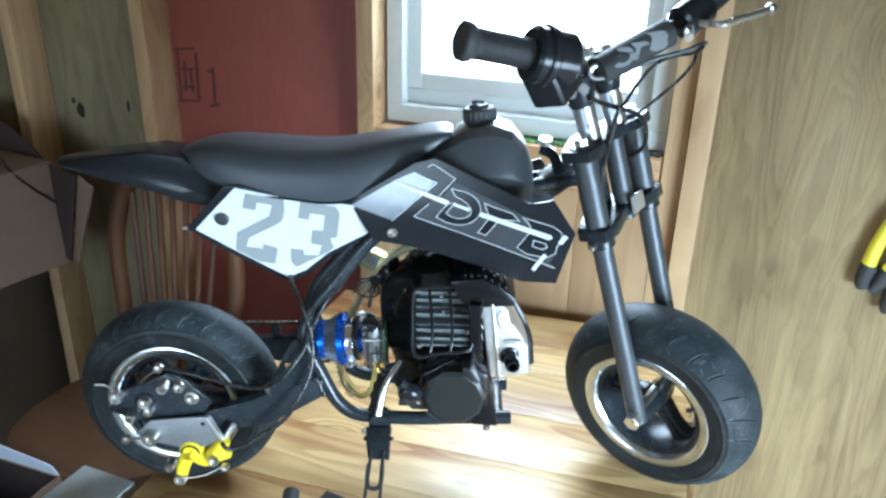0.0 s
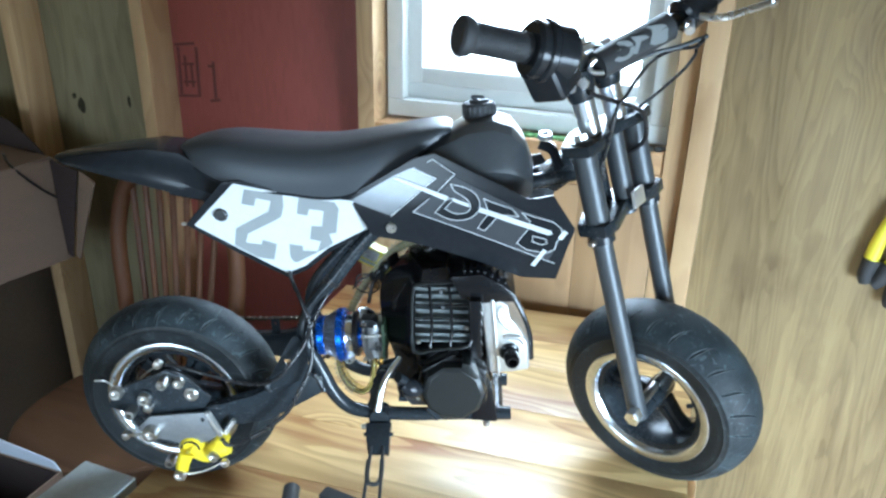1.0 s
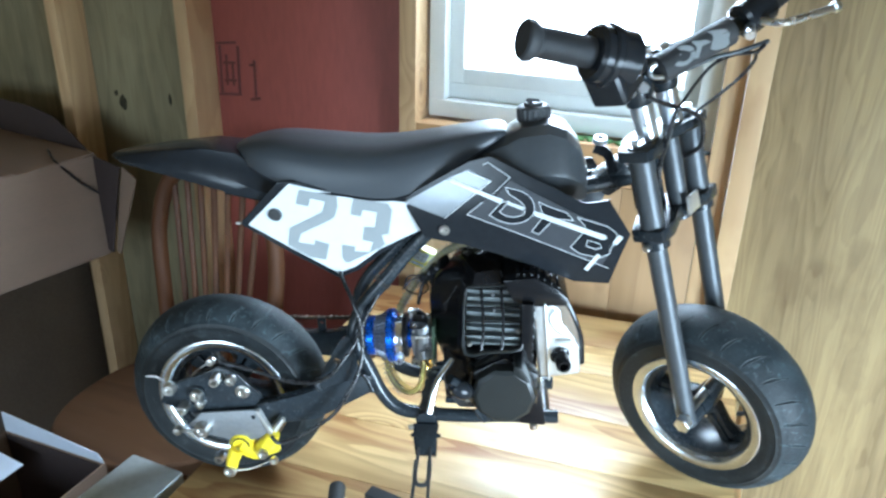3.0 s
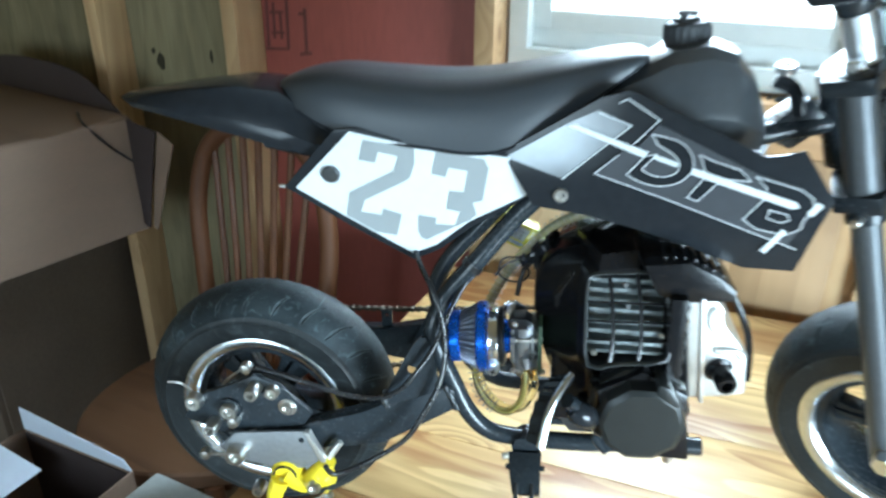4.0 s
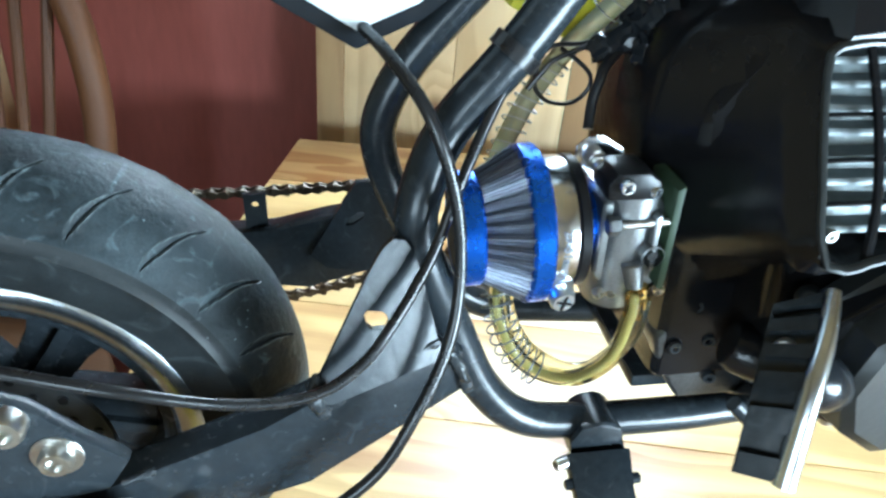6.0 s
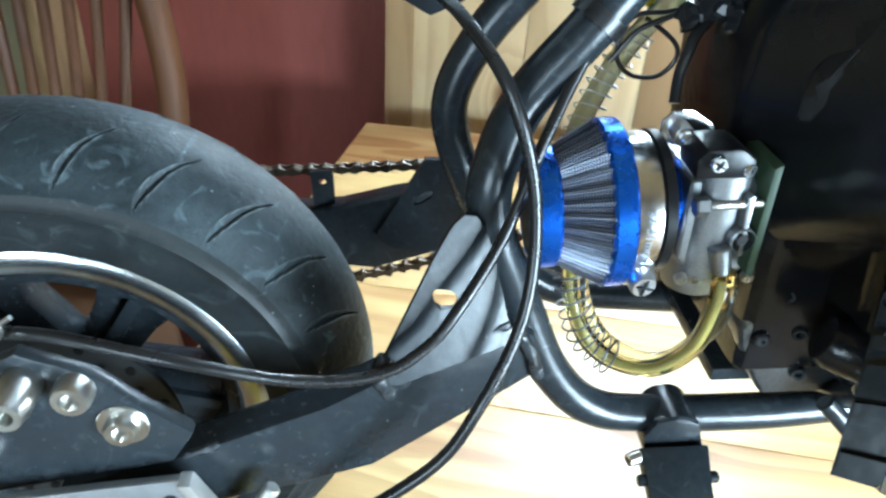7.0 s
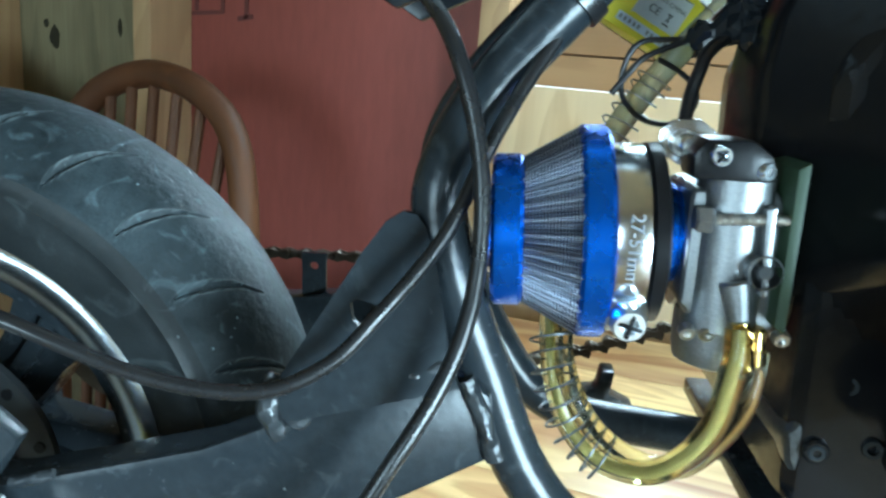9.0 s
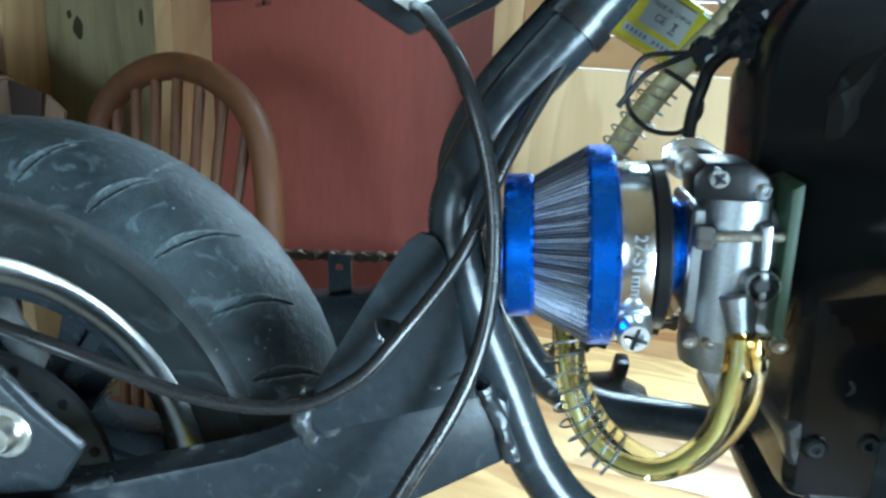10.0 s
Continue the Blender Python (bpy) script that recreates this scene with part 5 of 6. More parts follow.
fil = part("air_filter", lathe([(0, 0.0), (0.0195, 0.0), (0.0195, 0.017), (0.029, 0.026), (0.0285, 0.040), (0.020, 0.0405), (0.018, 0.052), (0, 0.052)], FC, FA, 64), FILTERDARK, bike, "conical air filter with blue metal rings and steel mesh")
for r, d0, d1 in ((0.0250, -0.001, 0.0090), (0.0345, 0.0258, 0.0352)):
    part("blue_ring", lathe([(r - 0.004, d0), (r - 0.0012, d0), (r, d0 + 0.0012), (r, d1 - 0.0012), (r - 0.0012, d1), (r - 0.004, d1)], FC, FA, 72, closed=True), BLUE, fil, "anodised blue metal ring")
part("end_cap", lathe([(0, -0.0012), (0.019, -0.0012), (0.0215, 0.0), (0.0215, 0.004), (0, 0.004)], FC, FA, 48), GRIPRUBBER, fil, "black rubber end cap")
# pleated cone under the mesh
PLEATS = 34


def cone_r(d, a):
    base = 0.0222 + (0.0325 - 0.0222) * max(0, min(1, (d - 0.008) / 0.0185))
    return base + 0.0011 * math.sin(PLEATS * a)


bm = bmesh.new()
nr, na = 8, PLEATS * 8
Mf = Matrix.Translation(FC) @ frame_of(FA)
vs = [[bm.verts.new(Mf @ Vector((cone_r(0.008 + 0.019 * i / nr, 2 * math.pi * k / na) * math.cos(2 * math.pi * k / na), cone_r(0.008 + 0.019 * i / nr, 2 * math.pi * k / na) * math.sin(2 * math.pi * k / na), 0.008 + 0.019 * i / nr))) for k in range(na)] for i in range(nr + 1)]
for i in range(nr):
    for k in range(na):
        bm.faces.new((vs[i][k], vs[i][(k + 1) % na], vs[i + 1][(k + 1) % na], vs[i + 1][k]))
part("pleated_paper", bm, FILTERDARK, fil, "dark pleated filter paper", 80)


def wire_mesh():
    """Thin woven wires over the pleats: hoops round the cone and strands along it."""
    bm = bmesh.new()

    def strip(p, closed, w):
        n = len(p)
        quad = []
        for i in range(n):
            d = (p[(i + 1) % n] - p[i - 1]) if closed else (p[min(i + 1, n - 1)] - p[max(i - 1, 0)])
            d.normalize()
            out = p[i] - FC
            out = (out - FA * out.dot(FA)).normalized()
            s = d.cross(out).normalized()
            quad.append([bm.verts.new(p[i] + s * w), bm.verts.new(p[i] + out * w), bm.verts.new(p[i] - s * w)])
        for i in range(n if closed else n - 1):
            a, b = quad[i], quad[(i + 1) % n]
            bm.faces.new((a[0], b[0], b[1], a[1]))
            bm.faces.new((a[1], b[1], b[2], a[2]))
    for i in range(19):
        d = 0.0088 + 0.00095 * i
        strip([Mf @ Vector(((cone_r(d, 2 * math.pi * k / 204) + 0.0003) * math.cos(2 * math.pi * k / 204), (cone_r(d, 2 * math.pi * k / 204) + 0.0003) * math.sin(2 * math.pi * k / 204), d)) for k in range(204)], True, 0.00013)
    for k in range(170):
        a = 2 * math.pi * k / 170
        strip([Mf @ Vector(((cone_r(d, a) + 0.0003) * math.cos(a), (cone_r(d, a) + 0.0003) * math.sin(a), d)) for d in (0.008, 0.013, 0.018, 0.022, 0.0265)], False, 0.00013)
    return bm


part("wire_mesh", wire_mesh(), GAUZE, fil, "fine steel wire mesh", 80)
part("rubber_collar", lathe([(0.0235, 0.034), (0.0275, 0.0345), (0.0275, 0.0465), (0.0290, 0.0472), (0.0290, 0.0510), (0.026, 0.0522), (0.020, 0.0522)], FC, FA, 56), CAPBLACK, fil)
clamp = part("hose_clamp", lathe([(0.0277, 0.0362), (0.0285, 0.0357), (0.0287, 0.0362), (0.0287, 0.0455), (0.0285, 0.0460), (0.0277, 0.0455)], FC, FA, 64, closed=True), POLISHED, fil, "polished worm-drive hose clamp")
CP = along(0.0412) + Vector((0, -0.0215, -0.0215))
part("clamp_housing", box(CP, (0.013, 0.009, 0.008), Matrix.Rotation(radians(-45), 4, "X"), 0.0015), CHROME, clamp)
bolt(CP + Vector((0, -0.003, 0.0)), (0.1, -1, -0.15), 0.0055, 0.006, CHROME, clamp, "clamp_screw")
for turn in (15, 105):
    part("screw_slot", box(CP + Vector((0.0006, -0.0091, -0.0009)), (0.0075, 0.0008, 0.0013), Matrix.Rotation(radians(turn), 4, "Y"), r=0.0002), CAPBLACK, clamp)


def lettering(name, body, size, m, material, parent, depth=0.0002):
    cu = bpy.data.curves.new(name, "FONT")
    cu.body, cu.size, cu.extrude, cu.align_x, cu.align_y = body, size, depth, "CENTER", "CENTER"
    tmp = bpy.data.objects.new(name, cu)
    scene.collection.objects.link(tmp)
    bpy.context.view_layer.update()
    me = bpy.data.meshes.new_from_object(tmp.evaluated_get(bpy.context.evaluated_depsgraph_get()))
    bpy.data.objects.remove(tmp)
    bpy.data.curves.remove(cu)
    me.transform(m)
    me.materials.append(material)
    ob = new(name, me)
    ob.parent = parent
    return ob


def facing(c, right, up):
    r, u = Vector(right).normalized(), Vector(up).normalized()
    f = r.cross(u)
    return Matrix.Translation(c) @ Matrix((r, u, f)).transposed().to_4x4()


lettering("size_mark", "27-51mm", 0.0056, facing(along(0.0410) + Vector((0, -0.0289, 0.0005)), (0, 0, -1), (1, 0, 0)), GREYPLATE, clamp)

# ---- carburettor ----
CY = -0.060
carb = part("carburettor", prism([(-0.101, 0.252), (-0.076, 0.253), (-0.072, 0.247), (-0.073, 0.222), (-0.070, 0.214), (-0.072, 0.208), (-0.094, 0.208), (-0.101, 0.216)], CY - 0.018, CY + 0.018, 0.003, 3), ALU, bike, "small cast aluminium carburettor")
part("slide_body", rod((-0.087, CY - 0.012, 0.208), (-0.087, CY - 0.012, 0.256), 0.0115, 32), ALU, carb)
part("throat", lathe([(0.0, -0.018), (0.0155, -0.018), (0.0168, -0.016), (0.0168, -0.011), (0.0155, -0.010), (0.0155, -0.008), (0.0168, -0.007), (0.0168, -0.004), (0.013, -0.003), (0.013, 0.014), (0, 0.014)], (-0.092, CY, 0.234), (1, 0, 0), 40), BLUE, carb, "anodised blue inlet adapter")
part("adapter_plate", prism(ring_points((0, 0), 0.0175, 28, 1.2), -0.1005, -0.0990, 0.0004, axes="yz"), ALUSHEET, carb).location = (0, CY, 0.232)
part("top_cap", prism([(-0.099, 0.2545), (-0.077, 0.2545), (-0.0765, 0.262), (-0.083, 0.2665), (-0.096, 0.2665), (-0.0995, 0.262)], CY - 0.0235, CY - 0.004, 0.002), CAPBLACK, carb, "black plastic carburettor top").location = (-0.0035, 0, 0.0005)
bolt((-0.0960, CY - 0.0240, 0.2625), (0, -1, 0), 0.0032, 0.003, POLISHED, carb, "top_screw")
for turn in (35, 125):
    part("screw_slot", box((-0.0960, CY - 0.0271, 0.2625), (0.0042, 0.0007, 0.0009), Matrix.Rotation(radians(turn), 4, "Y"), r=0.0002), CAPBLACK, carb)
bolt((-0.0835, CY - 0.0205, 0.2585), (0.6, -1, 0), 0.0028, 0.004, CHROME, carb, "top_screw")
lever = part("throttle_lever", prism([(-0.111, 0.266), (-0.111, 0.273), (-0.107, 0.2765), (-0.099, 0.277), (-0.090, 0.271), (-0.088, 0.266), (-0.097, 0.265), (-0.104, 0.262)], CY + 0.004, CY + 0.0055, 0.0005), POLISHED, carb, "bright folded throttle lever")
lever.location = (0.003, 0, -0.006)
for k in range(5):
    part("lever_spring", lathe([(0.0033, -0.0005), (0.0042, -0.0005), (0.0042, 0.0005), (0.0033, 0.0005)], (-0.101, CY + 0.003 - 0.0016 * k, 0.2635), (0, 1, 0), 18, closed=True), STEEL, carb)
part("lever_post", rod((-0.101, CY - 0.008, 0.2635), (-0.101, CY + 0.006, 0.2635), 0.003, 12), STEEL, carb)
part("mixture_screw", rod((-0.096, CY - 0.024, 0.244), (-0.074, CY - 0.024, 0.245), 0.0016, 10), STEEL, carb, "threaded steel adjusting screw")
for k in range(14):
    part("screw_thread", lathe([(0.0014, -0.0003), (0.0020, 0), (0.0014, 0.0003)], (-0.0945 + 0.0014 * k, CY - 0.024, 0.2441 + 0.00006 * k), (1, 0, 0.04), 12), STEEL, carb)
part("screw_nut", rod((-0.101, CY - 0.024, 0.244), (-0.0955, CY - 0.024, 0.244), 0.0042, 6), ALU, carb)
part("stop_arm", prism([(-0.0815, 0.248), (-0.0785, 0.249), (-0.0778, 0.222), (-0.0798, 0.222)], CY - 0.026, CY - 0.016, 0.0008), ALU, carb)
part("mount_stud", rod((-0.074, CY - 0.020, 0.2440), (-0.0700, CY - 0.0195, 0.2443), 0.0022, 10), STEEL, carb)
part("choke_bore", lathe([(0.0028, 0.003), (0.0028, 0.0005), (0, 0.0005), (0, -0.004), (0.0052, -0.004), (0.0052, 0.003), (0.0046, 0.0035)], (-0.0795, CY - 0.0235, 0.2295), (0.05, -1, 0), 26), ALU, carb)
part("bore_plug", rod((-0.0795, CY - 0.0225, 0.2295), (-0.0795, CY - 0.0262, 0.2295), 0.0027, 18), GRIPRUBBER, carb)
part("float_bowl", lathe([(0, -0.020), (0.006, -0.020), (0.0125, -0.017), (0.0135, -0.012), (0.0135, 0.0), (0, 0.0)], (-0.084, CY, 0.210), (0, 0, 1), 28), ALU, carb)
for x in (-0.098, -0.092, -0.070):
    bolt((x, CY - 0.019, 0.2085), (0, -1, -0.3), 0.0026, 0.003, STEEL, carb, "bowl_screw")
part("inlet_stub", rod((-0.087, CY - 0.024, 0.226), (-0.0845, CY - 0.026, 0.214), 0.0048, 16, r2=0.0036), ALU, carb)
part("brass_fitting", rod((-0.0845, CY - 0.026, 0.216), (-0.0815, CY - 0.026, 0.200), 0.0026, 14), BRASS, carb, "brass fuel fitting")
part("brass_collar", rod((-0.0835, CY - 0.026, 0.2085), (-0.0815, CY - 0.026, 0.1995), 0.0034, 14), BRASS, carb)
part("brass_fitting", rod((-0.0775, CY - 0.020, 0.2110), (-0.0768, CY - 0.020, 0.1985), 0.0030, 14), BRASS, carb)

carb.location = (-0.002, 0, 0.004)

# clear fuel hoses with a wire coil round them
def coil(pts, r, turns, w):
    path = spline(pts, 24)
    n = len(path)
    out = []
    up = Vector((0, 1, 0))
    for i in range(n * 3):
        f = i / 3
        k = min(int(f), n - 2)
        p = path[k].lerp(path[k + 1], f - k)
        d = (path[k + 1] - path[k]).normalized()
        u = (up - d * up.dot(d)).normalized()
        v = d.cross(u)
        a = 2 * math.pi * turns * f / n
        out.append(p + (u * math.cos(a) + v * math.sin(a)) * r)
    return tube(out, w, 6, 1, smooth=False)


low = [(-0.1400, -0.0420, 0.2200), (-0.1392, -0.0560, 0.2000), (-0.1370, -0.0620, 0.1850), (-0.1300, -0.0640, 0.1680), (-0.1185, -0.0689, 0.1590), (-0.1041, -0.0818, 0.1648), (-0.0917, -0.0888, 0.1825), (-0.0879, -0.0910, 0.2056), (-0.0872, -0.0890, 0.2168)]
low_b = [(-0.1343, -0.0330, 0.2231), (-0.1358, -0.0560, 0.2040), (-0.1330, -0.0630, 0.1870), (-0.1230, -0.0660, 0.1700), (-0.1080, -0.0709, 0.1618), (-0.0951, -0.0743, 0.1630), (-0.0862, -0.0765, 0.1728), (-0.0804, -0.0823, 0.1900), (-0.0783, -0.0802, 0.2078)]
part("fuel_hose", tube(low_b, 0.0038, 16, 10), FUELTUBE, bike, "yellowed clear fuel hose")
hose = part("fuel_hose", tube(low, 0.0040, 18, 10), FUELTUBE, bike, "yellowed clear fuel hose")
part("fuel_inside", tube(low, 0.0016, 10, 10), mat("fuel_in_hose", (0.43, 0.375, 0.165), 0.2), hose)
part("wire_coil", coil(low[1:5], 0.0074, 10, 0.00045), DARKSTEEL, hose, "loose wire coil")
hi = [(-0.1399, -0.0300, 0.2100), (-0.1304, -0.0040, 0.2380), (-0.1173, 0.0060, 0.2634), (-0.1019, 0.0085, 0.2866), (-0.0839, 0.0027, 0.3102), (-0.0662, -0.0051, 0.3306), (-0.0466, -0.0102, 0.3444), (-0.0255, -0.0142, 0.3508), (0.0018, -0.0169, 0.3490), (0.0267, -0.0177, 0.3480), (0.0463, -0.0155, 0.3700)]
hose2 = part("fuel_hose", tube(hi, 0.0050, 18, 10), PALETUBE, bike, "yellowed clear fuel hose")
part("wire_coil", coil(hi[4:9], 0.0078, 15, 0.0004), ALU, hose2, "loose wire coil")
part("wire_coil", coil(hi[1:4], 0.0074, 11, 0.0004), ALU, hose2, "loose wire coil")

# ignition box with its label and the wires about it
ib = Matrix.Translation((-0.1026, 0.030, 0.3128)) @ Matrix.Rotation(radians(29), 4, "Y") @ Matrix.Rotation(radians(8), 4, "Z")
bm = box((0, 0, 0), (0.041, 0.022, 0.0265), r=0.0015)
bmesh.ops.transform(bm, matrix=ib, verts=bm.verts)
ign = part("ignition_box", bm, YELLOWBOX, bike, "bright yellow ignition box with a white label")
bm = box((0, 0.0065, 0), (0.0416, 0.0012, 0.0271), r=0.0002)
bmesh.ops.transform(bm, matrix=ib, verts=bm.verts)
part("case_seam", bm, COVER, ign)
bm = prism(rounded([(-0.0107, -0.0040), (-0.0093, -0.0045), (0.0083, -0.0045), (0.0097, -0.0040), (0.0097, 0.0092), (0.0083, 0.0097), (-0.0093, 0.0097), (-0.0107, 0.0092)], 3), -0.0116, -0.0110, 0)
bmesh.ops.transform(bm, matrix=ib, verts=bm.verts)
lab = part("label", bm, DECALWHITE, ign, "white printed label")
for body, size, dx, dz in (("MADE IN CHINA", 0.0026, -0.0005, 0.0052), ("CE", 0.0044, -0.0030, 0.0004)):
    lettering("print", body, size, ib @ facing((dx, -0.0118, dz), (1, 0, 0), (0, 0, 1)), BAR, lab, 0.0001)
bm = box((0.0040, -0.0118, -0.0024), (0.0030, 0.0003, 0.0007), r=0)
for turn in (-24, 24):
    box((0.0040, -0.0118, 0.0004), (0.0005, 0.0003, 0.0036), Matrix.Rotation(radians(turn), 4, "Y"), r=0, bm=bm)
box((0.0040, -0.0118, 0.0019), (0.0024, 0.0003, 0.0005), r=0, bm=bm)
bmesh.ops.transform(bm, matrix=ib, verts=bm.verts)
part("print_bar", bm, BAR, lab)
bm = box((-0.0020, -0.0113, -0.0086), (0.0260, 0.0006, 0.0036), r=0)
bmesh.ops.transform(bm, matrix=ib, verts=bm.verts)
strip = part("label_strip", bm, CARDWHITE, ign, "pale blue printed strip")
bm = bmesh.new()
for k in range(11):
    if k != 5:
        box((-0.0135 + 0.0022 * k, -0.0118, -0.0086), (0.0012, 0.0003, 0.0017), r=0, bm=bm)
bmesh.ops.transform(bm, matrix=ib, verts=bm.verts)
part("print_bar", bm, DECALGREY, strip)
for pts, r in (([(-0.086, -0.012, 0.306), (-0.096, -0.012, 0.3015), (-0.111, -0.012, 0.300), (-0.1165, -0.012, 0.294), (-0.118, -0.012, 0.284), (-0.115, -0.010, 0.277), (-0.107, -0.006, 0.271), (-0.096, -0.004, 0.270), (-0.089, -0.004, 0.276), (-0.0885, -0.004, 0.283), (-0.094, -0.002, 0.289), (-0.102, 0.004, 0.294)], 0.0011),
               ([(-0.1215, -0.014, 0.2805), (-0.116, -0.014, 0.288), (-0.110, -0.014, 0.2945), (-0.097, -0.015, 0.3005), (-0.086, -0.016, 0.306)], 0.0012),
               ([(-0.080, -0.022, 0.306), (-0.091, -0.028, 0.297), (-0.094, -0.030, 0.290), (-0.0965, -0.031, 0.281), (-0.0985, -0.036, 0.270)], 0.0024),
               ([(-0.072, -0.022, 0.314), (-0.050, -0.026, 0.330), (-0.030, -0.040, 0.345)], 0.0050),
               ([(-0.074, -0.026, 0.310), (-0.050, -0.034, 0.322), (0.0, -0.04, 0.36)], 0.0035)):
    part("ignition_wire", tube(pts, r, 10, 8), CABLE, ign)


def crumpled(pts, r, seg, step, seed):
    """A wrapped bundle of tape with folds and flat creases."""
    bm = tube(pts, r, seg, step)
    for v in bm.verts:
        q = v.co * 150 + Vector((seed, 0, 0))
        v.co += noise.noise_vector(q) * 0.0036 + noise.noise_vector(q * 2.7) * 0.0016
    return bm


part("wire_tape", crumpled([(-0.0945, -0.018, 0.2995), (-0.087, -0.020, 0.3045), (-0.078, -0.022, 0.3105), (-0.070, -0.024, 0.3165), (-0.060, -0.028, 0.324)], (0.0050, 0.0125), 18, 6, 3.1), PLASTIC, ign, "crumpled black tape round the wires", 18)
part("wire_tape", crumpled([(-0.081, -0.030, 0.303), (-0.074, -0.034, 0.306), (-0.066, -0.036, 0.312)], (0.0050, 0.0080), 16, 6, 8.4), PLASTIC, ign, "crumpled black tape round the wires", 18)

# control cables
c1 = [(-0.2080, -0.0200, 0.3450), (-0.1995, -0.0330, 0.3190), (-0.1895, -0.0590, 0.3120), (-0.1759, -0.0782, 0.2946), (-0.1662, -0.0856, 0.2645), (-0.1641, -0.0919, 0.2336), (-0.1694, -0.1011, 0.2058), (-0.1843, -0.1125, 0.1778), (-0.2035, -0.1186, 0.1504), (-0.2452, -0.1241, 0.1221), (-0.2716, -0.1340, 0.1165), (-0.2790, -0.1380, 0.1290)]
part("brake_cable", tube(c1, 0.0026, 12, 8), CABLE, bike, "glossy black cable looping down to the brake")
c2 = [(-0.0869, -0.0303, 0.3693), (-0.1253, -0.0492, 0.3272), (-0.1460, -0.0614, 0.2964), (-0.1619, -0.0752, 0.2680), (-0.1747, -0.0855, 0.2389), (-0.1923, -0.0999, 0.2162), (-0.2061, -0.1067, 0.2022), (-0.2256, -0.1131, 0.1954), (-0.2552, -0.1187, 0.2003), (-0.2918, -0.1247, 0.2166), (-0.3324, -0.1189, 0.2248), (-0.3567, -0.1144, 0.2233)]
part("throttle_cable", tube(c2, 0.0023, 12, 8), CABLE, bike, "thin black cable along the swingarm")

# foot peg: ribbed pad that slopes down outwards, with a bright worn front edge, on its bracket
PEGN = 24
back_line = spline([(-0.0640, -0.1430, 0.2480), (-0.0720, -0.1540, 0.2430), (-0.0790, -0.1650, 0.2300), (-0.0840, -0.1745, 0.2040)], 8)
front_line = spline([(-0.0475, -0.1485, 0.2570), (-0.0570, -0.1630, 0.2490), (-0.0655, -0.1745, 0.2350), (-0.0715, -0.1845, 0.2070)], 8)


def slab(k0, k1, u0, u1, low, high):
    """A curved slab over a stretch of the pad, between two heights off its face."""
    rows = []
    for k in range(k0, k1 + 1):
        a, b = back_line[k], front_line[k]
        d = back_line[min(k + 1, PEGN)] - back_line[max(k - 1, 0)]
        nrm = (b - a).cross(d).normalized()
        nrm = -nrm if nrm.x > 0 else nrm
        p, q = a.lerp(b, u0), a.lerp(b, u1)
        rows.append([p + nrm * low, q + nrm * low, q + nrm * high, p + nrm * high])
    return bevel(grid_skin(rows), 0.0009, 2, 50)


peg = part("foot_peg", slab(0, PEGN, 0.0, 1.0, -0.005, 0.0), FRAMEPAINT, bike, "ribbed black foot peg with a bright worn edge")
for k in range(6):
    part("peg_rib", slab(1 + 4 * k, 3 + 4 * k, 0.06, 0.86, -0.001, 0.0028), FRAMEPAINT, peg)
part("peg_edge", tube([front_line[k] for k in range(0, PEGN + 1, 3)], (0.0028, 0.0042), 12), RIMSTEEL, peg, "bright worn metal edge")
part("peg_arm", tube([(-0.004, -0.064, 0.126), (-0.018, -0.110, 0.172), (-0.030, -0.135, 0.205), (-0.050, -0.152, 0.232)], 0.0065, 12), FRAMEPAINT, peg)
part("peg_knuckle", lathe([(0, -0.014), (0.007, -0.013), (0.0105, -0.008), (0.0115, 0.0), (0.0105, 0.008), (0.007, 0.013), (0, 0.014)], (-0.036, -0.145, 0.213), (0.75, 0.25, -0.60), 24), PLASTIC, peg, "glossy black peg knuckle")
bolt((-0.066, -0.158, 0.242), (-0.6, -0.6, 0.3), 0.0042, 0.004, STEEL, peg, "peg_bolt")

# side stand: folded plate on the tube, flat leg and wire foot
sst = part("stand_bracket", prism([(-0.099, 0.104), (-0.101, 0.122), (-0.096, 0.131), (-0.086, 0.133), (-0.075, 0.129), (-0.070, 0.112), (-0.072, 0.096), (-0.080, 0.088), (-0.094, 0.090)], NL - 0.017, NL - 0.012, 0.002), FRAMEPAINT, bike, "black side stand bracket")
part("stand_hump", prism([(-0.0985, 0.108)] + [(-0.0855 + 0.013 * math.cos(a), 0.1205 + 0.013 * math.sin(a)) for a in [math.pi * (1 - k / 9) for k in range(10)]] + [(-0.0725, 0.108)], NL - 0.0165, NL + 0.008, 0.0025, 3), FRAMEPAINT, sst)
bolt((-0.100, NL - 0.020, 0.114), (-1, -0.35, 0), 0.0034, 0.010, STEEL, sst, "stand_bolt")
bm = prism([(-0.104, 0.0), (-0.070, 0.0), (-0.072, 0.022), (-0.076, 0.042), (-0.098, 0.042), (-0.102, 0.022)], -0.004, 0.004, 0.002)
bmesh.ops.transform(bm, matrix=Matrix.Translation((0, NL - 0.018, 0.116)) @ Matrix.Rotation(radians(125), 4, "X"), verts=bm.verts)
leg = part("stand_leg", bm, FRAMEPAINT, sst, "flat black stand leg")
bm = box((-0.074, -0.004, 0.021), (0.006, 0.012, 0.040), r=0.002)
bmesh.ops.transform(bm, matrix=Matrix.Translation((0, NL - 0.018, 0.116)) @ Matrix.Rotation(radians(125), 4, "X"), verts=bm.verts)
part("leg_fold", bm, FRAMEPAINT, leg)
part("pivot_pin", rod((-0.106, NL - 0.030, 0.1075), (-0.067, NL - 0.030, 0.1075), 0.0028), FRAMEPAINT, sst)
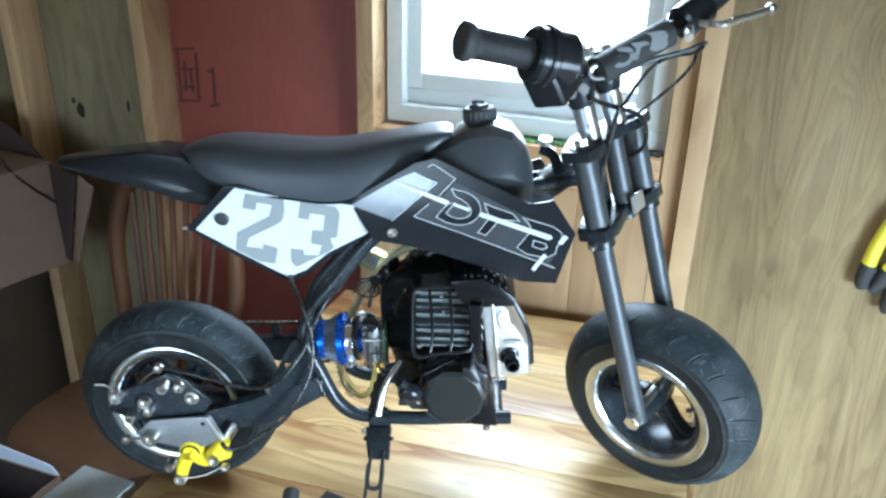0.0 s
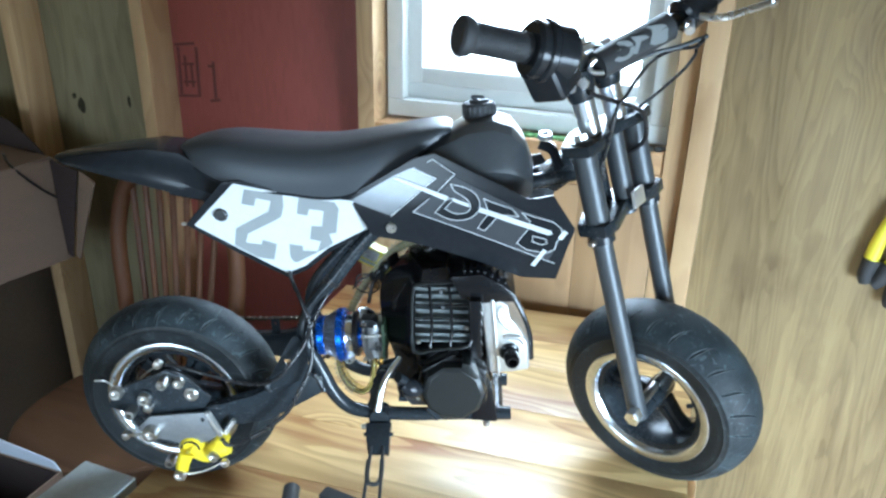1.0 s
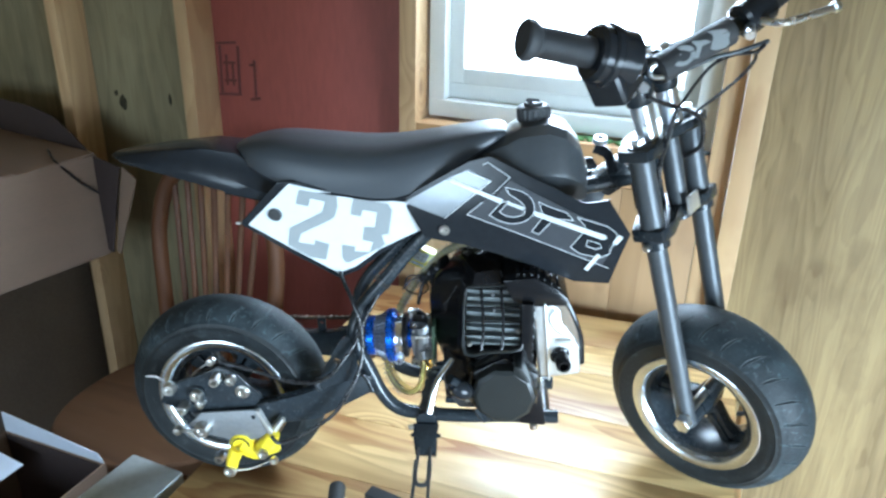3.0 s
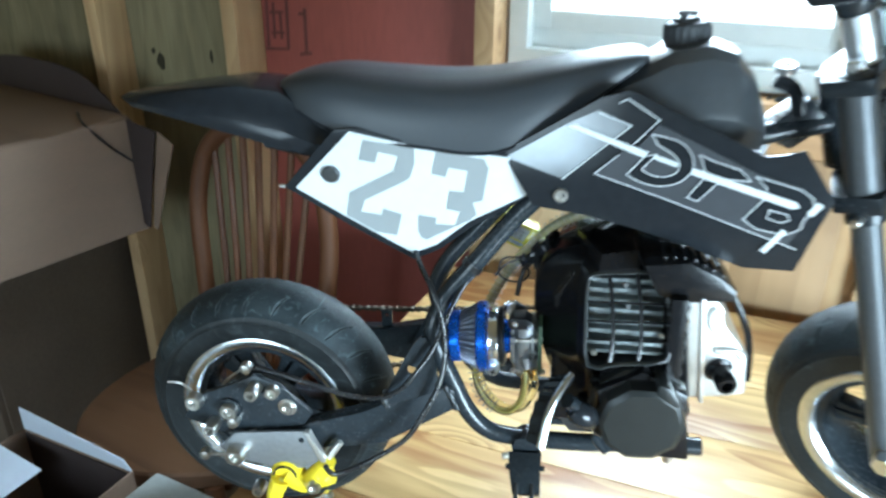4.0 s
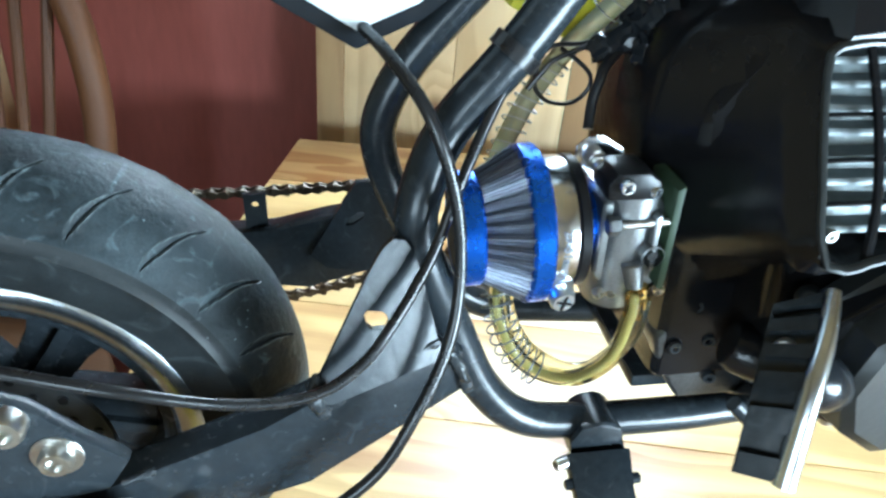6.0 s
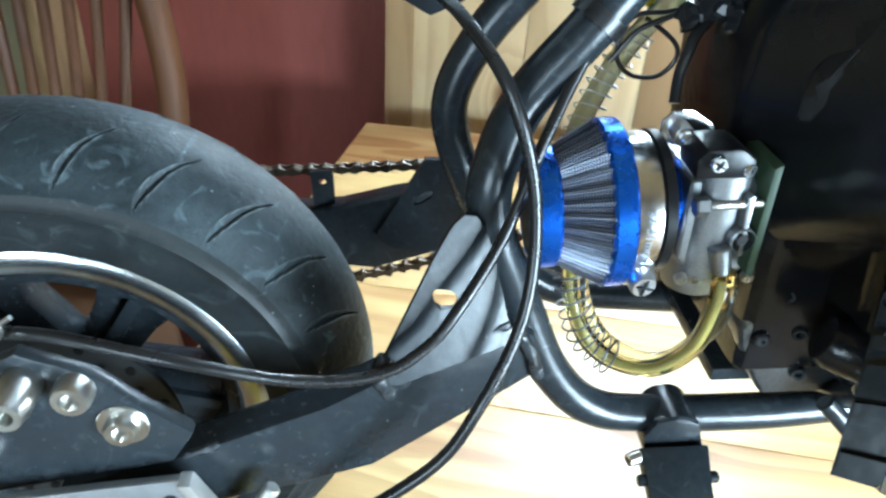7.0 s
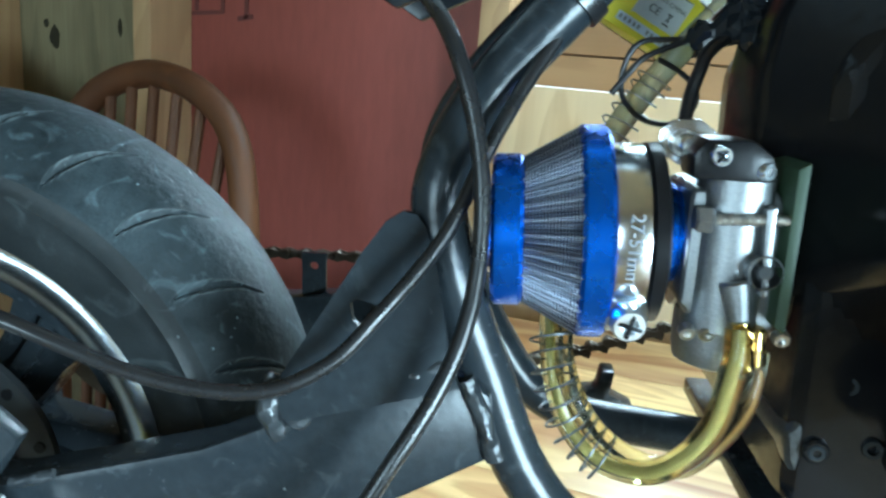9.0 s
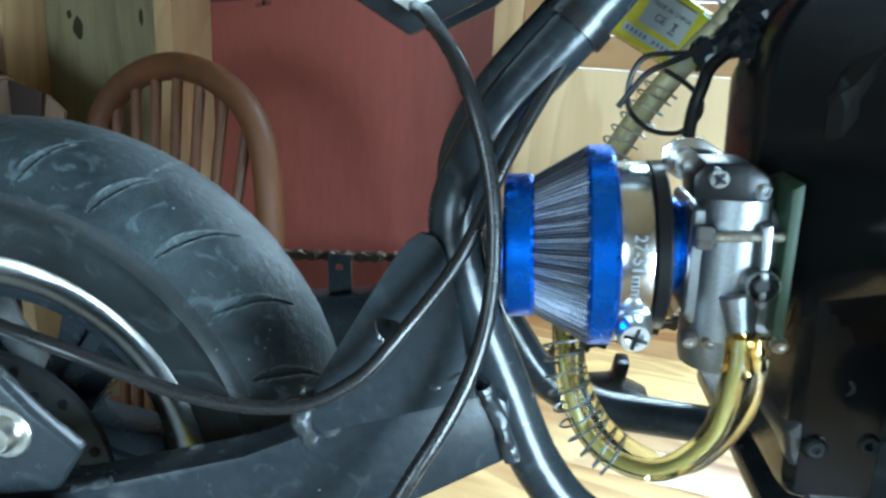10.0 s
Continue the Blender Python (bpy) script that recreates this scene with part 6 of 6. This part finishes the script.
part("wire_foot", tube([(-0.094, -0.112, 0.100), (-0.098, -0.175, 0.066), (-0.102, -0.208, 0.036), (-0.103, -0.235, 0.004)], 0.0022, 8), DARKSTEEL, sst, "bent wire foot of the stand")
part("wire_foot", tube([(-0.079, -0.112, 0.100), (-0.078, -0.175, 0.066), (-0.080, -0.208, 0.036), (-0.080, -0.235, 0.004)], 0.0022, 8), DARKSTEEL, sst)
part("wire_link", tube([(-0.0960, -0.128, 0.0915), (-0.0962, -0.148, 0.0810), (-0.0920, -0.1555, 0.0770), (-0.0825, -0.1555, 0.0770), (-0.0785, -0.148, 0.0810), (-0.0788, -0.128, 0.0915)], 0.0030, 8), DARKSTEEL, sst)

# ---- fork, front wheel and handlebar, turned about the raked steering axis ----
RK, AX, OFF, HF, ST = radians(14.4), 0.2625, 0.0345, 0.0585, radians(38.7)
sx = Vector((-math.sin(RK), 0, math.cos(RK)))
fw = Vector((math.cos(RK), 0, math.sin(RK)))
STEER = Matrix.Translation((AX, -0.0064, 0.1345)) @ Matrix.Rotation(-ST, 4, sx) @ Matrix((fw, (0, 1, 0), sx)).transposed().to_4x4()
front, _ = wheel("front_wheel", Vector((OFF, 0, -0.0063)), 0.1365, 0.0860, 0.093, 3, bike, STEER, "black cast three-spoke front wheel")


def sp(name, bm, material, parent=None, label=""):
    bmesh.ops.transform(bm, matrix=STEER, verts=bm.verts)
    return part(name, bm, material, parent or bike, label)


sp("valve_stem", rod((OFF + 0.066, -0.002, -0.012), (OFF + 0.046, -0.014, -0.012), 0.003), GRIPRUBBER, front)
axle = sp("axle_bolt", rod((OFF + 0.004, -0.080, 0.010), (OFF + 0.004, 0.080, 0.010), 0.006), STEEL, front, "zinc axle bolt")
sp("axle_nut", rod((OFF + 0.010, -0.090, 0.012), (OFF + 0.010, -0.077, 0.012), 0.0105, 6), CHROME, axle)
sp("axle_spacer", rod((OFF, -0.056, -0.0063), (OFF, -0.030, -0.0063), 0.012), FRAMEPAINT, axle)
for y in (-HF, HF):
    leg = sp("fork_leg", rod((OFF, y, -0.010), (OFF, y, 0.258), 0.0122, 28, 0.003), FORKPAINT, None, "charcoal fork leg" if y < 0 else "")
    sp("upper_tube", rod((OFF, y, 0.25), (OFF, y, 0.375), 0.0142, 28, 0.002), FORKPAINT, leg)
    sp("dust_collar", lathe([(0.0123, -0.006), (0.0165, -0.006), (0.0165, 0.006), (0.0123, 0.006)], (OFF, y, 0.256), (0, 0, 1), 28, closed=True), FRAMEPAINT, leg)
    sp("top_nut", rod((OFF, y, 0.375), (OFF, y, 0.384), 0.0085, 6), CHROME, leg)
    bm = rod((OFF, y * 1.0, 0.256), (OFF, y * 1.42, 0.256), 0.004, 10)
    sp("collar_bolt", bm, STEEL, leg)
def yoke(u, t, material, name, lab):
    out = [(OFF - 0.020, -HF - 0.016), (OFF + 0.018, -HF - 0.016), (OFF + 0.020, -HF + 0.012), (OFF + 0.006, 0), (OFF + 0.020, HF - 0.012), (OFF + 0.018, HF + 0.016), (OFF - 0.020, HF + 0.016), (OFF - 0.040, 0.022), (OFF - 0.040, -0.022)]
    return sp(name, prism(out, u - t / 2, u + t / 2, 0.003, axes="xy"), material, None, lab)


yk = yoke(0.366, 0.014, FRAMEPAINT, "top_yoke", "black top yoke")
lo = yoke(0.268, 0.016, FRAMEPAINT, "bottom_yoke", "black bottom yoke")
sp("yoke_plate", box((OFF + 0.016, 0.012, 0.276), (0.004, 0.026, 0.022), r=0.001), ALUSHEET, lo, "bright metal plate")
part("head_tube", rod(STEER @ Vector((0, 0, 0.276)), STEER @ Vector((0, 0, 0.360)), 0.019, 28), FRAMEPAINT, bike)
sp("steering_damper", rod((OFF - 0.004, 0.014, 0.255), (OFF - 0.004, 0.014, 0.36), 0.0125, 20), FORKPAINT, lo)
for y in (-0.030, 0.030):
    ris = sp("bar_riser", rod((OFF - 0.004, y, 0.372), (OFF - 0.008, y, 0.440), 0.0125, 24, r2=0.0135), CHROME, yk, "polished handlebar riser")
    sp("bar_clamp", lathe([(0.0115, -0.011), (0.0175, -0.011), (0.0175, 0.011), (0.0115, 0.011)], (OFF - 0.012, y, 0.452), (0, 1, 0), 24, closed=True), CHROME, ris)
    sp("riser_clamp", lathe([(0.0130, 0.0), (0.0150, 0.003), (0.0195, 0.022), (0.0195, 0.034), (0.0165, 0.037), (0.010, 0.037)], (OFF - 0.007, y, 0.412), (-0.06, 0, 1), 20), FRAMEPAINT, ris, "black clamp on the riser")
    sp("clamp_bolt", rod((OFF - 0.030, y, 0.462), (OFF - 0.030, y, 0.474), 0.004), CHROME, ris)
bar_pts = [(0.010, -0.188, 0.530), (0.024, -0.160, 0.515), (0.045, -0.120, 0.490), (0.050, -0.075, 0.472), (0.026, -0.030, 0.452), (0.030, 0.030, 0.452), (0.060, 0.070, 0.456), (0.092, 0.110, 0.463), (0.118, 0.170, 0.482), (0.136, 0.235, 0.502)]
bar = sp("handlebar", tube(bar_pts, 0.0105, 16, 8), FRAMEPAINT, None, "black handlebar with rubber grips")
def grip(a, b, lab):
    a, b = Vector(a), Vector(b)
    h = (b - a).length
    prof = [(0, 0), (0.017, 0), (0.0195, 0.002), (0.0205, 0.006), (0.0190, 0.012), (0.0155, 0.016)]
    n = 26
    for k in range(n):
        u = 0.017 + (h - 0.022) * k / n
        prof += [(0.0156, u), (0.0156, u + (h - 0.022) / n * 0.55), (0.0147, u + (h - 0.022) / n * 0.62), (0.0147, u + (h - 0.022) / n * 0.95)]
    prof += [(0.0165, h - 0.004), (0.0150, h), (0, h)]
    return sp("grip", lathe(prof, a, b - a, 28), GRIPRUBBER, bar, lab)


gA, gB = Vector((0.0095, -0.188, 0.532)), Vector((0.048, -0.112, 0.490))
grip(gA, gB, "ribbed black rubber grip")
grip((0.138, 0.240, 0.504), (0.104, 0.140, 0.472), "ribbed black rubber grip")
gd = (gB - gA).normalized()
hous = sp("throttle_housing", rod(gB - gd * 0.018, gB + gd * 0.030, 0.030, 24, 0.004), PLASTIC, bar, "black plastic twist throttle housing")
sp("switch_block", box(gB + gd * 0.010 + Vector((-0.004, -0.002, -0.022)), (0.042, 0.046, 0.040), Matrix.Rotation(radians(18), 4, "X"), 0.008, 3), PLASTIC, hous)
sp("housing_rib", rod(gB - gd * 0.006, gB + gd * 0.004, 0.033, 24, 0.002), PLASTIC, hous)
sp("housing_screw", rod(gB + gd * 0.020 + Vector((-0.030, 0, -0.022)), gB + gd * 0.020 + Vector((-0.034, 0, -0.022)), 0.005), STEEL, hous)
sp("kill_button", box(gB + gd * 0.022 + Vector((-0.018, 0, 0.026)), (0.016, 0.012, 0.012), r=0.003), PLASTIC, hous)
far = sp("lever_housing", rod((0.090, 0.106, 0.462), (0.106, 0.146, 0.474), 0.021, 22, 0.004), PLASTIC, bar, "black brake lever housing")
sp("brake_lever", tube([(0.108, 0.112, 0.462), (0.136, 0.108, 0.456), (0.152, 0.125, 0.455), (0.168, 0.148, 0.455), (0.174, 0.160, 0.455)], 0.0042, 10), CHROME, far, "thin bright brake lever")
sp("lever_ball", lathe([(0, -0.007), (0.005, -0.005), (0.007, 0), (0.005, 0.005), (0, 0.007)], (0.175, 0.163, 0.455), (0, 1, 0), 16), CHROME, far)
sp("cable_adjuster", rod((0.104, 0.100, 0.458), (0.112, 0.080, 0.452), 0.006), CHROME, far)
pad = sp("bar_pad", tube([(0.052, -0.026, 0.449), (0.072, 0.020, 0.456), (0.094, 0.066, 0.463)], 0.0165, 14), GRIPRUBBER, bar, "black foam bar pad with pale shapes")
pad_axes = Matrix((Vector((0.48, 0.98, 0.10)).normalized(), Vector((-0.30, 0.15, 0.94)).normalized(), Vector((0.84, -0.40, 0.34)).normalized())).transposed().to_4x4()
pad_face = Matrix.Translation((0.0862, 0.0140, 0.4605)) @ pad_axes
for loop, mid in ((half_round, -0.024), (slanted, 0.0), (notched, 0.024)):
    cx = (min(p[0] for p in loop) + max(p[0] for p in loop)) / 2
    cz = (min(p[1] for p in loop) + max(p[1] for p in loop)) / 2
    bm = prism([(mid + (x - cx) * 0.55, (z - cz) * 0.50) for x, z in loop], -0.0006, 0.0006, 0, axes="xy")
    bmesh.ops.transform(bm, matrix=pad_face, verts=bm.verts)
    sp("pad_shape", bm, DECALGREY, pad)
for pts, r, m, lab in (([(0.1233, 0.0988, 0.4395), (0.1041, 0.0726, 0.4379), (0.0828, 0.0449, 0.4397), (0.0593, 0.0134, 0.4357), (0.0488, -0.0106, 0.4367)], 0.0027, FORKPAINT, "grey brake cable"),
                       ([(0.1224, 0.0925, 0.438), (0.1145, 0.0811, 0.433), (0.0963, 0.0662, 0.4354), (0.079, 0.0496, 0.4309), (0.0642, 0.0307, 0.4147), (0.0553, 0.0147, 0.4003), (0.0513, 0.0045, 0.3972)], 0.0020, CABLE, "thin black control cable"),
                       ([(0.1204, 0.0967, 0.4359), (0.1122, 0.0914, 0.4291), (0.1096, 0.0883, 0.421), (0.0965, 0.0787, 0.407), (0.073, 0.0622, 0.3903), (0.0525, 0.0472, 0.3779)], 0.0020, CABLE, "thin black control cable"),
                       ([(0.0441, -0.0409, 0.4246), (0.0498, -0.0218, 0.4114), (0.0567, -0.0021, 0.399), (0.0654, 0.0176, 0.385), (0.0661, 0.032, 0.3696), (0.0596, 0.0382, 0.3429), (0.0434, 0.0428, 0.3286), (0.0178, 0.0425, 0.3174)], 0.0027, CABLE, "thin black control cable"),
                       ([(0.0624, -0.0116, 0.4018), (0.0566, -0.0202, 0.3851), (0.0509, -0.0311, 0.3635), (0.0464, -0.043, 0.3428), (0.0454, -0.0480, 0.3225)], 0.0030, CABLE, "thin black control cable")):
    sp("control_cable", tube(pts, r, 10, 8), m, bar, lab)
sp("cable_guide", tube([(0.0620, -0.0200, 0.4571), (0.0511, -0.0287, 0.4560), (0.0471, -0.0326, 0.4500), (0.0504, -0.0320, 0.4437), (0.0610, -0.0260, 0.4410)], 0.0030, 10), CHROME, bar, "bright bent cable guide")
for c in ((0.0530, -0.0600, 0.4403), (0.0420, -0.0690, 0.4390)):
    sp("bracket_nut", rod(c, Vector(c) + Vector((0.004, -0.006, 0.001)), 0.0065, 6), CHROME, bar)
part("choke_lever", tube([(0.118, -0.018, 0.478), (0.134, -0.020, 0.470), (0.142, -0.020, 0.448)], (0.007, 0.006), 10), PLASTIC, bike)
bolt((0.124, -0.022, 0.486), (0, -0.3, 1), 0.009, 0.006, CHROME, bike, "bright_bolt")
part("front_bracket", prism([(0.110, 0.430), (0.150, 0.462), (0.172, 0.440), (0.140, 0.415)], -0.018, 0.018, 0.004), FRAMEPAINT, bike)

# ---- things about the bench ----
# spindle-back wooden chair
ch = thing("windsor_chair", Matrix.Translation((-1.083, 0.0, 0.0)), "orange-brown wooden bow-back chair with spindles", "chair")
sy = 0.955
prof = []
for k in range(40):
    a = 2 * math.pi * k / 40
    r = 0.225 + 0.012 * math.cos(3 * a)
    prof.append((r * math.cos(a), sy + r * 0.94 * math.sin(a)))
part("seat", prism(prof, 0.425, 0.460, 0.012, 3, axes="xy"), CHAIRSEAT, ch, "wooden seat toned for the light on it")
bow = [(-0.140, 1.13, 0.46), (-0.158, 1.15, 0.62), (-0.162, 1.165, 0.78), (-0.118, 1.180, 0.902), (0.0, 1.185, 0.948), (0.118, 1.180, 0.902), (0.162, 1.165, 0.78), (0.158, 1.15, 0.62), (0.140, 1.13, 0.46)]
part("bow", tube(bow, 0.018, 14, 8), CHAIRWOOD, ch, "bent wooden bow")
for k in range(7):
    x = -0.117 + 0.039 * k
    top = 0.940 - 3.4 * x * x
    part("spindle", tube([(x * 0.66, 1.125, 0.46), (x * 0.80, 1.15, 0.66), (x, 1.182, top)], 0.0072, 10, 4), CHAIRWOOD, ch)
for x, y in ((-0.15, -0.14), (0.15, -0.14), (-0.14, 0.14), (0.14, 0.14)):
    part("leg", tube([(x, sy + y, 0.43), (x * 1.2, sy + y * 1.2, 0.2), (x * 1.4, sy + y * 1.45, 0.0)], (0.017, 0.014), 12, 4), CHAIRWOOD, ch)
part("stretcher", rod((-0.19, sy, 0.18), (0.19, sy, 0.18), 0.011), CHAIRWOOD, ch)

# big cardboard box with hanging flaps, on a dark cabinet
cab = thing("low_cabinet", Matrix.Translation((-2.06, 1.17, 0)), "dark low cabinet under a cardboard box", "cabinet")
part("body", box((0, 0.005, 0.308), (0.57, 0.43, 0.616), r=0.004), DARKCAB, cab)
part("top", box((0, 0, 0.627), (0.58, 0.44, 0.020), r=0.003), DARKCAB, cab)
for x in (-0.142, 0.142):
    part("door", box((x, -0.217, 0.310), (0.276, 0.016, 0.590), r=0.003), DARKCAB, cab)
w, dp, h, t = 0.60, 0.40, 0.262, 0.005
cb = thing("cardboard_box", Matrix.Translation((-1.487, 1.230, 0.638)) @ Matrix.Rotation(radians(-7.6), 4, "Z") @ Matrix.Translation((-w / 2, -dp / 2, 0)), "large brown cardboard box with loose flaps", "box")
for nm, c, s in (("side", (0, -dp / 2, h / 2), (w, t, h)), ("side", (0, dp / 2, h / 2), (w, t, h)), ("side", (-w / 2, 0, h / 2), (t, dp - t, h)), ("side", (w / 2, 0, h / 2), (t, dp - t, h)), ("base", (0, 0, t / 2), (w - t, dp - t, t))):
    part(nm, box(c, s, r=0.0008), CARD, cb)
for sg, ang in ((-1, -2), (1, -1)):
    bm = box((0, sg * dp / 4, 0), (w - 0.004, dp / 2 - 0.006, 0.004), r=0.0006)
    bmesh.ops.transform(bm, matrix=Matrix.Translation((0, -sg * dp / 2, h + 0.004)) @ Matrix.Rotation(radians(sg * ang), 4, "X"), verts=bm.verts)
    part("flap", bm, CARD, cb)
# near-black sheet shaped as the shade behind the box
part("flap", prism([(0.27, 0.262), (0.21, 0.300), (0.14, 0.335), (0.04, 0.350), (-0.12, 0.352), (-0.28, 0.340), (-0.28, 0.262)], dp / 2 + 0.001, dp / 2 + 0.005, 0.0006), CARDSHADE, cb, "sheet in the shape of the shade behind the box")
# this flap carries its shade in its colour
part("flap", prism([(0.302, 0.262), (0.400, 0.250), (0.366, 0.150), (0.324, 0.010), (0.306, 0.016), (0.302, 0.140)], dp / 2 - 0.012, dp / 2 - 0.008, 0.0006), CARDSHADE, cb, "hanging flap with painted shade")
part("flap", prism([(0.398, 0.248), (0.446, 0.226), (0.408, 0.150), (0.340, 0.006), (0.326, 0.012), (0.366, 0.150)], dp / 2 - 0.004, dp / 2, 0.0006), CARD, cb, "brown hanging flap")
part("cord", tube([(0.20, dp / 2 - 0.06, h + 0.010), (0.285, dp / 2 - 0.10, h + 0.008), (0.304, dp / 2 - 0.085, h - 0.02), (0.305, dp / 2 - 0.05, h - 0.06), (0.305, dp / 2 - 0.012, h - 0.095)], 0.003, 8), CABLE, cb, "black cord over the box")

# small open carton
oc = thing("open_carton", Matrix.Translation((-1.130, 0.590, -0.06)) @ Matrix.Rotation(radians(2), 4, "Z"), "white printed carton, open, inside darkened by painted shade", "box")
for c, s in (((0, -0.13, 0.31), (0.25, 0.004, 0.50)), ((0, 0.13, 0.31), (0.25, 0.004, 0.50)), ((-0.125, 0, 0.31), (0.004, 0.256, 0.50)), ((0.125, 0, 0.31), (0.004, 0.256, 0.50)), ((0, 0, 0.062), (0.246, 0.256, 0.004))):
    part("side", box(c, s, r=0.0006), CARD, oc)
# lining stands for the shade inside the carton
part("lining", box((0, 0.1265, 0.31), (0.242, 0.002, 0.49), r=0), CARDSHADE, oc, "inside darkened by painted shade")
for pts, lab in (([(-0.125, 0.56), (0.124, 0.56), (0.110, 0.578), (0.0, 0.590), (-0.125, 0.604)], "white flap"),):
    part("flap", prism(pts, 0.128, 0.131, 0.0004), CARDWHITE, oc, lab)
bm = box((0.05, -0.02, 0), (0.10, 0.20, 0.003), r=0.0005)
bmesh.ops.transform(bm, matrix=Matrix.Translation((-0.124, 0, 0.562)) @ Matrix.Rotation(radians(10), 4, "Y"), verts=bm.verts)
part("flap", bm, CARDWHITE, oc, "white flap")

# grey board beside the bench, extended out of view to block light
gb = part("grey_plank", box((-0.735, 0.32, 0.345), (0.095, 0.56, 0.69), r=0.003), GREYMETAL)
tagged(gb, "grey painted metal cabinet side against the bench", "cabinet")

# yellow clamps hanging on the right wall
def clamp_tool(x, z, turn):
    cl = thing("spring_clamp", Matrix.Translation((x, SH - 0.022, z)) @ Matrix.Rotation(radians(turn), 4, "Y"), "yellow spring clamp with black tips hanging on the wall", "clamp", "clamps on the wall")
    for s in (-1, 1):
        part("jaw", tube([(s * 0.008, 0, 0.16), (s * 0.020, 0, 0.10), (s * 0.022, 0, 0.05), (s * 0.016, 0, 0.0)], (0.011, 0.014), 12), YELLOWBOX, cl, "yellow arm")
        part("tip", tube([(s * 0.016, 0, 0.012), (s * 0.013, 0, -0.02), (s * 0.006, 0, -0.035)], (0.0165, 0.011), 12), GRIPRUBBER, cl, "black rubber tip")
    part("pivot", rod((0, -0.016, 0.10), (0, 0.016, 0.10), 0.008), STEEL, cl)
    return cl


clamp_tool(0.320, 0.875, 14)
clamp_tool(0.370, 0.835, 14)

# black tool handle lying on the bench
tl = thing("screwdriver", Matrix(), "black rubber tool handle lying on the bench", "tool")
a, b = BIKE @ Vector((-0.212, -0.090, 0.012)), BIKE @ Vector((-0.200, -0.190, 0.012))
part("handle", rod(a, b, 0.0115, 20, 0.003), GRIPRUBBER, tl)
part("blade", rod(b, b + (b - a).normalized() * 0.06, 0.003), STEEL, tl)
a, b = BIKE @ Vector((-0.168, -0.098, 0.009)), BIKE @ Vector((-0.120, -0.120, 0.009))
part("strap", box((a + b) / 2, ((b - a).length, 0.02, 0.012), Matrix.Rotation(math.atan2(b.y - a.y, b.x - a.x), 4, "Z"), 0.003), GRIPRUBBER, tl)

# moss and dirt along the sill at the foot of the window
moss = mat("green_moss", (0.10, 0.22, 0.07), 0.85, 0, 0.5, 300, 0.5)
dirt = mat("dark_sill_dirt", (0.045, 0.045, 0.040), 0.9, 0, 0.5, 300, 0.4)
random.seed(11)
for name, x0, x1, material, lab in (("sill_moss", -0.36, -0.24, moss, "green moss and crumbs along the window sill"), ("sill_dirt", -0.22, -0.085, dirt, "dark dirt and dead leaves along the window sill")):
    bm = bmesh.new()
    for k in range(70):
        x = random.uniform(x0, x1)
        r = random.uniform(0.003, 0.008)
        box((x, 1.372 + random.uniform(0.0, 0.024), 1.053 + r * 0.35), (r * 1.8, r * 1.4, r * 0.8), Matrix.Rotation(random.uniform(0, 3), 4, "Z"), r * 0.2, 1, bm)
    tagged(part(name, bm, material), lab, "debris", kind="stuff")
